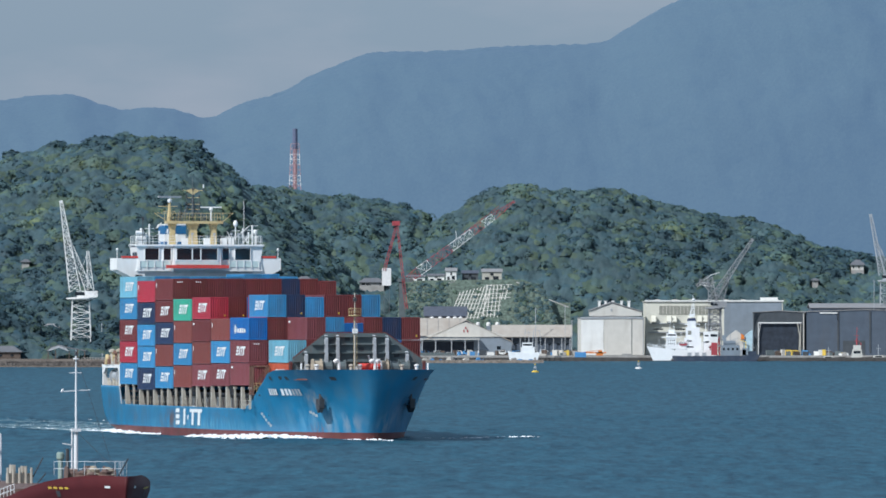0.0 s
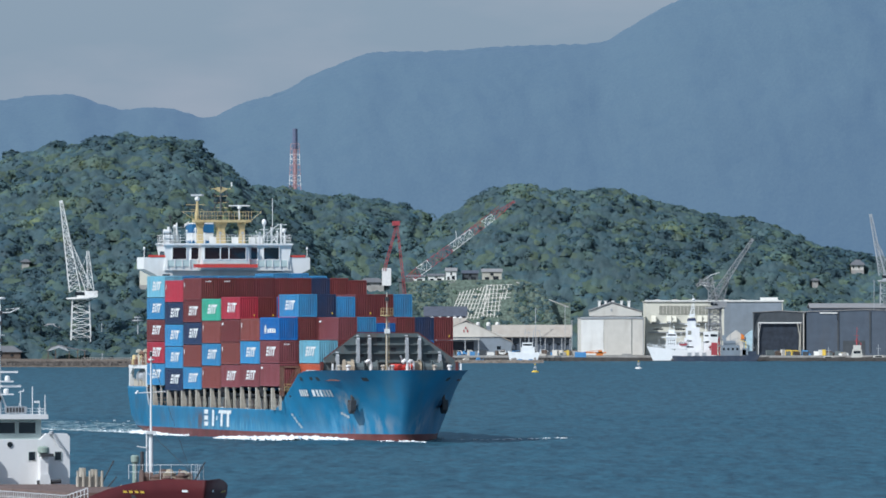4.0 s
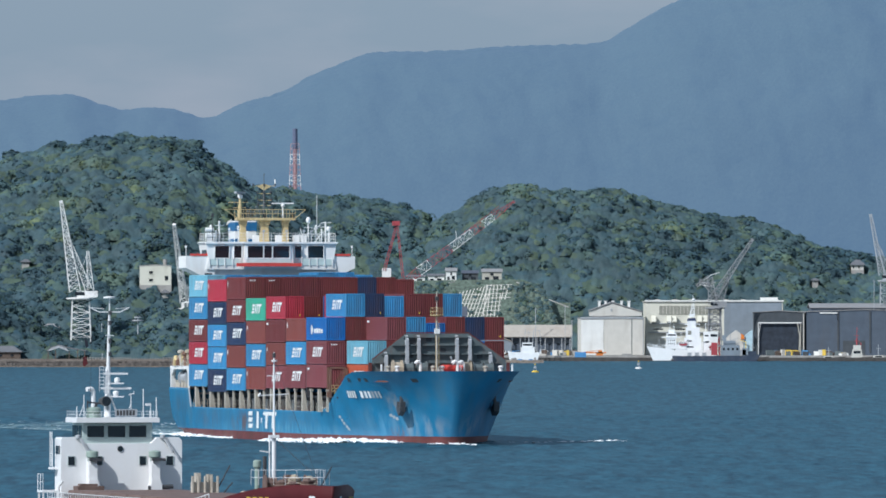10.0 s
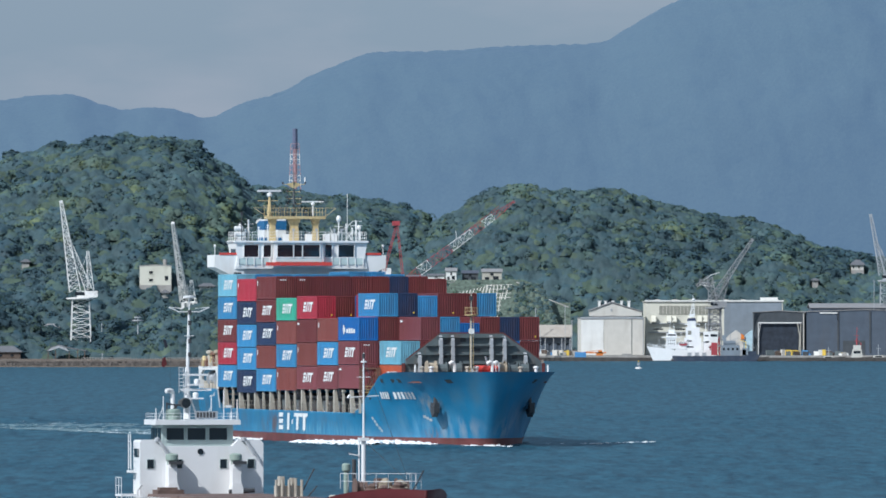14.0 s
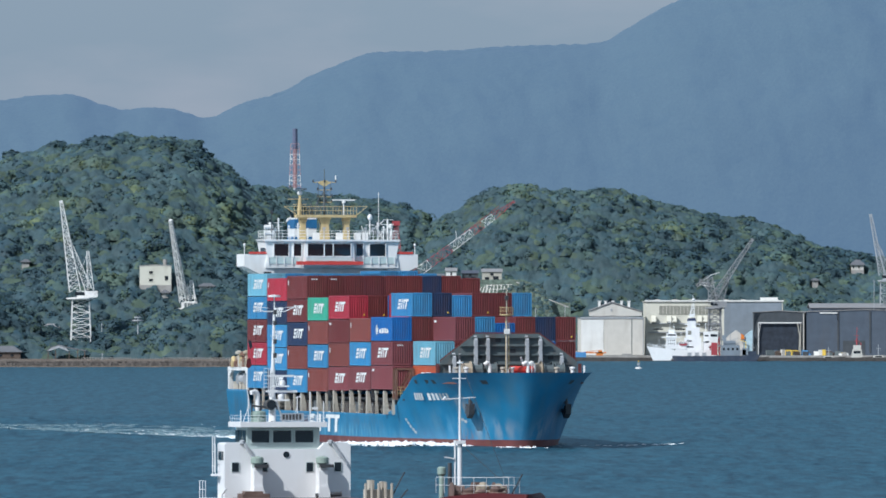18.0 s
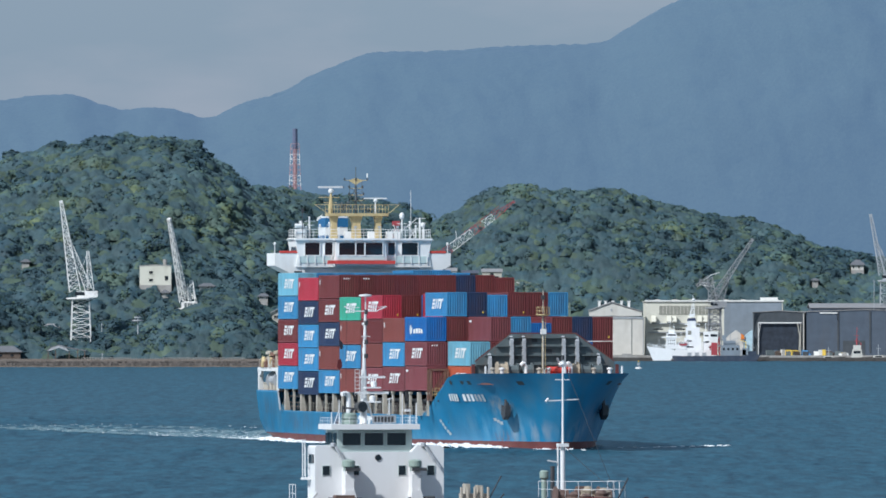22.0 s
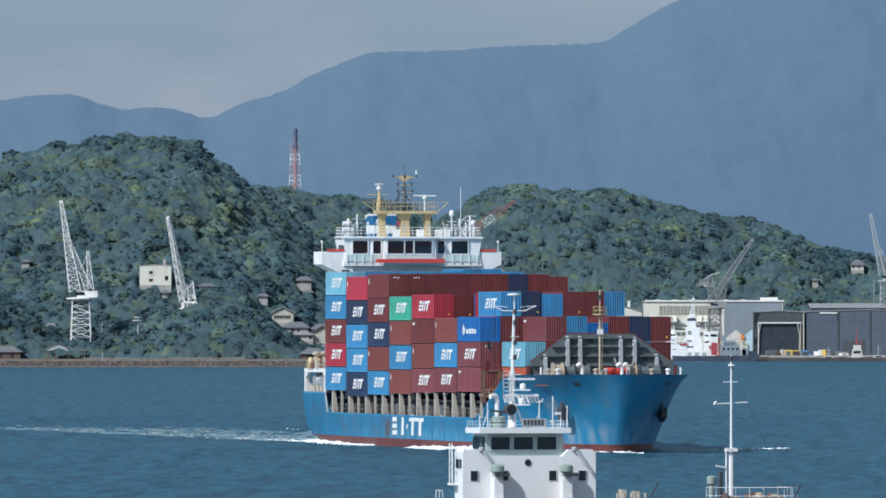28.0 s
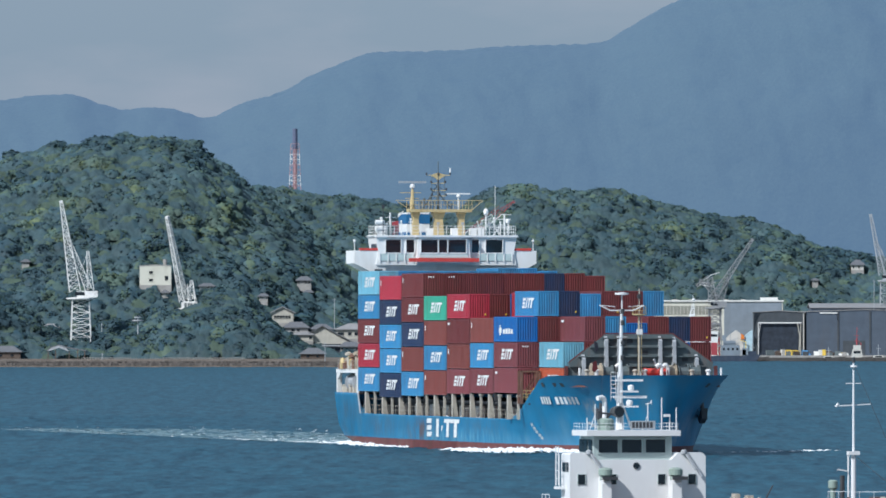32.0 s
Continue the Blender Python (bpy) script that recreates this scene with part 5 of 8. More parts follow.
C_SHEER = [(-14, 2.3), (-10, 2.3), (-2, 2.4), (36, 2.4), (44, 2.4), (48, 2.9), (52.6, 3.7), (56, 4.12), (60, 4.4), (64, 4.35)]


def coaster_hull():
    us = [-14, -12, -8, -2, 10, 24, 36, 38, 40, 42, 44, 46, 48, 50, 52, 54, 56, 57.5, 59, 60, 61, 61.8, 62.5, 63, 63.3, 63.4]
    ks = [0, 0.3, 0.5, 0.7, 0.85, 1.0]
    vs, fs, n = [], [], len(ks) + 1
    for side in (1, -1):
        base = len(vs)
        for u in us:
            top, d, w = ramp_at(C_SHEER, u), ramp_at(C_DECK, u), ramp_at(C_WATER, u)
            for k in ks:
                uu = 56 + (u - 56) * (0.78 + 0.22 * k) if u > 56 else u
                vs.append((uu, (w + (d - w) * k ** 1.3) * side, -1.6 + (top + 1.6) * k))
            vs.append((vs[-1][0] - (0.12 if u > 50 else 0), vs[-1][1] - 0.14 * side, top - 0.02))
        for i in range(len(us) - 1):
            for k in range(n - 1):
                a, b = base + i * n + k, base + (i + 1) * n + k
                fs.append((a, b, b + 1, a + 1) if side < 0 else (a, a + 1, b + 1, b))
    k1 = len(us) * n
    for k in range(n - 1):
        fs.append((k, k + 1, k1 + k + 1, k1 + k))
    return Build().add(vs, fs)




def on_coaster(u, z, side=-1, out=0.03):
    """A point on the coaster's side plating."""
    top, d, w = ramp_at(C_SHEER, u), ramp_at(C_DECK, u), ramp_at(C_WATER, u)
    k = (z + 1.6) / (top + 1.6)
    return Vector((56 + (u - 56) * (0.78 + 0.22 * k) if u > 56 else u, (w + (d - w) * k ** 1.3 + out) * side, z))


def coaster_patch(u0, u1, z0, z1, side):
    return Build().add([on_coaster(u0, z0, side), on_coaster(u1, z0, side), on_coaster(u1, z1, side), on_coaster(u0, z1, side)], [(0, 1, 2, 3)])


c_hull = part("hull", coaster_hull(), M_CHULL, COASTER, "dark red painted hull", smooth=True)
weld = bmesh.new()
weld.from_mesh(c_hull.data)
bmesh.ops.remove_doubles(weld, verts=[v for v in weld.verts if v.co.x > 58], dist=0.1)
weld.to_mesh(c_hull.data)
weld.free()
part("main_deck", Build().box(-12, 42, -4.9, 4.9, 1.6, 1.75), M_DECK, COASTER)
part("foredeck", Build().prism([(45, -4.6), (49, -4.2), (54, -3.2), (58, -2.0), (61, 0), (58, 2.0), (54, 3.2), (49, 4.2), (45, 4.6)], 2.3, 2.45, "z"), M_DECK, COASTER)
for side in (-1, 1):
    for u in (54.2, 54.9, 55.6, 56.3):
        part("name_bar", coaster_patch(u, u + 0.45, 3.42, 3.56, side), M_YELLOWMARK, c_hull)
    part("hawse_pipe", coaster_patch(55.0, 55.5, 2.9, 3.3, side), M_DARK, c_hull)
    part("hawse_mark", coaster_patch(61.4, 62.0, 3.55, 3.7, side), M_MARK, c_hull)

# deckhouse
c_house = part("deckhouse", Build().prism([(-3.95, 1.75), (-3.95, 6.6), (-3.85, 6.72), (-2.65, 6.72), (-2.25, 6.3), (2.3, 6.3), (2.7, 6.72), (4.2, 6.72), (4.4, 6.5), (4.4, 1.75)], -2.1, 0.0, "x")
               .box(-6, -2.1, -2.8, 4.2, 1.75, 6.3), M_CWHITE, COASTER, "white steel deckhouse with small square windows")
for y, z, w in ((-3.25, 4.85, 0.22), (-1.35, 4.85, 0.22), (1.68, 4.85, 0.22), (3.55, 4.85, 0.22)):
    win = part("house_window", Build().box(0.0, 0.05, y - w, y + w, z, z + 0.58), M_GLASS, c_house)
    part("window_frame", Build().box(0.0, 0.06, y - w - 0.03, y - w, z - 0.03, z + 0.61).box(0.0, 0.06, y + w, y + w + 0.03, z - 0.03, z + 0.61).box(0.0, 0.06, y - w, y + w, z + 0.58, z + 0.61), M_FRAME, win)
part("porthole", Build().bar((0, 0.12, 5.95), (0.06, 0.12, 5.95), 0.2, 16), M_GLASS, c_house)
part("corner_window", Build().box(-1.7, -0.35, -3.99, -3.95, 5.6, 6.15), M_GLASS, c_house)
for y in (-1.92, 2.4):
    shaft = part("vent_shaft", Build().box(0.0, 0.9, y - 0.28, y + 0.28, 3.9, 4.9).prism([(y - 0.28, 3.9), (y + 0.28, 3.9), (y + 0.42, 3.5), (y + 0.42, 1.75), (y - 0.34, 1.75), (y - 0.34, 3.5)], 0.0, 1.0, "x").prism([(0, 4.9), (0.9, 4.9), (0.75, 5.25), (0, 5.3)], y - 0.28, y + 0.28, "y"), M_CWHITE, c_house)
    part("mushroom_vent", Build().bar((0.55, y, 5.1), (0.55, y, 5.35), 0.33, 12).lathe((0.55, y, 5.35), [(0.3, 0), (0.42, 0.05), (0.42, 0.38), (0.34, 0.45), (0.1, 0.5)], 16), M_GREEN, shaft, "pale green mushroom ventilator")
    part("vent_wheel", Build().box(0.9, 1.15, y - 0.3, y + 0.62, 5.12, 5.32), M_DARK, shaft)
for y, k in ((-2.75, -1), (3.1, 1)):
    part("davit_arm", Build().bar((0.1, y, 6.72), (0.5, y + 0.55, 5.7), 0.07, 6).bar((0.1, y + 0.12, 6.72), (0.5, y + 0.95, 5.3), 0.05, 6).lathe((0.05, y - 0.05, 6.6), [(0.06, 0), (0.18, 0.06), (0.18, 0.25), (0.06, 0.3)], 10), M_PALEGREY, c_house)
part("side_ladder", Build().bar((-2.0, -4.3, 4.8), (-2.0, -4.3, 7.1), 0.04).bar((-1.4, -4.3, 4.8), (-1.4, -4.3, 7.1), 0.04).rail([(-2.0, -4.3, 4.7), (-1.2, -4.3, 4.7)], 1.9, 0.6, 0.025, 4), M_CWHITE, c_house)
part("side_platform", Build().box(-2.1, -1.1, -4.4, -3.95, 4.55, 4.7).box(-2, -0.2, -5.2, -3.95, 3.0, 3.15).rail([(-2, -5.15, 3.15), (-0.3, -5.15, 3.15)], 1.1, 0.8, 0.025, 2).bar((-0.4, -5.1, 1.75), (-0.4, -5.1, 3.1), 0.08).bar((-1.8, -5.1, 1.75), (-1.8, -5.1, 3.1), 0.08), M_CWHITE, c_house)
part("side_davit", Build().bar((0.3, -4.2, 1.8), (0.3, -4.2, 3.4), 0.08, 6).bar((0.3, -4.2, 3.4), (0.5, -3.95, 3.8), 0.08, 6).bar((0.5, -3.95, 3.8), (0.5, -3.7, 3.0), 0.05), M_CWHITE, c_house)
for y in (1.6, -0.2, 3.2):
    part("gooseneck", Build().bar((0.35, y, 1.75), (0.35, y, 3.0), 0.06, 6), M_CWHITE, c_house)

c_wheel = part("wheelhouse", Build().prism([(-2.3, 6.3), (-2.3, 7.7), (2.5, 7.7), (2.5, 6.3)], -4.0, -0.7, "x"), M_FRAME, COASTER, "pale wheelhouse with three front windows")
for y0, y1 in ((-2.02, -0.85), (-0.6, 0.62), (0.87, 2.08)):
    win = part("wheelhouse_window", Build().box(-0.7, -0.66, y0, y1, 6.72, 7.5), M_GLASS, c_wheel)
    part("window_frame", Build().box(-0.7, -0.62, y0 - 0.07, y0, 6.65, 7.57).box(-0.7, -0.62, y1, y1 + 0.07, 6.65, 7.57).box(-0.7, -0.62, y0, y1, 7.5, 7.57).box(-0.7, -0.62, y0, y1, 6.65, 6.72), M_FRAME, win)
for u in (-2.6, -1.5, -3.6):
    part("side_window", Build().box(u - 0.42, u + 0.42, -2.34, -2.3, 6.75, 7.5), M_GLASS, c_wheel)
c_roof = part("roof", Build().prism([(-2.9, 7.72), (-2.9, 8.05), (2.85, 8.05), (2.85, 7.72)], -3.6, 0.0, "x"), M_CWHITE, c_wheel, "white flat wheelhouse roof")
part("roof_rail", Build().rail([(-0.2, -2.8, 8.05), (-0.2, 2.75, 8.05)], 0.42, 0.55, 0.014, 2).rail([(-3.5, 2.75, 8.05), (-0.2, 2.75, 8.05)], 0.42, 0.7, 0.014, 2).rail([(-3.5, -2.8, 8.05), (-0.2, -2.8, 8.05)], 0.42, 0.7, 0.014, 2), M_CWHITE, c_wheel)
board = part("number_board", Build().box(-0.25, -0.18, -0.2, 1.35, 8.12, 8.62), M_PALEGREY, COASTER, "grey board with dark bars on the wheelhouse roof")
for i in range(6):
    part("board_bar", Build().box(-0.18, -0.17, -0.08 + i * 0.22, 0.07 + i * 0.22, 8.2, 8.54), M_DARK, board)
part("roof_vent", Build().bar((-1, -1.5, 8.03), (-1, -1.5, 8.35), 0.5, 12).lathe((-1, -1.5, 8.35), [(0.42, 0), (0.5, 0.06), (0.5, 0.32), (0.35, 0.42)], 14), M_GREEN, COASTER, "pale green ventilator drum on the wheelhouse roof")
part("roof_vent_bars", Build().bar((-0.9, -1.95, 8.4), (-0.9, -1.95, 9.2), 0.06).bar((-0.9, -1.6, 8.4), (-0.9, -1.3, 9.0), 0.1).bar((-0.9, -1.95, 9.1), (-0.9, -1.0, 9.0), 0.08), M_DARK, COASTER)
part("exhaust_gooseneck", Build().bar((-1.8, -1.35, 8.03), (-1.8, -1.35, 9.8), 0.15, 10).bar((-1.8, -1.35, 9.8), (-1.75, -1.5, 10.0), 0.16, 10).bar((-1.75, -1.5, 10.0), (-1.6, -1.85, 9.95), 0.15, 10), M_CWHITE, COASTER)
c_mast = part("main_mast", Build().bar((-2.9, -0.15, 8.0), (-2.9, -0.1, 11.5), 0.24, 10, 0.17).bar((-2.9, -0.1, 11.4), (-2.9, 0, 15.3), 0.12, 8, 0.08).bar((-2.9, 0, 15.3), (-2.9, 0, 16.1), 0.05)
              .bar((-2.0, -0.3, 8.03), (-2.7, -0.1, 9.6), 0.18, 8).bar((-2.4, 0.5, 8.03), (-2.85, 0.1, 9.4), 0.07, 6), M_CWHITE, COASTER, "white main mast with yard and radar")
part("searchlight", Build().bar((-2.6, -0.55, 9.15), (-1.7, -0.5, 9.15), 0.28, 16, 0.36), M_GREY, c_mast)
part("searchlight_lens", Build().bar((-1.72, -0.47, 9.15), (-1.66, -0.47, 9.15), 0.3, 16), M_GLASS, c_mast)
part("radar_scanner", Build().box(-2.35, -2.15, -0.7, 1.35, 9.95, 10.1), M_CWHITE, c_mast)
part("radar_scanner", Build().box(-2.45, -2.25, -0.5, 1.15, 10.95, 11.08), M_CWHITE, c_mast)
part("radar_base", Build().lathe((-2.25, 0.3, 9.5), [(0.15, 0), (0.2, 0.12), (0.2, 0.28), (0.1, 0.35)], 10).lathe((-2.3, 0.4, 10.4), [(0.15, 0), (0.2, 0.1), (0.18, 0.3), (0.05, 0.36)], 10).box(-2.6, -2.0, -0.4, 0.8, 9.4, 9.5).box(-2.6, -2.0, -0.2, 0.8, 10.3, 10.4), M_CWHITE, c_mast)
part("yard", Build().bar((-2.9, -1.38, 15.5), (-2.9, -0.7, 15.2), 0.045).bar((-2.9, -1.38, 15.5), (-2.9, -0.4, 15.42), 0.03).bar((-2.9, -0.7, 15.2), (-2.9, 0.7, 15.2), 0.05).bar((-2.9, 0.7, 15.2), (-2.9, 1.38, 15.5), 0.045).bar((-2.9, 0.4, 15.42), (-2.9, 1.38, 15.5), 0.03), M_CWHITE, c_mast)
part("mast_top_disc", Build().lathe((-2.9, 0, 16.1), [(0.05, 0), (0.42, 0.04), (0.42, 0.14), (0.05, 0.18)], 12), M_CWHITE, c_mast)
for z in (15.0, 14.3, 13.1, 12.2):
    part("mast_lamp", Build().bar((-2.72, 0.0, z), (-2.72, 0.0, z + 0.3), 0.12, 8), M_DARK, c_mast)
part("mast_ladder", Build().bar((-2.6, -0.45, 9.8), (-2.6, -0.45, 11.5), 0.03).bar((-2.6, -0.75, 9.8), (-2.6, -0.75, 11.5), 0.03).rail([(-2.6, -0.75, 9.8), (-2.6, -0.45, 9.8)], 1.7, 0.3, 0.03, 7), M_CWHITE, c_mast)
part("side_lamp_arm", Build().bar((-2.8, -0.3, 13.6), (-2.8, 0.3, 13.6), 0.03), M_CWHITE, c_mast)
part("halyard", Build().bar((-2.9, -1.2, 15.35), (-1.0, -1.75, 8.6), 0.012, 3), M_DARK, c_mast)
part("signal_flag", Build().prism([(-1.8, 13.4), (-1.6, 13.25), (-1.52, 12.9), (-1.68, 12.75), (-1.76, 13.0)], -2.6, -2.54, "x"), M_FLAG, c_mast, "small dark flag hanging on its halyard")
part("signal_flag", Build().prism([(-1.95, 12.1), (-1.75, 12.2), (-1.65, 11.7), (-1.85, 11.5), (-2.0, 11.6)], -2.3, -2.24, "x"), M_FLAGRED, c_mast, "small dark red flag hanging on its halyard")
for y, h in ((-2.25, 1.5), (1.0, 1.6), (1.85, 1.9), (2.75, 1.3), (-2.75, 0.7), (2.35, 0.7)):
    part("whip_aerial", Build().bar((-0.6, y, 8.03), (-0.6, y, 8.1 + h), 0.035, 5), M_CWHITE, c_roof)
for y, k in ((-2.25, -0.35), (1.0, -0.35), (2.35, 0.0)):
    part("aerial_brace", Build().bar((-0.6, y + k, 8.03), (-0.6, y, 9.0), 0.025, 5), M_CWHITE, c_roof)
part("small_radar", Build().box(-0.75, -0.45, 2.0, 2.35, 8.85, 9.0), M_CWHITE, c_roof)
part("wind_vane", Build().bar((-0.6, 0.85, 9.6), (-0.6, 1.2, 9.7), 0.03, 5).bar((-0.6, 1.2, 9.6), (-0.6, 1.2, 9.85), 0.03), M_CWHITE, c_roof)

# hatch, rails and forward gear
hatch = part("hatch_coaming", Build().box(2, 40, -3.9, 3.9, 1.7, 3.0), M_HATCH, COASTER, "rusty brown hatch coaming")
for i in range(8):
    part("hatch_cover", Build().prism([(-4.0, 3.0), (-3.9, 3.2), (3.9, 3.2), (4.0, 3.0)], 2.3 + i * 4.7, 6.8 + i * 4.7, "x"), M_HATCH, hatch)
for side in (-1, 1):
    part("bulwark_rail", Build().rail([(1.5, 5.2 * side, 2.38), (44, 5.05 * side, 2.38), (48.5, 4.55 * side, 2.95)], 0.7, 0.75, 0.028, 2), M_CWHITE, COASTER, "white deck railing")
part("brown_locker", Build().box(0.4, 2.0, -3.2, -1.4, 1.75, 3.45).box(0.5, 1.3, -2.9, -1.7, 3.45, 3.6), M_HATCH, COASTER, "brown deck locker")
part("dark_hose", Build().bar((0.8, 1.9, 3.3), (0.8, 3.6, 3.4), 0.16, 8), M_DARK, COASTER)
gear = part("deck_gear", Build().box(14.0, 15.0, 1.9, 3.5, 1.75, 3.9).box(14.1, 14.9, 2.1, 2.4, 3.9, 4.5).box(14.1, 14.9, 2.9, 3.2, 3.9, 4.4), M_BEIGE, COASTER, "weathered steel deck gear beside the hatch")
for y in (1.8, 2.2, 2.65, 3.1, 3.5):
    part("gear_post", Build().bar((15.1, y, 1.75), (15.1, y, 4.3), 0.09, 6), M_BEIGE, gear)
part("gear_lever", Build().bar((15, 3.6, 3.6), (15.2, 4.3, 5.0), 0.045, 5).bar((15, 3.7, 2.9), (15.2, 4.5, 3.9), 0.045, 5), M_DARK, gear)
c_fore = part("foremast", Build().bar((47, 0, 2.4), (47, 0, 7.3), 0.15, 10, 0.14).bar((46.8, -0.24, 2.4), (46.8, -0.24, 7.35), 0.05, 6).bar((47, 0, 7.2), (47, 0, 12.2), 0.075, 8, 0.05).bar((47, 0, 12.2), (47, 0, 12.6), 0.05), M_CWHITE, COASTER, "white foremast with lamps, ladder and stays")
part("mast_head", Build().box(46.75, 47.25, -0.32, 0.3, 7.15, 7.35), M_CWHITE, c_fore)
part("lamp_bracket", Build().bar((46.9, -0.95, 9.85), (46.9, 1.0, 9.95), 0.045).bar((47, -0.45, 11.1), (47, 0.4, 11.1), 0.035), M_CWHITE, c_fore)
part("lamp", Build().bar((46.9, -1.0, 9.8), (46.9, -0.85, 10.0), 0.07, 6), M_CWHITE, c_fore)
part("lamp", Build().bar((47, 0, 12.25), (47, 0, 12.55), 0.1, 8), M_DARK, c_fore)
part("lamp", Build().bar((47.1, 0, 12.0), (47.1, 0, 12.1), 0.2, 8), M_CWHITE, c_fore)
part("float_switch", Build().bar((46.9, -0.9, 6.35), (46.9, -0.3, 6.25), 0.05), M_CWHITE, c_fore)
part("stay", Build().bar((47, 0.1, 7.1), (53.5, 1.2, 4.8), 0.02, 3).bar((47, 0.1, 12.0), (57.5, 0.4, 4.6), 0.016, 3), M_DARK, c_fore)
part("fore_ventilator", Build().bar((45.5, -0.75, 2.4), (45.5, -0.75, 5.3), 0.17, 10).lathe((45.5, -0.75, 5.25), [(0.22, 0), (0.27, 0.06), (0.27, 0.42), (0.18, 0.5)], 14), M_GREEN, COASTER, "pale green ventilator on a grey trunk")
part("dark_pipe", Build().bar((46.2, -0.42, 2.4), (46.2, -0.42, 6.0), 0.13, 8), M_DARK, COASTER)
part("bow_rail", Build().rail([(47.5, -1.6, 4.2), (53, -1.4, 4.25), (56.0, -0.6, 4.3), (56.6, 0.6, 4.3)], 0.95, 1.9, 0.017, 2).rail([(47.5, 2.6, 4.2), (53, 2.2, 4.25), (56.6, 0.6, 4.3)], 0.95, 1.9, 0.017, 2), M_CWHITE, COASTER, "white bow railing")
windlass = part("windlass", Build().box(51, 52.5, -1.4, 1.4, 2.45, 4.1).box(51.4, 52.2, -0.3, 0.3, 4.1, 4.9), M_HATCH, COASTER, "weathered windlass on the foredeck")
for y in (-1.3, 0.0, 1.3):
    part("drum", Build().bar((51.8, y - 0.35, 4.3), (51.8, y + 0.35, 4.3), 0.45, 12).bar((51.8, y - 0.42, 4.3), (51.8, y - 0.35, 4.3), 0.62, 12), M_HATCH, windlass)
for u, y in ((43, -1.0), (44.3, -1.3), (45.6, -1.0), (50, 0.6), (54, 1.6), (54.6, -1.2)):
    part("bollard", Build().lathe((u, y, 2.4), [(0.2, 0), (0.2, 1.1), (0.26, 1.15), (0.26, 1.3), (0.1, 1.35)], 8), M_BEIGE, COASTER)
for k, (u, y, h) in enumerate(((53.2, -0.9, 0.6), (53.6, -0.2, 0.9), (54.1, 0.5, 0.7), (53.0, 0.9, 0.8), (54.4, -0.5, 0.5))):
    part("rope_heap", Build().lathe((u, y, 4.0), [(0.5, 0), (0.55, h * 0.4), (0.4, h * 0.5), (0.46, h * 0.75), (0.3, h * 0.8), (0.2, h), (0.05, h * 1.05)], 9), M_ROPE if k % 2 else M_HATCH, COASTER)
part("boarding_ramp", Build().bar((56, 1.0, 4.3), (54.8, 1.9, 5.4), 0.05, 5), M_DARK, COASTER)


# ---- foam that travels with the container ship ----
M_FOAM = material("sea_foam", (0.80, 0.84, 0.85), 0.8, grain=0.08, grain_size=0.6)
M_CHURN = material("churned_water", (0.12, 0.20, 0.225), 0.5, grain=0.25, grain_size=1.2)
WAKE = thing("ship_wake", pose(-33.7, 1482.4, 0, 0, 0, -77.37), "white foam of the bow wave and trailing wake on the sea", "wake")


def rise(u, y):
    """The bow wave lifts the water beside the fore body."""
    return 0.22 * math.exp(-((u - 98) / 13) ** 2) * math.exp(-max(0.0, abs(y) - 10) / 6)


def foam(name, spots, mat):
    """Flat uneven flecks of foam. spots: (forward, port, length, width, height)."""
    r, vs, fs, base = random.Random(len(spots)), [], [], 0
    for u, y, a, b, h in spots:
        v, f = LUMPS[6 + r.randrange(8)]
        vs.append(np.column_stack((u + v[:, 0] * a, y + v[:, 1] * b, SEA + 0.05 + rise(u, y) + np.maximum(v[:, 2], -0.2) * h)))
        fs.append(f + base)
        base += len(v)
    me = polygons(name, np.concatenate(vs), np.concatenate(fs))
    me.materials.append(mat)
    return part(name, me, None, WAKE, kind="stuff")


r = random.Random(17)
spots = []
for i in range(480):
    u = r.uniform(58, 107)
    swell = math.exp(-((u - 88) / 14) ** 2) + 0.35 * math.exp(-((u - 66) / 7) ** 2)
    spots.append((u, -(ramp_at(WATER_HALF, u) + abs(r.gauss(0.15, 0.8)) + 0.1), r.uniform(0.5, 1.6), r.uniform(0.2, 0.7), r.uniform(0.1, 0.3) + 0.38 * swell * r.random()))
foam("bow_wave", spots, M_FOAM)
spots = []
for i in range(170):
    u = r.uniform(-14, 30)
    spots.append((u, -(ramp_at(WATER_HALF, u) + abs(r.gauss(0.2, 0.7))), r.uniform(0.5, 1.4), r.uniform(0.2, 0.6), r.uniform(0.1, 0.42) * (1.0 if u < 12 else 0.6)))
foam("quarter_wave", spots, M_FOAM)
spots = []
for i in range(3400):
    u = -10 - 230 * r.random() ** 2.3
    k = -u / 240
    spots.append((u, -10.6 - 10.0 * k + (22 + 14 * k) * r.random() ** 1.7, r.uniform(0.2, 0.8), r.uniform(0.05, 0.3), r.uniform(0.015, 0.07) * (1.3 - k) + 0.4 * math.exp(u / 22) * r.random() ** 3))
foam("wake_line", spots, M_FOAM)
spots = []
for i in range(2600):
    u = -14 - 190 * r.random() ** 1.5
    spots.append((u, -10.8 + 0.045 * u + (22 - 0.06 * u) * r.random() ** 1.2, r.uniform(0.8, 3.0), r.uniform(0.3, 1.2), r.uniform(0.03, 0.10)))
foam("wake_churn", spots, M_CHURN)
spots = []
for i in range(36):
    u = -20 - 200 * r.random()
    y = 11 - 0.05 * u + r.gauss(0, 1.5)
    spots.append((u, y, r.uniform(0.3, 1.2), r.uniform(0.1, 0.3), r.uniform(0.03, 0.09)))
foam("far_wake_line", spots, M_FOAM)
spots = []
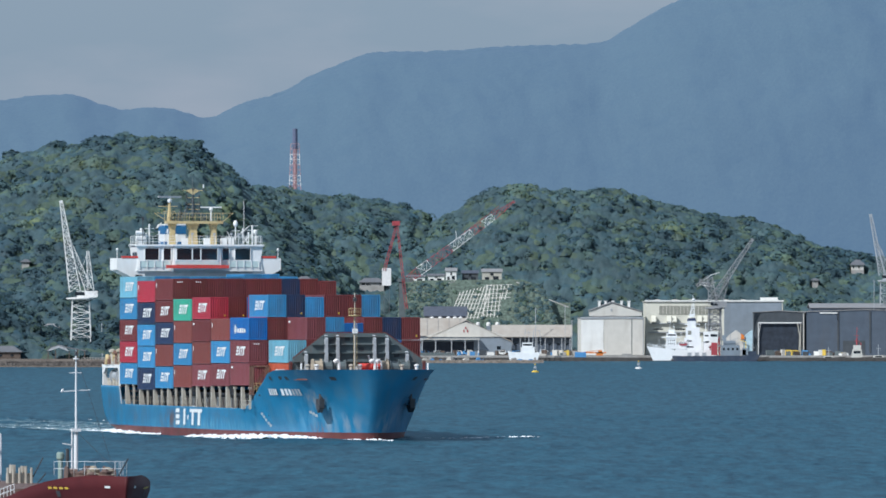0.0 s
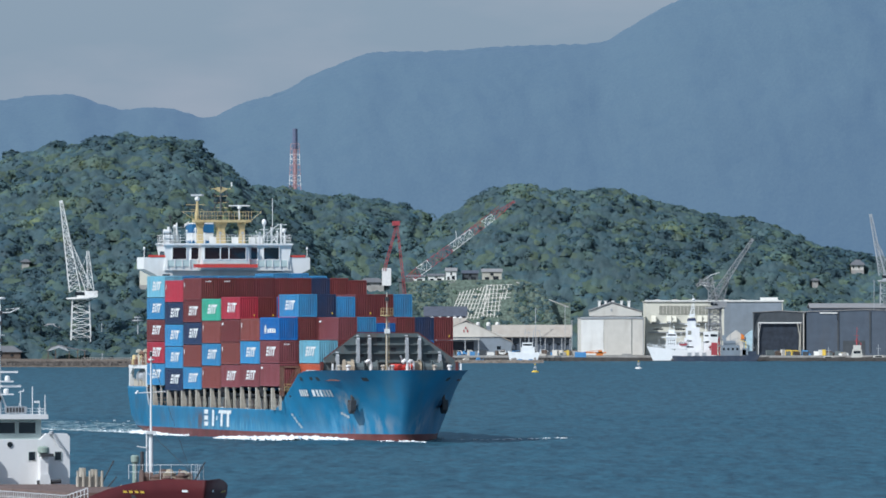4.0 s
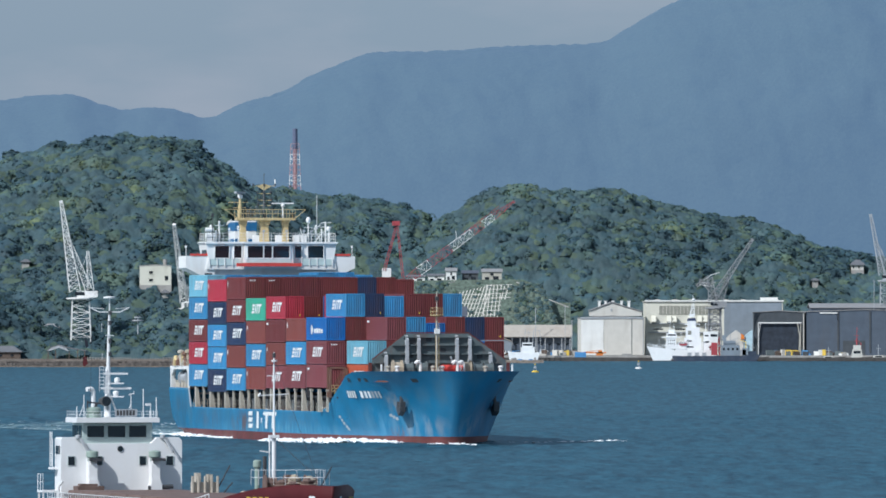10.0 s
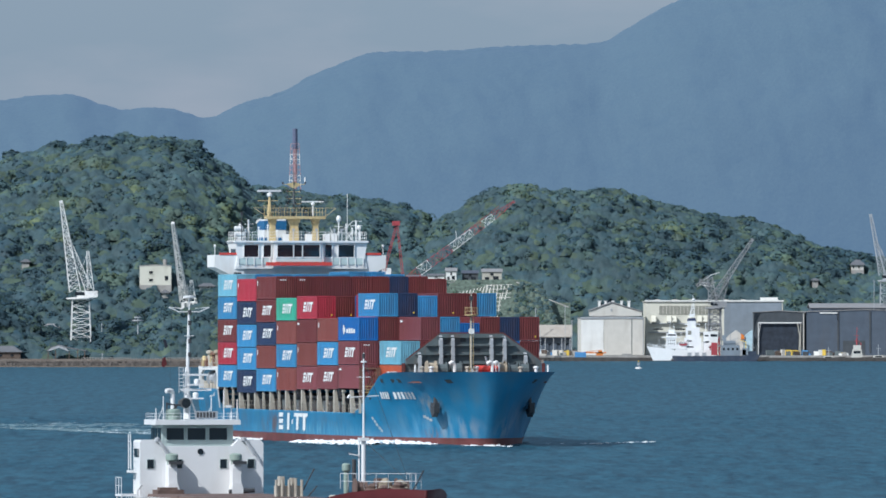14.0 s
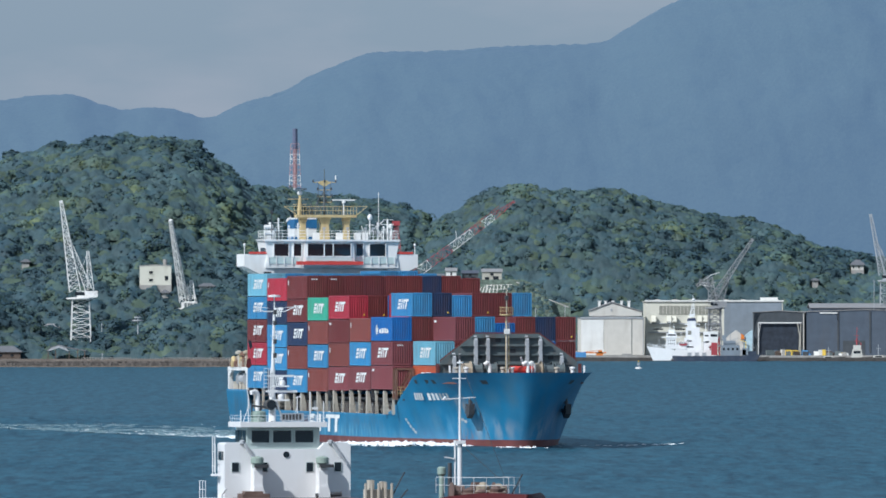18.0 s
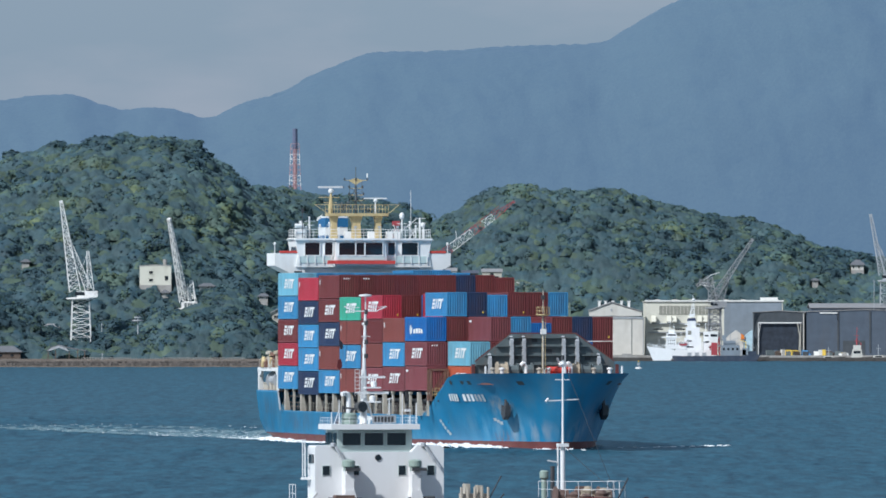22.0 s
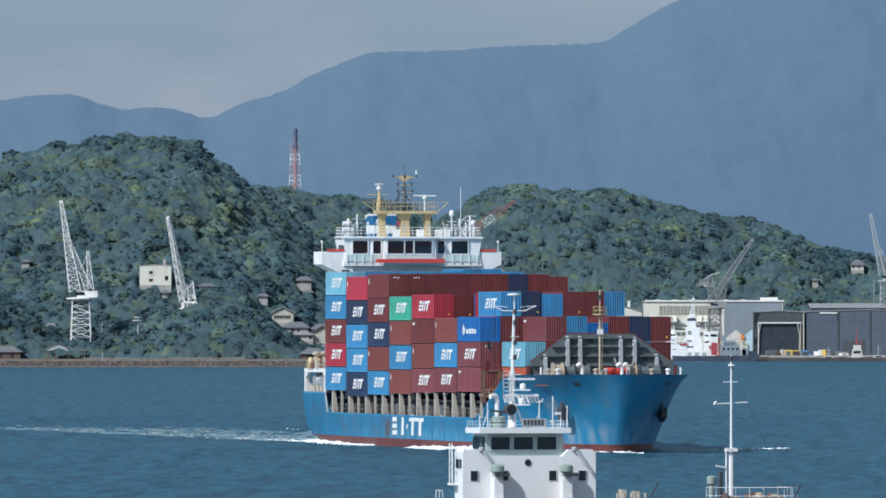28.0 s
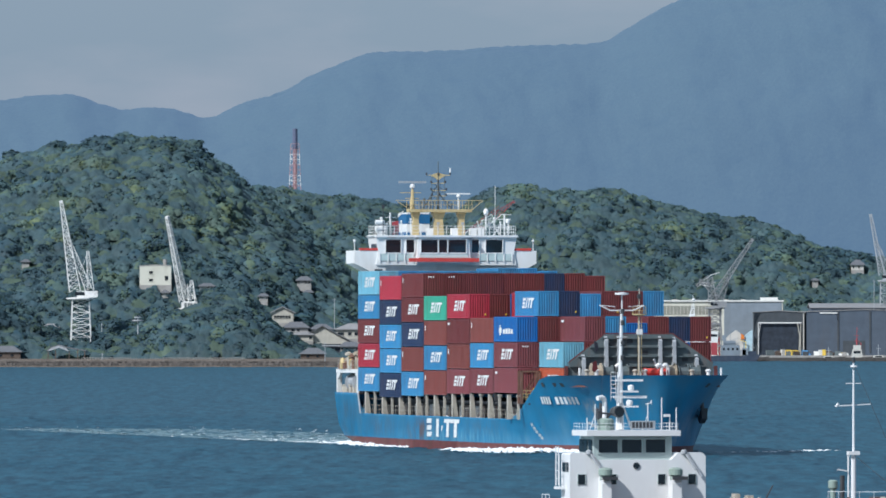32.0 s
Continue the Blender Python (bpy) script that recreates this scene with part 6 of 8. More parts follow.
for i in range(34):
    k = r.random() ** 0.5
    u, y = 96 - 28 * k, 9 + 22 * k
    spots.append((u + r.gauss(0, 1.0), y + r.gauss(0, 0.7), r.uniform(0.2, 0.7), r.uniform(0.2, 0.7), r.uniform(0.03, 0.14) * (0.25 + k)))
foam("port_crest", spots, M_FOAM)
r2 = random.Random(2)
spots = []
for i in range(40):
    u = r2.uniform(92, 112)
    spots.append((u, ramp_at(WATER_HALF, u) + abs(r2.gauss(0.2, 0.4)), r2.uniform(0.5, 1.2), r2.uniform(0.2, 0.5), r2.uniform(0.1, 0.25)))
foam("bow_ripple", spots, M_CHURN)
spots = []
for i in range(46):
    k = r2.random()
    u = 115.5 - 4.0 * k
    spots.append((u + r2.gauss(0, 0.3), 2.4 - 6.0 * k + r2.gauss(0, 0.25), r2.uniform(0.1, 0.4), r2.uniform(0.08, 0.3), r2.uniform(0.04, 0.14) + 0.16 * math.sin(3.1 * k)))
foam("stem_crest", spots, M_FOAM)


def swell_mesh():
    """Water lifted by the bow, as a sheet round the fore body."""
    vs, fs, us, outs = [], [], [60 + 2.4 * i for i in range(28)], [-0.4, 0.6, 1.6, 2.8, 4.2, 6, 8, 10.5]
    for side in (-1, 1):
        base = len(vs)
        for u in us:
            half = ramp_at(WATER_HALF, u if u < 106 else min(118.2, 106 + (u - 106) / 0.62))
            for o in outs:
                lift = 0.45 * math.exp(-((u - 104) / 11) ** 2) * math.exp(-(max(o, 0) / 4.5) ** 2) - 0.03
                ripple = 0.08 * noise.noise(Vector((u * 0.5, o * 0.8, side)))
                vs.append((u, side * max(0.0, half + o), SEA + lift + ripple * min(1, lift * 3 + 0.1)))
        n = len(outs)
        for i in range(len(us) - 1):
            for j in range(n - 1):
                a = base + i * n + j
                fs.append((a, a + 1, a + n + 1, a + n) if side > 0 else (a, a + n, a + n + 1, a + 1))
    return Build().add(vs, fs)


part("bow_swell", swell_mesh(), sea.materials[0], WAKE, smooth=True)


# ---- shore: buildings ----
M_SHIPW = material("bright_white_ship_paint", (0.79, 0.80, 0.80), 0.5, grain=0.04, grain_size=2, stain=0.12, stain_color=(0.5, 0.45, 0.4), stain_size=2, streak=4)
M_CRANED = material("dark_grey_crane_paint", (0.24, 0.25, 0.26), 0.6, grain=0.15, grain_size=1, stain=0.3, stain_color=(0.1, 0.07, 0.05), stain_size=1.5)
M_CREAM = material("pale_yellow_cladding", (0.62, 0.61, 0.52), 0.7, grain=0.05, grain_size=3, stain=0.3, stain_color=(0.3, 0.27, 0.2), stain_size=3, streak=4)
# chimney red, lightened in its colour to stand for the haze before it
M_HAZERED = material("haze_paled_red_paint", (0.42, 0.25, 0.26), 0.6, grain=0.1, grain_size=1)
M_FLUE = material("slate_blue_flue", (0.10, 0.12, 0.19), 0.7, grain=0.1, grain_size=1)
M_WALLW = material("white_cladding", (0.72, 0.72, 0.69), 0.7, grain=0.05, grain_size=3, stain=0.25, stain_color=(0.35, 0.3, 0.25), stain_size=3, streak=4)
M_ROOFS = material("sand_sheet_roof", (0.36, 0.33, 0.29), 0.7, grain=0.1, grain_size=2, stain=0.5, stain_color=(0.2, 0.16, 0.12), stain_size=4)
M_KHAKI = material("khaki_louvre_paint", (0.27, 0.27, 0.23), 0.7, grain=0.12, grain_size=2, stain=0.3, stain_size=3)
M_WALLC = material("cream_cladding", (0.56, 0.54, 0.49), 0.7, grain=0.05, grain_size=3, stain=0.3, stain_color=(0.3, 0.26, 0.2), stain_size=3, streak=4)
M_WALLG = material("grey_cladding", (0.072, 0.094, 0.126), 0.7, grain=0.1, grain_size=3, stain=0.35, stain_color=(0.08, 0.08, 0.085), stain_size=4, streak=4)
M_BLUEGREY = material("blue_grey_cladding", (0.21, 0.25, 0.29), 0.7, grain=0.08, grain_size=3, stain=0.3, stain_color=(0.1, 0.1, 0.1), stain_size=4, streak=4)
M_WALLD = material("dark_slate_cladding", (0.055, 0.065, 0.075), 0.7, grain=0.15, grain_size=2, stain=0.3, stain_color=(0.1, 0.1, 0.1), stain_size=4, streak=3)
M_ROOFG = material("grey_sheet_roof", (0.24, 0.24, 0.24), 0.6, grain=0.12, grain_size=2, stain=0.4, stain_color=(0.2, 0.13, 0.09), stain_size=4)
M_ROOFT = material("tiled_roof", (0.125, 0.13, 0.14), 0.6, grain=0.2, grain_size=0.6, stain=0.3, stain_color=(0.2, 0.18, 0.15), stain_size=2)
M_ROOFB = material("slate_sheet_roof", (0.075, 0.085, 0.11), 0.5, grain=0.15, grain_size=1.5)
# the shade inside open sheds, painted as flat dark sheets on their fronts
M_BLACK = material("interior_shade", (0.025, 0.034, 0.05), 0.9, grain=0.3, grain_size=2)
M_CRANEW = material("pale_crane_paint", (0.70, 0.70, 0.68), 0.6, grain=0.1, grain_size=1, stain=0.4, stain_color=(0.25, 0.17, 0.11), stain_size=1.5)
M_CRANER = material("red_crane_paint", (0.34, 0.052, 0.062), 0.55, grain=0.1, grain_size=1)
M_CRANEP = material("white_crane_paint", (0.75, 0.74, 0.72), 0.55, grain=0.1, grain_size=1)
M_PALEWALL = material("beige_plaster", (0.44, 0.42, 0.36), 0.85, grain=0.08, grain_size=1.5, stain=0.3, stain_color=(0.25, 0.22, 0.18), stain_size=2, streak=3)
M_PLASTER = material("grey_plaster", (0.33, 0.325, 0.31), 0.85, grain=0.1, grain_size=1.2, stain=0.4, stain_color=(0.17, 0.15, 0.13), stain_size=1.6, streak=3)
M_ORANGE = material("orange_machine_paint", (0.62, 0.19, 0.03), 0.5, grain=0.1, grain_size=1)
M_TARPB = material("blue_tarpaulin", (0.08, 0.25, 0.5), 0.6, grain=0.15, grain_size=1)
M_YELLOW = material("yellow_paint", (0.6, 0.42, 0.06), 0.5, grain=0.1, grain_size=1)
M_WOOD = material("weathered_timber", (0.10, 0.075, 0.06), 0.8, grain=0.2, grain_size=0.5)


def building(name, x0, x1, y, deep, z0, eave, ridge, wall_mat, roof_mat, label, category="building", windows=(), doors=(), along=False, over=0.5, hip=0.0):
    """A house or shed with its gable (or, along, its long side) towards the water. windows, doors: (x, z, half width, height) as shares of the front. hip: how far the roof's ends lean in."""
    w, h = (x1 - x0), eave - z0
    ob = thing(name, pose(x0, y, z0), label, category)
    if along:
        body = Build().box(0, w, 0, deep, 0, h)
        roof = Build().prism([(-over, h - 0.1), (deep / 2, ridge - z0), (deep + over, h - 0.1), (deep + over, h + 0.15), (deep / 2, ridge - z0 + 0.3), (-over, h + 0.15)], -over, w + over, "x")
    else:
        body = Build().prism([(0, 0), (w, 0), (w, h), (w / 2, ridge - z0), (0, h)], 0, deep, "y")
        roof = Build().prism([(-over, h - 0.12), (w / 2, ridge - z0), (w + over, h - 0.12), (w + over, h + 0.2), (w / 2, ridge - z0 + 0.35), (-over, h + 0.2)], -over, deep + over, "y")
    if along and hip:
        a, top, low = min(hip, w * 0.4), ridge - z0, h - 0.1
        ring = [(-over, -over), (w + over, -over), (w + over, deep + over), (-over, deep + over)]
        roof = Build().add([(x, y, z) for z in (low, low + 0.25) for x, y in ring] + [(a, deep / 2, top + 0.2), (w - a, deep / 2, top + 0.2)],
                           [(3, 2, 1, 0), (0, 1, 5, 4), (1, 2, 6, 5), (2, 3, 7, 6), (3, 0, 4, 7), (4, 5, 9, 8), (5, 6, 9), (6, 7, 8, 9), (7, 4, 8)])
    part("wall", body, wall_mat, ob)
    part("roof", roof, roof_mat, ob)
    for x, z, a, b in windows:
        win = part("window", Build().box(x * w - a, x * w + a, -0.06, 0.0, z * h, z * h + b), M_GLASS, ob)
        part("sill", Build().box(x * w - a - 0.1, x * w + a + 0.1, -0.16, 0.0, z * h - 0.12, z * h), wall_mat, win)
    for x, z, a, b in doors:
        # openings are dark sheets: the shade within is their colour
        part("door", Build().box(x * w - a, x * w + a, -0.05, 0.0, z * h, z * h + b), M_BLACK, ob)
    return ob


# shipyard sheds on the quay
gable = building("workshop_shed", -9.0, 28.0, 4386, 14, 1.7, 7.0, 15.8, M_BLUEGREY, M_ROOFS, "low wide grey workshop shed with an open front", "shed",
                 windows=[(0.86, 0.45, 0.8, 1.3)], doors=[(0.3, 0, 10.5, 5.6)])
part("gable_cladding", Build().prism([(2, 7.6), (18.4, 13.6), (35, 7.6), (18.4, 7.4)], -0.4, -0.1, "y"), M_WALLC, gable)
for dx, dz in ((0, 1.0), (-0.75, -0.2), (0.75, -0.2)):
    part("emblem", Build().prism([(18.3 + dx, 9.4 + dz), (18.7 + dx, 10.1 + dz), (18.3 + dx, 10.8 + dz), (17.9 + dx, 10.1 + dz)], -0.55, -0.45, "y"), M_CRANER, gable)
part("canopy", Build().box(-2, 24, -3.5, -0.4, 6.4, 6.8), M_WALLC, gable)
for x in (0.5, 6, 12.5, 18, 23.5):
    part("canopy_post", Build().box(x - 0.2, x + 0.2, -3.4, -3.0, 0, 6.4), M_PALEGREY, gable)
wing = building("workshop_wing", -13.0, 9.0, 4400.6, 7, 1.7, 9.6, 16.6, M_BLUEGREY, M_ROOFS, "long workshop wing with a sand-coloured sheet roof", "shed", along=True, over=0.6)
for x in (2, 6.5, 11, 15.5, 20):
    part("roof_seam", Build().prism([(-0.62, 8.1), (3.4, 15.1), (3.4, 15.26), (-0.62, 8.26)], x - 0.1, x + 0.1, "x"), M_ROOFG, wing)
store = building("long_store", 20.5, 52.6, 4404, 9, 1.7, 9.7, 13.8, M_WALLG, M_ROOFS, "long low store with an open front below a sand-coloured roof", "building",
         windows=[(k / 9 + 0.06, 0.5, 0.6, 0.9) for k in range(9)], along=True)
for x in np.arange(1.0, 32.0, 3.4):
    part("store_post", Build().box(x - 0.15, x + 0.15, -1.6, -1.3, 0, 7.6), M_PALEGREY, store)
part("store_canopy", Build().prism([(-2.0, 7.3), (0.0, 8.0), (0.0, 8.3), (-2.0, 7.6)], -0.3, 32.4, "x"), M_ROOFS, store)
building("slate_roof_store", -7.5, 9.5, 4412, 10, 1.7, 17.6, 21.4, M_ROOFT, M_ROOFB, "low dark store with a slate blue roof", "building",
         windows=[(0.2, 0.86, 1, 0.9), (0.5, 0.86, 1, 0.9), (0.8, 0.86, 1, 0.9)], along=True)
for k, x in enumerate((-4.5, -1.2, 2.2, 4.9, 7.2, 14.4, 18.7, 22.4)):
    tank = thing("roof_tank", pose(x, 4409.6 if x < 9 else 4414.6, 15.9 if x < 9 else 13.6), "small white tank standing behind the workshop roofs", "tank", "tanks behind the workshop")
    part("shell", Build().lathe((0, 0, 0), [(0.85, 0), (0.9, 0.2), (0.9, 1.1), (0.6, 1.5), (0.1, 1.65)], 12), M_WALLW, tank)
    part("stand", Build().box(-0.9, 0.9, -0.8, 0.8, -14.1 if x < 9 else -11.6, 0.0), M_BLUEGREY, tank)
hall = building("white_shed", 55.2, 81.5, 4352, 50, 1.7, 16.9, 17.6, M_WALLC, M_ROOFG, "tall white shed with large sliding doors", "shed", over=0.2)
part("upper_gable", Build().prism([(4.6, 16.0), (4.6, 18.0), (13.2, 21.2), (25.5, 17.6), (25.5, 16.0)], 1, 50, "y"), M_WALLC, hall)
part("upper_roof", Build().prism([(4.2, 18.0), (13.2, 21.4), (26.0, 17.6), (26.0, 17.9), (13.2, 21.8), (4.2, 18.4)], 0.6, 50, "y"), M_ROOFG, hall)
for x0, x1, m in ((0.8, 9.9, M_WALLW), (10.1, 21.2, M_WALLC), (21.5, 25.8, M_WALLC)):
    leaf = part("sliding_door", Build().box(x0, x1, -0.35 if m is M_WALLC else -0.22, -0.05, 0.2, 14.6), m, hall)
    for k in range(1, int((x1 - x0) / 1.3)):
        part("door_rib", Build().box(x0 + k * 1.3 - 0.05, x0 + k * 1.3 + 0.05, -0.40 if m is M_WALLC else -0.27, -0.2, 0.3, 14.5), m, leaf)
part("door_seam", Build().box(21.22, 21.48, -0.42, -0.3, 0.2, 14.8), M_GREY, hall)
part("door_seam", Build().box(25.85, 26.1, -0.42, -0.3, 0.2, 14.8), M_PALEGREY, hall)
part("door_track", Build().box(0.5, 26, -0.5, -0.05, 14.9, 15.5), M_PALEGREY, hall)
for x in (8.0, 10.5, 13.5, 17, 20):
    part("roof_vent", Build().box(x, x + 1.0, 20, 21, 18.5, 21.9).box(x - 0.2, x + 1.2, 19.8, 21.2, 21.9, 22.2), M_WALLW, hall)
part("emblem", Build().prism([(13.0, 17.6), (13.4, 18.6), (13.0, 19.3), (12.6, 18.6)], 0.8, 0.98, "y"), M_PALEGREY, hall)
works = building("factory_hall", 82.9, 138.9, 4388, 60, 1.7, 23.6, 23.9, M_CREAM, M_WALLC, "long white factory hall with dark window strips", "factory", over=0.4)
strip = part("window_strip", Build().box(5.5, 31, -0.15, 0, 16.6, 20.2), M_KHAKI, works)
for x in range(17):
    part("strip_bar", Build().box(6.9 + x * 1.45, 7.05 + x * 1.45, -0.22, -0.14, 16.6, 20.2), M_CREAM, strip)
part("roof_edge", Build().box(-0.4, 56.4, -0.6, 0, 21.9, 22.5), M_WALLW, works)
part("grey_side", Build().box(32, 55.5, -0.2, 0, 0, 21.6), M_BLUEGREY, works)
for z in (12.8, 9.2):
    part("ledge", Build().box(1, 30, -1.0, 0, z, z + 0.35), M_PALEGREY, works)
for x in (3.2, 9.5, 11.6, 18, 22.0, 24.2):
    hood = part("fan_hood", Build().prism([(0, 13.0), (-2.0, 13.4), (-2.0, 13.8), (0, 16.2)], x - 0.9, x + 0.9, "x"), M_CREAM, works)
    part("fan_mouth", Build().box(x - 0.8, x + 0.7, -2.05, -2.0, 13.42, 13.75).box(x + 0.9, x + 1.15, -1.8, 0, 13.4, 15.6), M_KHAKI, hood)
for x in (5, 14, 20, 27):
    part("low_window", Build().box(x - 2, x + 2, -0.1, 0, 10.4, 10.9), M_GLASS, works)
part("roof_house", Build().box(47, 54, 3, 9, 21.8, 23.6), M_WALLW, works)
for x in range(6):
    part("ridge_vent", Build().box(4 + x * 7, 6 + x * 7, 8, 10, 22, 22.8), M_WALLC, works)
dock = building("covered_berth", 126.7, 147.4, 4372, 60, 1.7, 19.2, 19.7, M_WALLD, M_ROOFG, "dark open-fronted covered berth", "shed", over=0.3)
part("open_front", Build().box(1.6, 19.4, -0.1, 0, 0.2, 13.6), M_BLACK, dock)
part("portal_beam", Build().box(1.6, 19.2, -1.2, -0.8, 13.0, 13.5), M_WALLW, dock)
part("portal_leg", Build().bar((1.7, -1, 13.2), (1.7, -1, 0.3), 0.2).bar((2.6, -1, 13.2), (1.9, -1, 9), 0.15), M_WALLW, dock)
part("portal_leg", Build().bar((17.6, -1, 13.2), (18.6, -1, 7.5), 0.25).bar((18.9, -1, 13.2), (18.9, -1, 0.3), 0.2).bar((18.6, -1, 7.5), (18.2, -1, 0.3), 0.3), M_PALEWALL, dock)
part("corner_column", Build().box(19.9, 20.3, -0.6, -0.1, 0, 17), M_WALLC, dock)
grey = building("grey_hall", 147.9, 197.2, 4372.4, 60, 1.7, 19.5, 20.2, M_WALLG, M_ROOFG, "long grey corrugated hall beside the berth", "shed", over=0.3)
for x in (13, 26, 38):
    part("downpipe", Build().box(x - 0.3, x + 0.3, -0.3, 0, 1, 18), M_WALLD, grey)
part("door_frame", Build().box(5.5, 13, -0.3, -0.05, 17, 17.5).box(12.7, 13, -0.3, -0.05, 14.5, 17.5), M_WALLW, grey)
part("dark_door", Build().box(15, 24, -0.15, 0, 0, 6), M_WALLD, grey)
building("rear_hall", 151.1, 182.0, 4412, 30, 1.7, 21.1, 22.7, M_WALLG, M_ROOFG, "grey rear hall with a sheet roof", "shed", along=True)

# houses on the terrace, the hills and behind the western shore
r = random.Random(21)
for (hill, b0, b1, e1, e0, walls), d in zip(HOUSES, HOUSE_AT):
    gabled = (hill, b0) == ("west", -0.01600)
    if walls != "block":
        mid, half = (b0 + b1) / 2, (b1 - b0) * (0.48 if gabled else 0.44)
        b0, b1, e1 = mid - half, mid + half, e0 + (e1 - e0) * 0.88
    lo, hi = sight(b0, e0, d), sight(b1, e1, d)
    w, high = hi.x - lo.x, hi.z - lo.z
    wallm, roofm, says = {"beige": (M_PALEWALL, M_ROOFG, "beige house with a grey roof"), "tile": (M_PLASTER, M_ROOFT, "grey house with a dark tiled roof"),
                          "white": (M_WALLC, M_ROOFT, "white house with a dark tiled roof"), "block": (M_CREAM, M_CONC, "square beige concrete house with few windows")}[walls]
    eave = lo.z + high * {"beige": 0.62, "block": 0.97}.get(walls, 0.5)
    up = eave - lo.z
    if walls == "block":
        wins = [(0.36, 0.2, 0.7, 0.9), (0.36, 0.6, 0.7, 0.9), (0.85, 0.25, 0.6, 1.6)]
    elif gabled:
        wins = [(0.16 + 0.13 * k, 0.5, w * 0.055, up * 0.26) for k in range(6)]
    else:
        wins = [((k + 0.5) / 4 + r.uniform(-0.04, 0.04), 0.36, w * r.uniform(0.05, 0.09), min(1.1, up * 0.4)) for k in range(4) if r.random() < 0.75]
    along = walls != "block" and not gabled
    ob = building("house", lo.x, hi.x, d, 7, lo.z, eave, hi.z, wallm, roofm, says + " among trees on the hillside", "house", windows=wins, along=along, over=0.7 if walls != "block" else 0.1, hip=w * r.uniform(0.2, 0.38) if along else 0)
    part("foundation", Build().box(-0.1, w + 0.1, -0.1, 7.1, -2.5, 0.02), M_CONC, ob)
    if walls == "block":
        part("roof_tank", Build().bar((w * 0.8, 3, high - 0.2), (w * 0.8, 3, high + 2.2), 0.75, 12), M_CONC, ob)
for a, b, d, z1, mats in ((1.2, 5.6, 4462, 37.6, (M_WALLW, M_ROOFG)), (8.0, 14.6, 4468, 36.5, (M_WALLD, M_ROOFB)), (16.2, 24.4, 4463, 37.2, (M_PALEWALL, M_ROOFG)),
                          (-6.3, 0.5, 4464, 35.1, (M_WALLW, M_ROOFT)), (-15.0, -7.5, 4462, 34.6, (M_WALLW, M_ROOFT))):
    z0 = 32.2
    ob = building("terrace_house", a, b, d, 8, z0, z0 + (z1 - z0) * 0.78, z1, *mats, "two-storey house with dark windows on the terrace above the slope", "house",
                  windows=[(0.25, 0.15, (b - a) / 9, (z1 - z0) * 0.25), (0.7, 0.15, (b - a) / 7, (z1 - z0) * 0.3), (0.5, 0.62, (b - a) / 12, (z1 - z0) * 0.2)], along=True, over=0.4)
barn = building("boat_shed", -54.1, -33.2, 3890, 14, 2.2, 7.6, 13.6, M_PALEWALL, M_ROOFT, "wide boat shed with a shallow grey roof", "shed", doors=[(0.6, 0, 4.5, 5)], over=0.8)
part("porch_beam", Build().box(9, 20, -1.2, -0.7, 4.2, 4.6), M_PALEGREY, barn)
pav = thing("pavilion", pose(-139.1, 3765, 2.2), "open timber shore pavilion with an arched gable", "pavilion")
part("roof", Build().prism([(0, 3.0), (1.8, 4.3), (4.4, 5.0), (7.0, 4.2), (14, 3.0), (14, 2.7), (7, 3.8), (4.4, 4.6), (2.0, 3.9), (0.3, 2.7)], 0, 8, "y"), M_ROOFT, pav)
part("gable_arch", Build().prism([(0.4, 2.8), (2.0, 4.0), (4.4, 4.7), (6.6, 4.0), (8.0, 2.8), (7.4, 2.8), (4.4, 3.9), (1.2, 2.8)], -0.2, 0, "y"), M_PALEGREY, pav)
for x in (0.6, 3.2, 8.0, 11, 13.4):
    part("post", Build().box(x - 0.15, x + 0.15, 0.2, 0.5, 0, 3.2), M_WOOD, pav)
for x0, x1, d, eave, top in ((-158.3, -148.4, 3770, 4.6, 6.6), (-50.0, -41.4, 3768, 3.9, 5.9)):
    building("shore_hut", x0, x1, d, 6, 2.2, eave, top, M_WOOD, M_ROOFT, "small dark timber shore hut with a grey hipped roof", "hut", along=True, over=0.6, hip=2.6,
             windows=[(0.3, 0.35, 0.5, 0.7), (0.7, 0.35, 0.5, 0.7)])
fence = thing("shore_fence", pose(-126.2, 3752, 1.9), "low white railing along the shore path", "fence")
for i in range(60):
    part("fence_post", Build().box(i * 0.95, i * 0.95 + 0.12, 0, 0.12, 0, 0.8), M_CONC, fence)
part("fence_rail", Build().box(0, 17, 0.12, 0.2, 0.6, 0.8).box(28, 57, 0.12, 0.2, 0.6, 0.8), M_CONC, fence)

# concrete grid on the cut slope below the terrace
slope = thing("slope_grid", pose(0, 0, 0), "pale concrete grid holding a cut slope below the houses", "retaining wall")
S0, S1 = (4414, 2.0), (4455, 32.4)


def on_slope(x, k):
    return Vector((x, S0[0] + (S1[0] - S0[0]) * k, S0[1] + (S1[1] - S0[1]) * k))


M_GRASS = material("rough_grass", (0.088, 0.120, 0.095), 0.95, grain=0.5, grain_size=1.2, stain=0.4, stain_color=(0.12, 0.11, 0.06), stain_size=4, bump=0.5, bump_size=0.8)
tagged(part("ground_bank", Build().add([on_slope(-19.6, 0), on_slope(52.7, 0), on_slope(41.0, 0.95), on_slope(29.4, 1.02), on_slope(-16.1, 1.0),
                                              (-16.1, 4520, 32.2), (29.4, 4520, 32.4)], [(0, 1, 2, 3, 4), (4, 3, 6, 5)]), M_GRASS),
              "grassy cut slope and terrace", "ground", kind="structure")
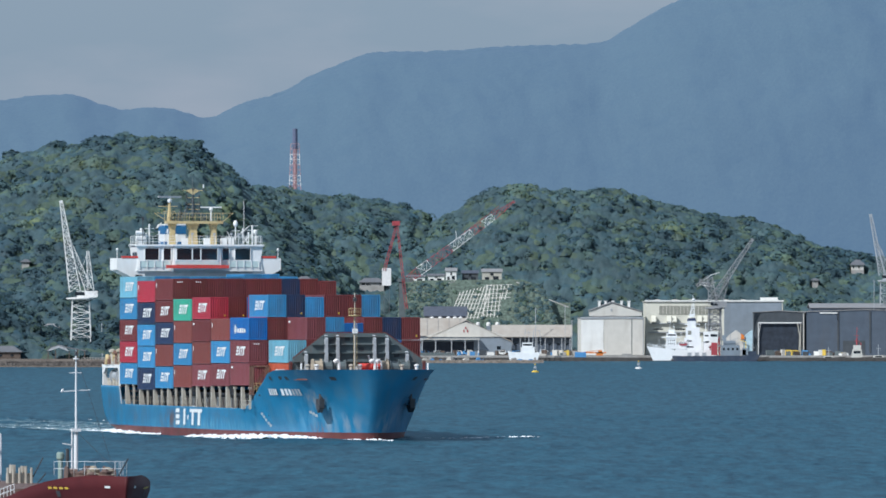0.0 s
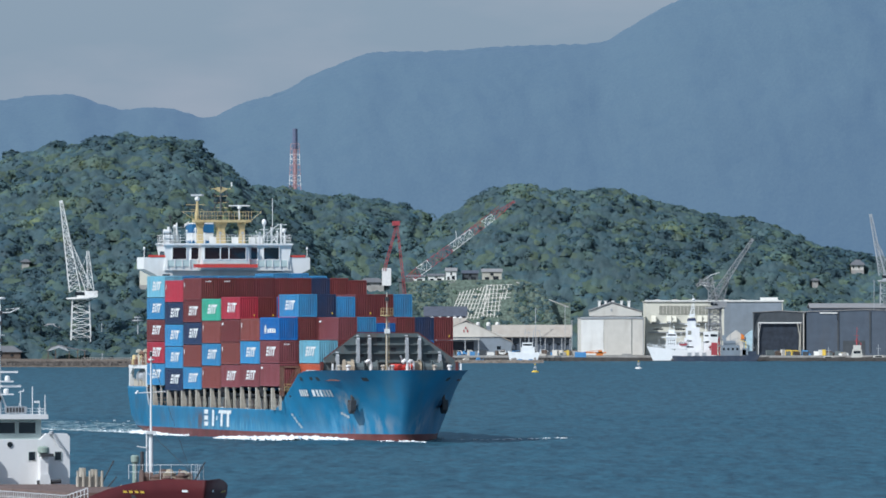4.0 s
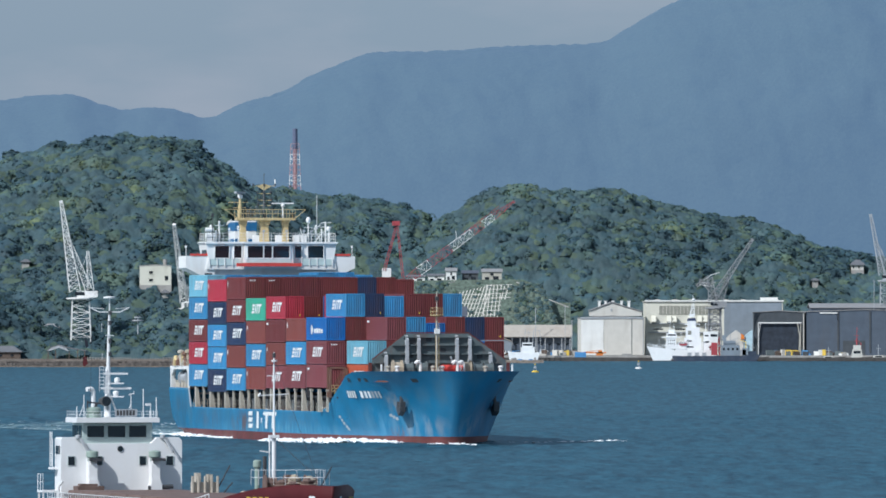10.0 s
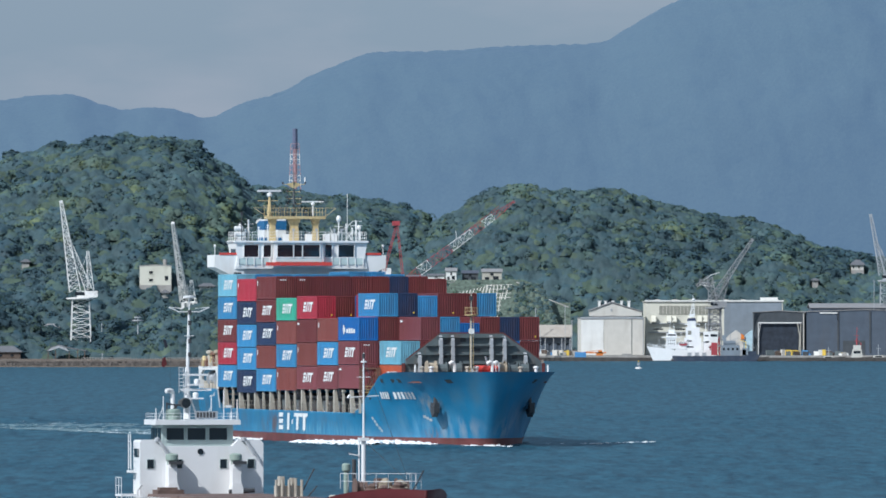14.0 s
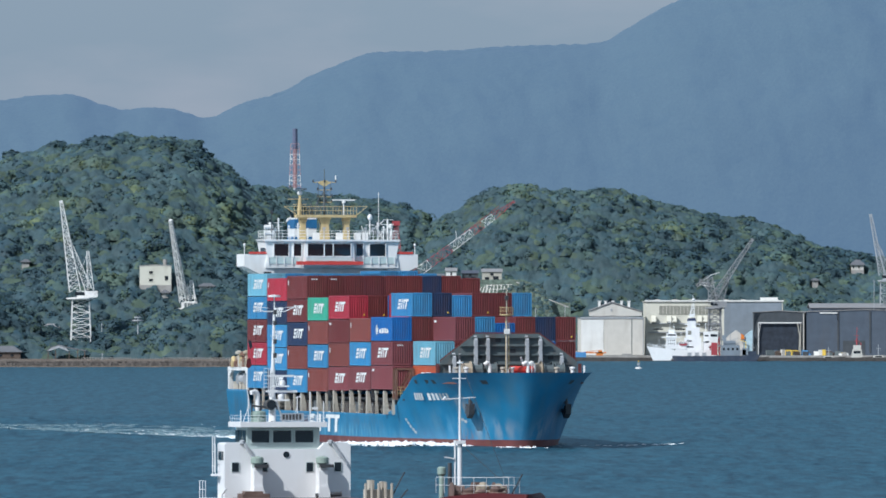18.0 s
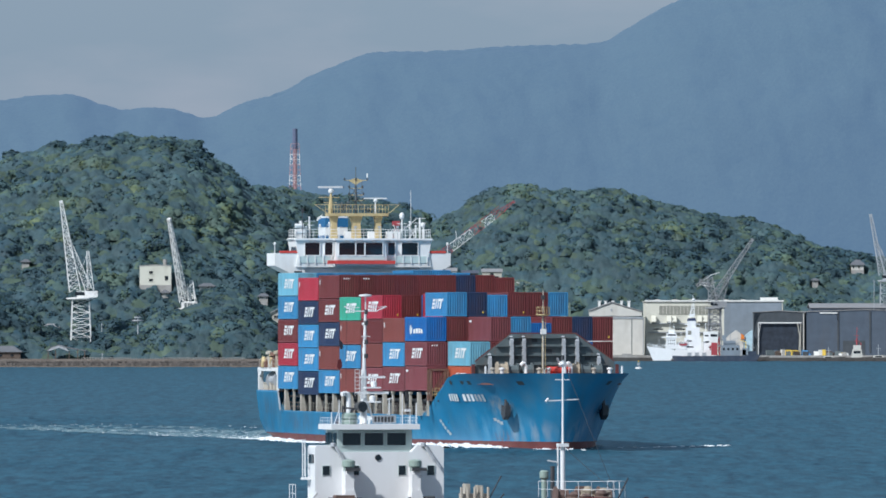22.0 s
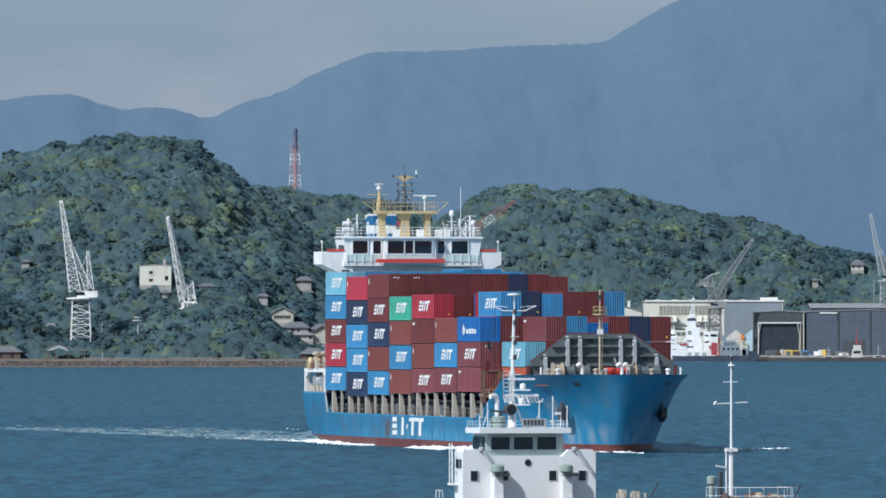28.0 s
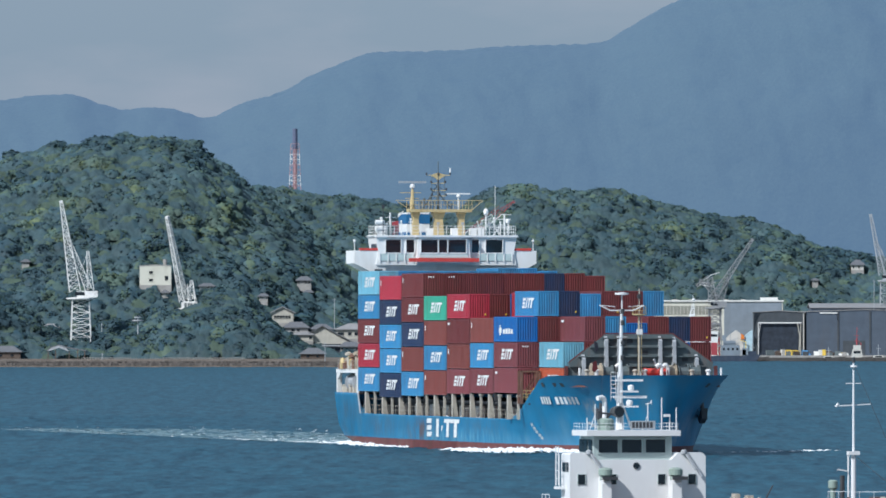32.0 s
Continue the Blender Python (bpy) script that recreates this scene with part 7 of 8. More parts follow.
for i in range(10):
    x = 6.0 + i * 1.45
    part("grid_rib", Build().bar(on_slope(x - 3.6, 0.47), on_slope(x + 1.2, 0.84 + 0.012 * i), 0.22, 4), M_WALLC, slope)
for j in range(6):
    k = 0.5 + j * 0.062
    part("grid_beam", Build().bar(on_slope(2.6 + j * 0.78, k), on_slope(15.8 + j * 0.78, k), 0.2, 4), M_WALLC, slope)
for i in range(7):
    x = 17.6 + i * 1.5
    part("grid_rib", Build().bar(on_slope(x - 1.0, 0.5 if i < 5 else 0.74), on_slope(x + 0.6, 0.94), 0.22, 4), M_WALLC, slope)
for j in range(8):
    k = 0.53 + j * 0.058
    part("grid_beam", Build().bar(on_slope(16.8 + j * 0.2, k), on_slope((23.6 if j < 4 else 27.2) + j * 0.2, k + 0.012), 0.2, 4), M_WALLC, slope)
part("slope_path", Build().bar(on_slope(30.5, 0.98), on_slope(42.0, 0.80), 0.3, 4).bar(on_slope(44.0, 0.74), on_slope(52.0, 0.64), 0.25, 4).bar(on_slope(-12.0, 0.84), on_slope(5.0, 0.99), 0.3, 4), M_CONC, slope)
part("terrace_wall", Build().box(-9.1, 30.0, 4456, 4457, 30.8, 32.4), M_CONC, slope)

# shrubs over the rest of the slope
sx, sk = np.meshgrid(np.arange(-18.7, 53.2, 0.4), np.arange(0.0, 1.0, 0.012))
sy, sz = S0[0] + (S1[0] - S0[0]) * sk, S0[1] + (S1[1] - S0[1]) * sk
grow = bumps(sx, sy * 0.8, 2.4, 0.9, 2.0, 1.5, 31) + bumps(sx, sy, 0.9, 0.4, 0.75, 0.35, 32) - 0.55
grow[(sx > 3.7) & (sx < 29.8) & (sk > 0.45)] -= 1.3
grow[(sk > 0.9) | (sx > 52.7 - 12.2 * sk)] = -1.0
grow[sx > 52.0 - 12.2 * sk] = -9.0
i, j = np.meshgrid(np.arange(sx.shape[1] - 1), np.arange(sx.shape[0] - 1))
a = (j * sx.shape[1] + i).ravel()
shrubs = polygons("slope_shrubs", np.column_stack((sx.ravel(), sy.ravel(), (sz + grow).ravel())), np.column_stack((a, a + 1, a + sx.shape[1] + 1, a + sx.shape[1])))
shrubs.materials.append(M_GRASS)
tagged(new("slope_shrubs", shrubs), "green shrubs on the cut slope", "shrubs", kind="stuff")
rs = random.Random(61)
bush = []
for i in range(1500):
    x, k = rs.uniform(-19.0, 52.0), rs.uniform(0.02, 0.96)
    if (2.0 < x < 29.8 and k > 0.45 and rs.random() < 0.93) or x > 52.5 - 12.0 * k:
        continue
    q = on_slope(x, k)
    bush.append((q.x, q.y, q.z + 0.1, rs.uniform(0.5, 1.7)))
canopy("slope_bushes", bush, "green", "leafy bushes on the cut slope")

# ---- cranes and towers ----
def jib_crane(name, at, label, tower, top, jib, back, mat, swing=0.0, width=4.0):
    """A lattice tower crane: tower height, lattice width, jib end and back-stay end in the crane's own x and z."""
    ob = thing(name, at, label, "crane")
    part("tower", Build().lattice((0, 0, 0), (0, 0, tower), width, width * 0.85, 6, 0.24, up=(0, 1, 0)), mat, ob)
    part("slewing_ring", Build().lathe((0, 0, tower), [(width * 0.4, 0), (width * 0.75, 0.3), (width * 0.75, 0.7), (width * 0.4, 0.9)], 12), mat, ob)
    cab = part("machine_house", Build().box(-width * 0.2, width * 0.85, -1.6, 1.6, tower + 0.9, tower + 3.2), mat, ob)
    part("cab_window", Build().box(-width * 0.3, width * 0.2, -1.66, -1.6, tower + 1.6, tower + 2.8), M_GLASS, cab)
    head = part("head_frame", Build().lattice((width * 0.4, 0, tower + 3.6), Vector((-width * 0.3, 0, tower + 3)).lerp(Vector(jib), (top - tower) / (jib[2] - tower)), 2.4, 0.9, 10, 0.16, up=(0, 1, 0)), mat, ob)
    foot = Vector((-width * 0.3, 0, tower + 3))
    way = Vector(jib) - foot
    part("jib", Build().lattice((0, 0, 0), (0, 0, way.length), width * 0.56, 0.9, 16, 0.2, up=(0, 1, 0)).box(-0.6, 0.6, -0.6, 0.6, way.length - 0.4, way.length + 0.5), mat, ob,
         at=Matrix.Translation(foot) @ way.to_track_quat("Z", "Y").to_matrix().to_4x4())
    part("back_stay", Build().lattice((width * 0.5, 0, tower + 3.5), back, 2.2, 0.8, 6, 0.16, up=(0, 1, 0)), mat, ob)
    part("tie", Build().bar(back, (width * 0.1, 0, tower + (back[2] - tower) * 0.7), 0.1), mat, ob)
    part("tower_foot", Build().lattice((0, 0, -8), (0, 0, 0), width * 1.05, width, 3, 0.16, up=(0, 1, 0)), mat, ob)
    return ob


jib_crane("dock_crane", pose(-128.5, 3810, 9.8), "tall pale lattice dock crane with a raised jib", 13.2, 36, (-7.0, 0, 48.0), (2.4, 0, 30.5), M_CRANEW, width=7.0)
CRANE_LOW = jib_crane("dock_crane", pose(-92.0, 3858, 9.1), "pale lattice dock crane with a raised jib and hanging cab", 10.3, 18, (-4.6, 0, 44.5), (1.5, 0, 21), M_CRANEW, width=4.4)
low_cab = part("driver_cab", Build().box(-2.0, 3.8, -2.6, -1.2, 10.4, 13.2).box(-3.2, 4.1, -2.7, -1.2, 10.0, 10.4).bar((2.9, -2.0, 13.2), (2.2, -2.0, 20.4), 0.26).bar((0.6, -2.0, 13.2), (0.2, -2.0, 19.6), 0.2).bar((2.2, -2.0, 20.2), (-0.6, -2.0, 17.4), 0.16), M_CRANEW, CRANE_LOW)
part("cab_windows", Build().box(-0.9, 0.0, -2.66, -2.6, 11.0, 12.8).box(0.3, 1.0, -2.66, -2.6, 11.0, 12.8).box(1.3, 2.1, -2.66, -2.6, 11.0, 12.8).box(2.5, 3.4, -2.66, -2.6, 11.0, 12.8), M_GREY, low_cab)
g = jib_crane("dock_crane", pose(110.4, 4362, 8.4), "grey lattice dock crane with two jibs beside the white ship", 12.0, 25, (15.2, 0, 40.2), (-6, 0, 24), M_CRANED, width=5.6)
part("counter_arm", Build().lattice((0, 0, 22), (-6.2, 0, 22.5), 2.2, 0.8, 5, 0.12).bar((-6.2, 0, 22.5), (-1.5, 0, 26), 0.12).bar((-1.5, 0, 26), (2, 0, 27), 0.15), M_CRANEW, g)
part("tower_bracing", Build().lattice((0, 0, -7), (0, 0, 12), 4.4, 4.0, 9, 0.26, up=(0, 1, 0)), M_CRANED, g)
part("head_tower", Build().lattice((-0.6, 0, 14), (-2.0, 0, 25), 3.4, 2.0, 6, 0.2, up=(0, 1, 0)), M_CRANED, g)
part("rear_jib", Build().lattice((-2.0, 0, 25), (-7.4, 0, 21.5), 1.8, 1.0, 5, 0.18), M_CRANED, g)
for x in (-2, 2):
    part("portal_leg", Build().bar((x, -2, -7), (x * 0.8, -1.5, 1), 0.5).bar((x, 2, -7), (x * 0.8, 1.5, 1), 0.5), M_CRANER, g)
jib_crane("dock_crane", pose(181.9, 4420, 17.7), "dark lattice dock crane with a raised jib", 14.0, 30, (-5.8, 0, 41.5), (3, 0, 30), M_PALEGREY, width=4.0)

fl = thing("floating_crane", pose(-19.2, 4345, 0.5), "red and white lattice boom crane with an A-frame", "crane")
part("pontoon", Build().box(-14, 24, -6, 6, -0.6, 2.4), M_GREY, fl)
part("tower_house", Build().box(-24.7 - -19.2, -21.0 - -19.2, -2, 2, 29.5, 36.6), M_CRANEP, fl)
part("tower_leg", Build().lattice((-3.6, 0, 2.4), (-3.6, 0, 29.5), 2.2, 2.2, 8, 0.14, up=(0, 1, 0)), M_GREY, fl)
head = (0.6, 0, 55.3 - 0.5)
for p, q in (((-4.6, -1.6, 35.5), head), ((-4.6, 1.6, 35.5), head), ((4.4, -1.6, 20), head), ((4.4, 1.6, 20), head)):
    part("frame_leg", Build().lattice(p, (q[0], p[1] * 0.4, q[2]), 1.1, 0.6, 8, 0.12, up=(0, 1, 0)), M_CRANER, fl)
part("frame_head", Build().box(-1.4, 1.8, -1.4, 1.4, head[2] - 1, head[2] + 0.8), M_CRANER, fl)
part("front_house", Build().box(1.4, 3.8, -1.2, 1.2, 2.4, 32).box(0.8, 7.0, -1.6, 1.6, 31, 32.4), M_GREY, fl)
foot, tip = Vector((5.0, 0, 32.5 - 0.5)), Vector((29.0 - -19.2, 0, 64.2 - 0.5))
for i in range(10):
    a, b = i / 10, (i + 1) / 10
    wa, wb = (3.8 - 1.6 * a, 3.8 - 1.6 * b) if i else (2.4, 3.64)
    wa, wb = wa * (0.55 if i > 8 else 1), wb * (0.3 if i >= 9 else 0.75 if i == 8 else 1)
    part("boom_section", Build().lattice(foot.lerp(tip, a), foot.lerp(tip, b), wa, wb, 2, 0.13, up=(0, 1, 0)), M_CRANER if i in (0, 3, 6, 8, 9) or i == 2 else M_CRANEP, fl)
part("boom_walkway", Build().bar(foot.lerp(tip, 0.5) + Vector((0, 0, 2.2)), foot.lerp(tip, 0.85) + Vector((0, 0, 2.6)), 0.12), M_CRANER, fl)
part("boom_mast", Build().bar(foot.lerp(tip, 0.48) + Vector((-1, 0, 1)), foot.lerp(tip, 0.46) + Vector((-0.5, 0, 5.0)), 0.12), M_CRANEP, fl)

ch = thing("lattice_chimney", pose(-64.8, 4700, 52.5), "dark chimney held in a red and white lattice tower", "chimney")
tz = 71.8 - 52.5
part("flue", Build().bar((0, 0, 91.1 - 52.5), (0, 0, 100.0 - 52.5), 1.2, 14, 1.1), M_FLUE, ch, "slate blue flue top")
part("flue", Build().bar((0, 0, 0), (0, 0, 91.1 - 52.5), 1.0, 14, 0.9), M_HAZERED, ch, "red flue with haze put into its colour")
for i in range(6):
    z0, z1 = tz - 6 + i * 4.6, tz - 6 + (i + 1) * 4.6
    part("tower_section", Build().lattice((0, 0, z0), (0, 0, z1), 5.6 - i * 0.32, 5.6 - (i + 1) * 0.32, 2, 0.13, up=(0, 1, 0)), M_HAZERED if i % 2 else M_CRANEP, ch)
part("tower_foot", Build().lattice((0, 0, 0), (0, 0, tz - 6), 6.5, 5.6, 3, 0.2, up=(0, 1, 0)), M_HAZERED, ch)

lamp = thing("floodlight_mast", pose(-107.7, 3790, 2.0), "tall floodlight mast on the shore", "light mast")
part("pole", Build().bar((0, 0, 0), (0, 0, 14.6), 0.28, 8, 0.2), M_PALEGREY, lamp)
part("ring", Build().lathe((0, 0, 13.4), [(0.3, 0), (2.0, 0.1), (2.0, 0.5), (0.3, 0.6)], 12).lathe((0, 0, 14.5), [(0.3, 0), (1.4, 0.1), (1.4, 0.4), (0.3, 0.5)], 12), M_PALEGREY, lamp)
for bear, rise, low, d in ((-0.03174, -0.00268, -0.00336, 3755), (-0.01684, 0.00569, 0.00285, 3985), (-0.01605, 0.00364, 0.00179, 3975), (-0.01011, 0.00243, -0.00136, 3900), (-0.01100, -0.00163, -0.00399, 3744), (-0.03916, 0.00758, 0.00548, 4000), (-0.03700, 0.00653, 0.00495, 4000), (0.00863, 0.00153, -0.00294, 4400), (0.01137, 0.00179, -0.00294, 4400),
                           (-0.03179, 0.00011, -0.00136, 3860), (0.04016, 0.00416, 0.00074, 4400), (0.01200, 0.00043, -0.00136, 4400)):
    p = thing("utility_pole", pose(bear * d, d, EYE[2] + low * d - 7), "thin grey utility pole", "pole", "utility poles")
    h = (rise - low) * d + 7
    part("pole_shaft", Build().bar((0, 0, 0), (0, 0, h), 0.17, 6, 0.12), M_PALEGREY, p)
    part("cross_arm", Build().bar((-0.7, 0, h - 0.6), (0.7, 0, h - 0.6), 0.07), M_PALEGREY, p)

# ---- moored craft, quay clutter and buoys ----
M_NAVY = material("navy_funnel_paint", (0.03, 0.045, 0.11), 0.5, grain=0.1, grain_size=1)
wship = thing("white_patrol_ship", pose(82.5, 4328, -0.45), "white patrol ship moored at the quay", "ship")
L = 27.5
part("hull", Build().prism([(-0.4, 6.0), (2.2, 0.2), (24, 0.2), (27, 0.4), (27.5, 4.2), (11, 4.4), (8, 5.0), (3, 5.5)], -3, 3, "y"), M_SHIPW, wship)
part("boot_top", Build().box(9.4, 27.4, -3.05, -2.95, -0.3, 0.9), M_QUAYDARK, wship)
part("superstructure", Build().prism([(7, 3.6), (7.6, 9.5), (11.5, 9.5), (11.5, 6.2), (15.5, 6.2), (15.5, 3.6)], -2.4, 2.4, "y"), M_SHIPW, wship)
part("bridge", Build().box(7.6, 11.6, -2.2, 2.2, 9.5, 11.2), M_SHIPW, wship)
for z in (4.6, 6.9, 8.3):
    for x in (8.1, 8.9, 9.7, 10.5):
        part("porthole", Build().bar((x + 0.2, -2.46, z), (x + 0.2, -2.4, z), 0.24, 10), M_GLASS, wship)
part("window_band", Build().box(8.0, 11.2, -2.26, -2.2, 10.2, 10.75), M_GLASS, wship)
part("bow_gear", Build().box(2.4, 4.2, -1.4, 1.4, 5.2, 6.6).bar((4.6, 0, 5.2), (4.6, 0, 9.6), 0.14).bar((0.6, -0.8, 6.2), (0.6, -0.8, 7.4), 0.12).bar((5.4, -1, 5.0), (6.4, -1, 7.8), 0.12), M_PALEGREY, wship)
for x in (12.4, 13.6, 14.4, 21.9, 22.2):
    part("davit", Build().bar((x, -2.4, 4.2), (x, -2.4, 7.4), 0.13, 6).bar((x, -2.4, 7.4), (x + 0.7, -2.7, 8.3), 0.12, 6).bar((x + 0.7, -2.7, 8.3), (x + 1.3, -2.9, 7.9), 0.1, 6), M_SHIPW, wship)
for x, h in ((9.0, 16.5), (10.6, 14.8), (13.4, 12.0), (23.4, 15.5), (25.6, 13.8)):
    part("aerial", Build().bar((x, 0, 9.0), (x, 0, h), 0.1, 5).bar((x - 0.6, 0, h - 1.0), (x + 0.6, 0, h - 1.0), 0.07), M_SHIPW, wship)
part("funnel", Build().box(14.8, 21.6, -2.0, 2.0, 3.6, 9.4).box(15.4, 20.9, -1.8, 1.8, 9.4, 13.6).box(16.0, 19.4, -1.6, 1.6, 13.6, 16.2), M_SHIPW, wship)
for z, x1 in ((5.4, 18.4), (7.8, 17.6)):
    part("window_band", Build().box(15.8, x1, -2.06, -2.0, z, z + 0.5), M_GLASS, wship)
part("intake_grille", Build().box(16.2, 17.6, -1.86, -1.8, 10.6, 12.2), M_KHAKI, wship)
part("funnel_top", Build().prism([(15.9, 16.2), (19.5, 16.2), (19.2, 17.3), (16.2, 17.3)], -1.7, 1.7, "y"), M_NAVY, wship)
part("mast_house", Build().box(16.8, 19.0, -1.0, 1.0, 17.6, 19.0).box(14.8, 21, -0.8, 0.8, 14.6, 14.9), M_SHIPW, wship)
part("mast", Build().lattice((18.0, 0, 19.0), (18.4, 0, 23.4), 1.6, 0.6, 4, 0.14, up=(0, 1, 0)).bar((18.3, 0, 24), (18.3, 0, 27), 0.1).bar((16.8, 0, 24.2), (20.2, 0, 24.6), 0.1), M_SHIPW, wship)
part("dome", Build().lathe((18.6, 0, 24.2), [(0.3, 0), (0.7, 0.4), (0.5, 0.9), (0.05, 1.1)], 10), M_SHIPW, wship)
part("aft_house", Build().box(22.5, 27, -2.3, 2.3, 3.4, 11.8), M_SHIPW, wship)
for z, x0 in ((5.2, 24.6), (7.4, 23.2), (9.9, 23.0)):
    part("window_band", Build().box(x0, x0 + 1.5, -2.36, -2.3, z, z + 0.6), M_GLASS, wship)
part("fire_locker", Build().box(25.0, 26.6, -3.0, -2.4, 4.4, 6.2), M_CRANER, wship)
part("deck_clutter", Build().box(11.8, 15, -2, 2, 6.2, 7.6).box(1.8, 5.8, -1.6, 1.6, 4.2, 5.6).bar((3, 0, 5.4), (1, 0, 7.2), 0.2), M_PALEGREY, wship)
part("rail", Build().rail([(-0.2, -2.9, 5.9), (7, -2.9, 5.1), (11, -3, 4.4), (27, -3, 4.2)], 1.0, 1.3, 0.06, 2), M_SHIPW, wship)
part("bridge_wing", Build().box(5.6, 13, -2.6, 2.6, 9.3, 9.7).box(6.6, 15.2, -2.5, 2.5, 6.1, 6.5).box(8.4, 10.8, -1.6, 1.6, 11.2, 12.6), M_SHIPW, wship)
part("deck_boat", Build().prism([(12.6, 6.8), (13.2, 6.2), (15.6, 6.2), (16.0, 7.0)], -2.7, -1.8, "y"), M_CRANER, wship)

M_SHEET = material("pale_blue_sheet", (0.42, 0.56, 0.62), 0.7, grain=0.1, grain_size=1)
M_MOLE = material("brown_rubble", (0.14, 0.12, 0.10), 0.95, grain=0.45, grain_size=1.0, stain=0.5, stain_color=(0.28, 0.26, 0.23), stain_size=1.5, bump=0.3, bump_size=0.8)
M_NAVYHULL = material("dark_navy_hull_paint", (0.03, 0.045, 0.075), 0.6, grain=0.2, grain_size=1.5, stain=0.4, stain_color=(0.12, 0.10, 0.09), stain_size=1.5)
gship = thing("grey_workship", pose(106.4, 4321, -0.45), "dark grey work vessel with a red house at the quay", "ship")
part("hull", Build().prism([(-14.2, 2.2), (-13.6, -0.4), (19.5, -0.4), (21.5, 2.8), (14, 2.2), (-10, 2.0)], -2.2, 2.2, "y"), M_NAVYHULL, gship)
part("house", Build().box(1.6, 4.0, -2, 2, 2.4, 7.4), M_CRANER, gship)
part("upper_house", Build().box(1.0, 4.2, -1.8, 1.8, 7.4, 12), M_WALLW, gship)
part("window_band", Build().box(1.3, 3.9, -1.86, -1.8, 9.8, 10.8), M_GLASS, gship)
part("deck_gear", Build().box(8, 12, -1.5, 1.5, 2.4, 4).box(13, 15.5, -1.5, 1.5, 2.4, 4.6).bar((10, 0, 4), (10, 0, 8), 0.2).bar((10, 0, 8), (13, 0, 6), 0.15), M_PALEGREY, gship)
part("deck_crane", Build().bar((6.5, 0, 2.2), (6.5, 0, 7.5), 0.25, 6).bar((6.5, 0, 7.3), (12.5, 0, 9.2), 0.18), M_PALEGREY, gship)
for x in (-8, -5, -2, 16.5, 18):
    part("deck_box", Build().box(x, x + 1.6, -1.2, 1.2, 2.0, 3.4 if x < 0 else 4.0), M_PALEGREY if x < 0 else M_NAVYHULL, gship)
part("deck_house", Build().box(6.0, 7.6, -1.4, 1.4, 8.2, 10.4).box(14.0, 16.4, -1.5, 1.5, 2.2, 5.2).box(5.5, 13, -1.6, 1.6, 2.2, 6.4).box(6.4, 11.4, -1.4, 1.4, 6.4, 8.2).rail([(5.6, -1.6, 6.4), (13, -1.6, 6.4)], 1.0, 1.2, 0.06, 2).bar((9.2, 0, 8.2), (9.2, 0, 12.6), 0.14).bar((8.4, 0, 11.4), (10.2, 0, 11.4), 0.09), M_BLUEGREY, gship)
for x in (6.2, 8.0, 9.8, 11.6):
    part("house_window", Build().box(x, x + 0.8, -1.66, -1.6, 4.4, 5.3), M_GLASS, gship)
tent = thing("quay_tent", pose(114.4, 4346, 1.72), "white and pale blue sheeted tents on the quay", "tent")
part("white_sheet", Build().prism([(0, 0), (0, 6.6), (1.6, 8.4), (4.2, 10.2), (5.2, 9.6), (7.0, 8.0), (7.4, 0)], 0, 5, "y"), M_WALLC, tent)
part("blue_sheet", Build().prism([(7.6, 0), (7.6, 7.6), (9.4, 9.4), (10.9, 10.4), (10.9, 0)], 0.3, 5, "y"), M_SHEET, tent, "pale blue sheet")
part("orange_strip", Build().prism([(6.2, 6.5), (6.2, 8.9), (7.6, 8.0), (7.6, 6.5)], -0.3, 0.25, "y"), M_ORANGE, tent)
part("yellow_frame", Build().bar((8.2, -0.8, 0), (8.2, -0.8, 5.6), 0.25).bar((8.2, -0.8, 5.4), (6.0, -0.8, 6.2), 0.2), M_YELLOW, tent)

mole = tagged(part("ground_mole", Build().prism([(4128, -2), (4131, 0.5), (4140, 0.6), (4144, -2)], -10.7, 38.7, "x"), M_MOLE), "low mole of brown rubble in front of the boats", "breakwater", kind="structure")
r = random.Random(77)
for i in range(26):
    w, h = r.uniform(0.8, 2.6), r.uniform(0.5, 1.5)
    mat, lab = r.choice([(M_CONC, "grey"), (M_WOOD, "brown"), (M_WALLD, "dark"), (M_TARPB, "blue"), (M_WALLC, "cream")])
    tagged(part("covered_bundle", Build().prism([(-w / 2, 0), (w / 2, 0), (w * 0.36, h * 0.8), (w * 0.1, h), (-w * 0.3, h * 0.7)], 0, 1.4, "y"), mat, at=pose(r.uniform(-9.6, 37.9), 4133 + r.uniform(0, 4), 0.45, 0, 0, r.uniform(-20, 20))),
           "%s heap of gear lying on the mole" % lab, "heap", "heaps on the mole")
fb = thing("fishing_boat", pose(26.0, 4326, -0.45), "white fishing boat with a wheelhouse at the quay", "boat")
part("hull", Build().prism([(0, 4.1), (1.0, -0.2), (12, -0.2), (13, 3.5), (10.4, 3.2), (9.2, 3.4), (2, 3.6)], -1.7, 1.7, "y"), M_SHIPW, fb)
part("wheelhouse", Build().box(5.4, 10.9, -1.4, 1.4, 3.2, 5.6).box(5.9, 10.2, -1.2, 1.2, 5.6, 7.4), M_SHIPW, fb)
part("window_band", Build().box(6.2, 9.9, -1.26, -1.2, 6.2, 6.9), M_GLASS, fb)
part("mast", Build().bar((7, 0, 7), (7.2, 0, 13), 0.12).bar((8.8, 0, 7), (8.6, 0, 12), 0.12).bar((6.4, 0, 11.4), (9.4, 0, 11.4), 0.1).bar((11, 0, 2), (10.5, 0, 10.4), 0.1), M_PALEGREY, fb)
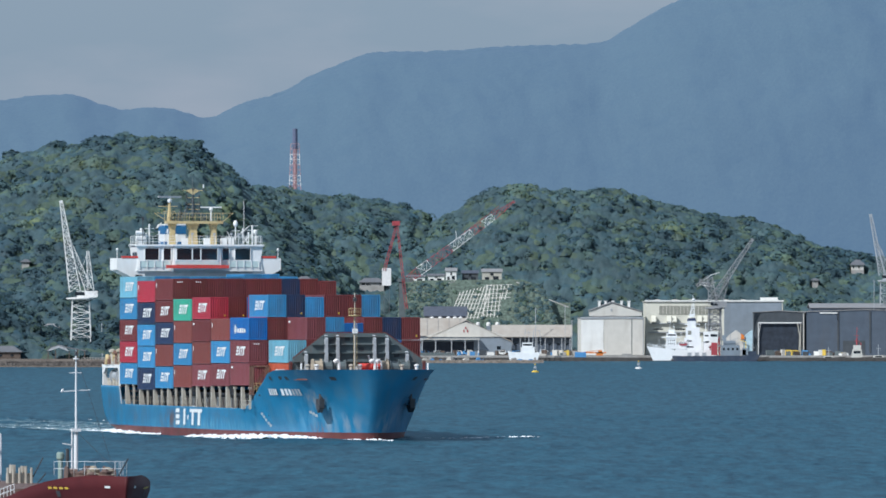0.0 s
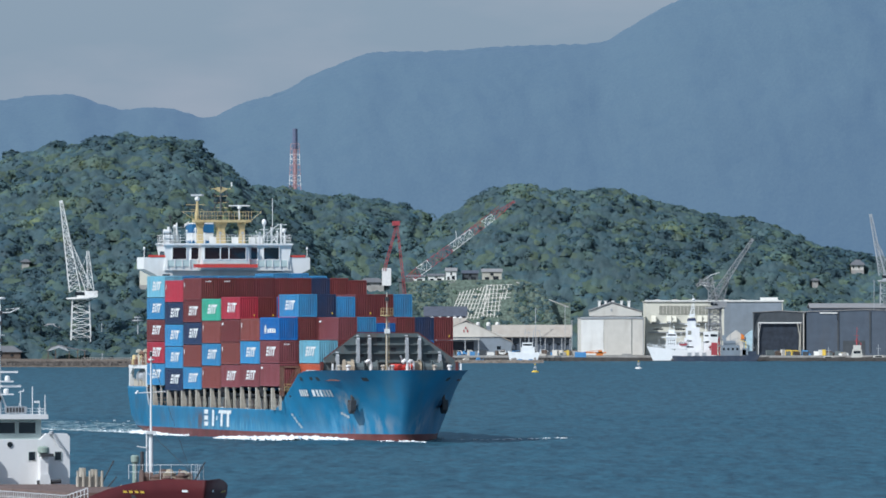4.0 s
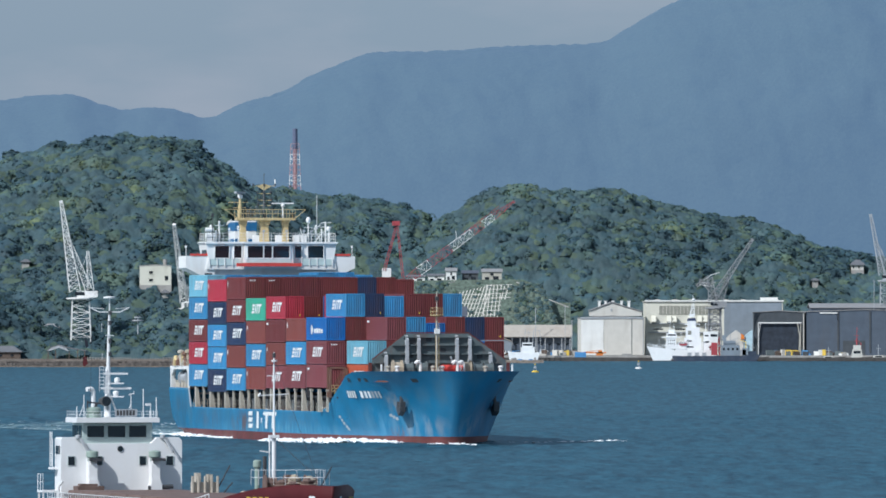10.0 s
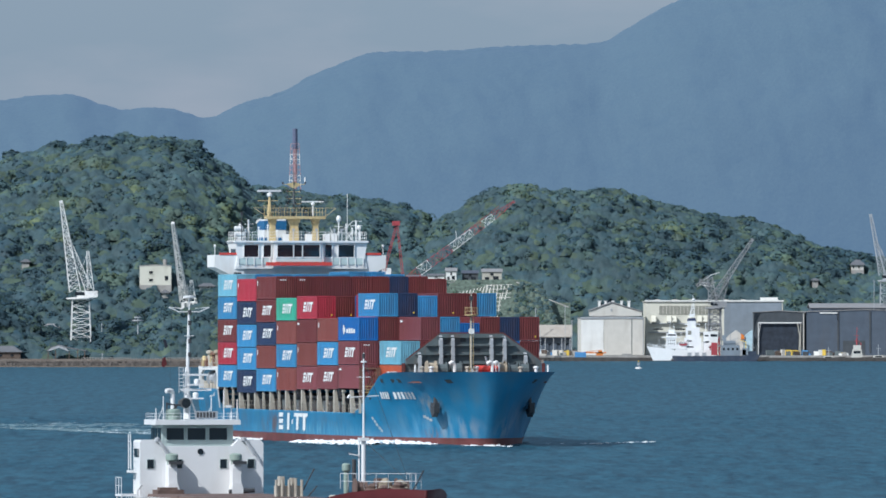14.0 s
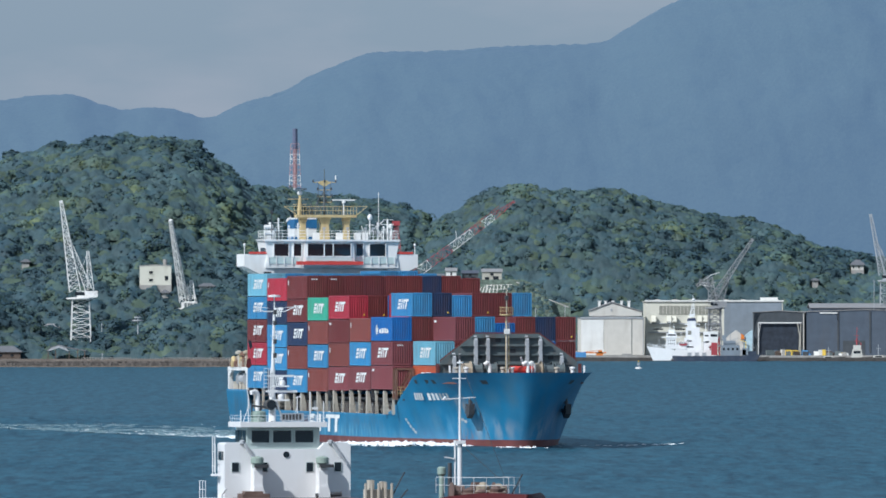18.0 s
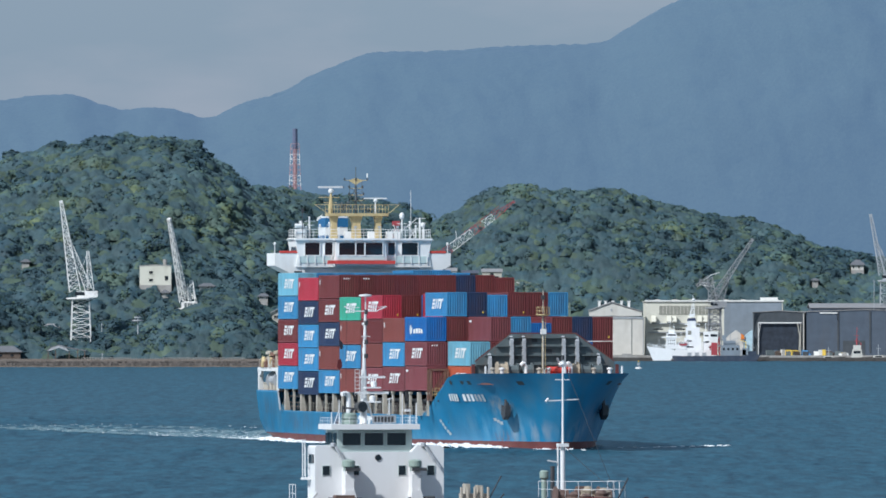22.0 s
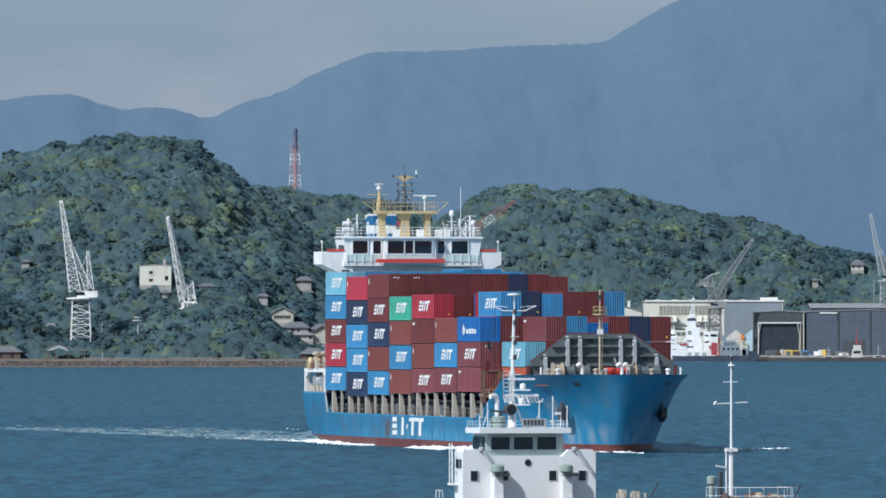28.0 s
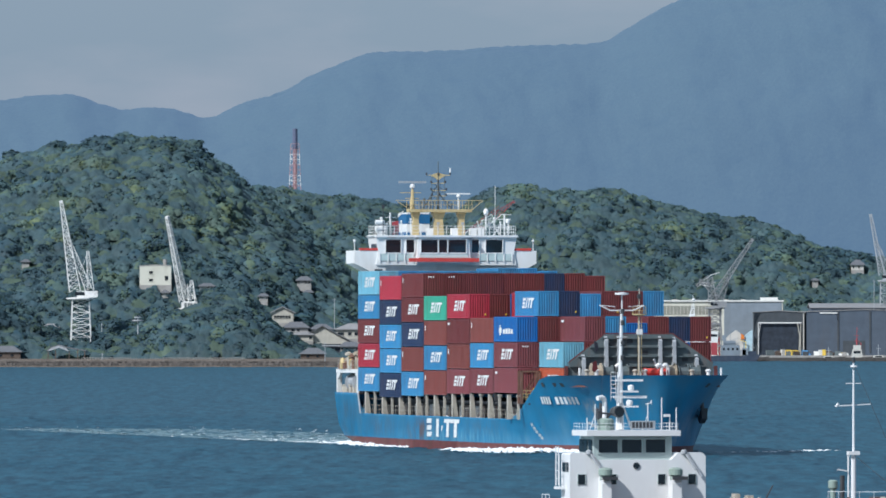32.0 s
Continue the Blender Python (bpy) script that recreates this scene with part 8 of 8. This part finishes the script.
part("net_frame", Build().bar((10, -1, 5), (10.5, 0, 12.5), 0.14).bar((10.5, 0, 12.5), (13, 0, 12.3), 0.14).bar((13, 0, 12.3), (13.5, 0, 4), 0.14), M_PALEGREY, fb)

for x0, d, mat, hgt, lab in ((167.6, 4327, M_GREY, 8.5, "small tug with a red mast at the quay"), (156.2, 4327, M_GREY, 3.5, "low dark barge at the quay"), (176.2, 4326, M_GREY, 4.2, "pale work boat at the quay"), (125.5, 4327, M_QUAYDARK, 4.5, "dark tug beside the work vessel")):
    b = thing("harbour_boat", pose(x0, d, -0.45), lab, "boat")
    part("hull", Build().prism([(-6, 1.4), (-5.2, -0.3), (5, -0.3), (6, 1.8), (2.5, 1.5), (-2, 1.3)], -1.8, 1.8, "y"), M_QUAYDARK, b)
    part("house", Build().prism([(-3, 1.4), (-2.6, hgt * 0.55), (1, hgt * 0.55), (1.6, 1.4)], -1.3, 1.3, "y"), M_WALLC, b)
    part("windows", Build().box(-2.2, 0.6, -1.36, -1.3, hgt * 0.36, hgt * 0.48), M_GLASS, b)
    part("mast", Build().bar((-0.8, 0, hgt * 0.5), (-0.8, 0, hgt * 1.6), 0.16).bar((-1.8, 0, hgt * 1.2), (0.2, 0, hgt * 1.2), 0.1), M_CRANER if hgt > 8 else M_PALEGREY, b)
    if hgt > 8:
        part("mast_arms", Build().bar((-0.8, 0, hgt * 0.5), (-0.8, 0, hgt * 1.1), 0.32, 6).bar((-1.6, 0, hgt * 0.95), (0.2, 0, hgt * 0.95), 0.16).bar((0.8, 0, hgt * 0.5), (0.8, 0, hgt * 0.9), 0.2), M_CRANER, b)
        part("upper_house", Build().box(-2.2, 0.8, -1.1, 1.1, hgt * 0.55, hgt * 0.75), M_WALLC, b)
    for x in (-4.4, -2.6, 2.8, 4.4):
        part("tyre_fender", Build().bar((x, -1.95, 0.7), (x, -1.75, 0.7), 0.5, 10), M_QUAYDARK, b)
pont = thing("quay_pontoon", pose(49.1, 4322, -0.45), "long dark pontoon with an orange machine", "pontoon")
part("deck", Build().prism([(0, 1.5), (0.6, -0.3), (28, -0.3), (28.5, 1.4)], -2, 2, "y"), M_QUAYDARK, pont)
part("machine", Build().box(6.5, 16.5, -0.8, 0.8, 3.1, 3.6).box(7.2, 8.0, -0.8, 0.8, 1.4, 3.1).box(12.6, 15.4, -0.8, 0.8, 2.2, 3.6).box(13.4, 15.0, -0.7, 0.7, 3.6, 4.4).bar((8, 0, 3.6), (13, 0, 4.2), 0.16), M_ORANGE, pont)
part("load", Build().box(4, 8.5, -1.4, 1.4, 1.4, 3.6), M_TARPB, pont)
part("clutter", Build().box(23, 26.5, -1.4, 1.4, 1.4, 3.0).box(19, 21, -1, 1, 1.4, 2.4), M_CONC, pont)

r = random.Random(8)
for i in range(95):
    x = r.choice([r.uniform(-8.2, 51.7), r.uniform(38.0, 55.3), r.uniform(128.3, 163.7)])
    w, h, d = r.uniform(0.8, 3.2), r.uniform(0.7, 2.4), r.uniform(0.8, 2.2)
    mat, lab = r.choice([(M_WALLW, "white"), (M_GREY, "slate grey"), (M_WOOD, "brown"), (M_WALLC, "cream"), (M_CONC, "grey"), (M_TARPB, "blue"), (M_YELLOW, "yellow"), (M_WOOD, "brown"), (M_WALLD, "dark")])
    ob = tagged(part("quay_crate", Build().prism([(-w / 2, 0), (w / 2, 0), (w / 2, h * 0.85), (w * 0.3, h), (-w / 2, h)], 0, d, "y"), mat, at=pose(x, 4338 + r.uniform(0, 30), 1.72, 0, 0, r.uniform(-25, 25))),
                "%s covered load standing on the quay" % lab, "crate", "loads on the quay")
for i in range(9):
    x = -7.3 + i * 6.2 + r.uniform(-1.4, 1.4)
    van = thing("parked_van", pose(x, 4352 + r.uniform(0, 12), 1.72), "%s van parked on the quay" % ("white" if i % 3 else "blue"), "vehicle", "vans on the quay")
    part("body", Build().prism([(-2, 0.4), (2, 0.4), (2.0, 1.0), (1.4, 1.2), (1.0, 1.9), (-2, 1.9)], 0, 1.6, "y"), M_WALLW if i % 3 else M_TARPB, van)
    part("windows", Build().box(-1.2, 1.0, -0.04, 0, 1.25, 1.7), M_GLASS, van)
    for x in (-1.2, 1.2):
        part("wheel", Build().bar((x, -0.05, 0.32), (x, 0.15, 0.32), 0.32, 10), M_QUAYDARK, van)
for x, d in ((0.00858 * 3333.7, 3333.7), (0.01821 * 3597.2, 3597.2)):
    b = thing("mooring_buoy", pose(x, d, SEA), "small yellow and white buoy with a lamp frame afloat", "buoy", "buoys off the quay")
    part("float", Build().lathe((0, 0, -0.3), [(0.6, 0), (1.1, 0.2), (1.1, 0.6), (0.7, 0.9)], 14), M_YELLOW if d < 3500 else M_WALLW, b)
    part("frame", Build().bar((-0.5, 0, 0.5), (-0.2, 0, 2.3), 0.07).bar((0.5, 0, 0.5), (0.2, 0, 2.3), 0.07).bar((0, 0.4, 0.5), (0, 0.15, 2.3), 0.07).box(-0.35, 0.35, -0.2, 0.2, 1.3, 1.9), M_PALEGREY, b)
    part("lamp", Build().lathe((0, 0, 2.3), [(0.12, 0), (0.22, 0.06), (0.22, 0.35), (0.06, 0.45)], 8), M_YELLOW, b)


def motions():
    """The container ship and the coaster steam towards the viewer and to the right; a dock crane slowly raises its jib."""
    rows, rows2, spin, lift = [], [], [], []
    for k in range(17):
        t = 2.0 * k
        d, turn = 4.88 * t + 0.000825 * t * t, -0.00636 * t
        a = radians(12.63 + turn / 2)
        rows.append((t, pose(-33.7 + d * math.sin(a), 1482.4 - d * math.cos(a), 0, 0, 0, 12.63 + turn - 90)))
        rows2.append((t, pose(-35.9 + 1.357 * t + 0.00377 * t * t, 767.9 - 4.233 * t + 0.00635 * t * t, 0, 0, 0, 13.8 + 0.00356 * t - 90)))
    for k in range(72):
        t = min(32.0, 0.456 * k)
        spin.append((t, pose(-5.2, -3.7, 32.0, 0, 0, (t - 5.8) / 2.28 * -360)))
    foot = Vector((-1.0, 0, 13.5))
    for t, x, z in ((0, -2.4, 24.4), (9, -2.9, 25.0), (14, -3.4, 25.6), (19, -4.4, 26.7), (23, -4.8, 27.1), (28, -5.1, 27.5), (32, -5.4, 27.7)):
        way = Vector((x, -math.sqrt(max(0.1, 29.0 ** 2 - x * x - z * z)), z))
        lift.append((t, Matrix.Translation(foot) @ way.to_track_quat("Z", "Y").to_matrix().to_4x4()))
    walk(SHIP, rows)
    walk(WAKE, rows)
    walk(COASTER, rows2)
    walk(SCANNER, spin)
    walk(next(c for c in CRANE_LOW.children if c.name.startswith("jib")), lift)


motions()
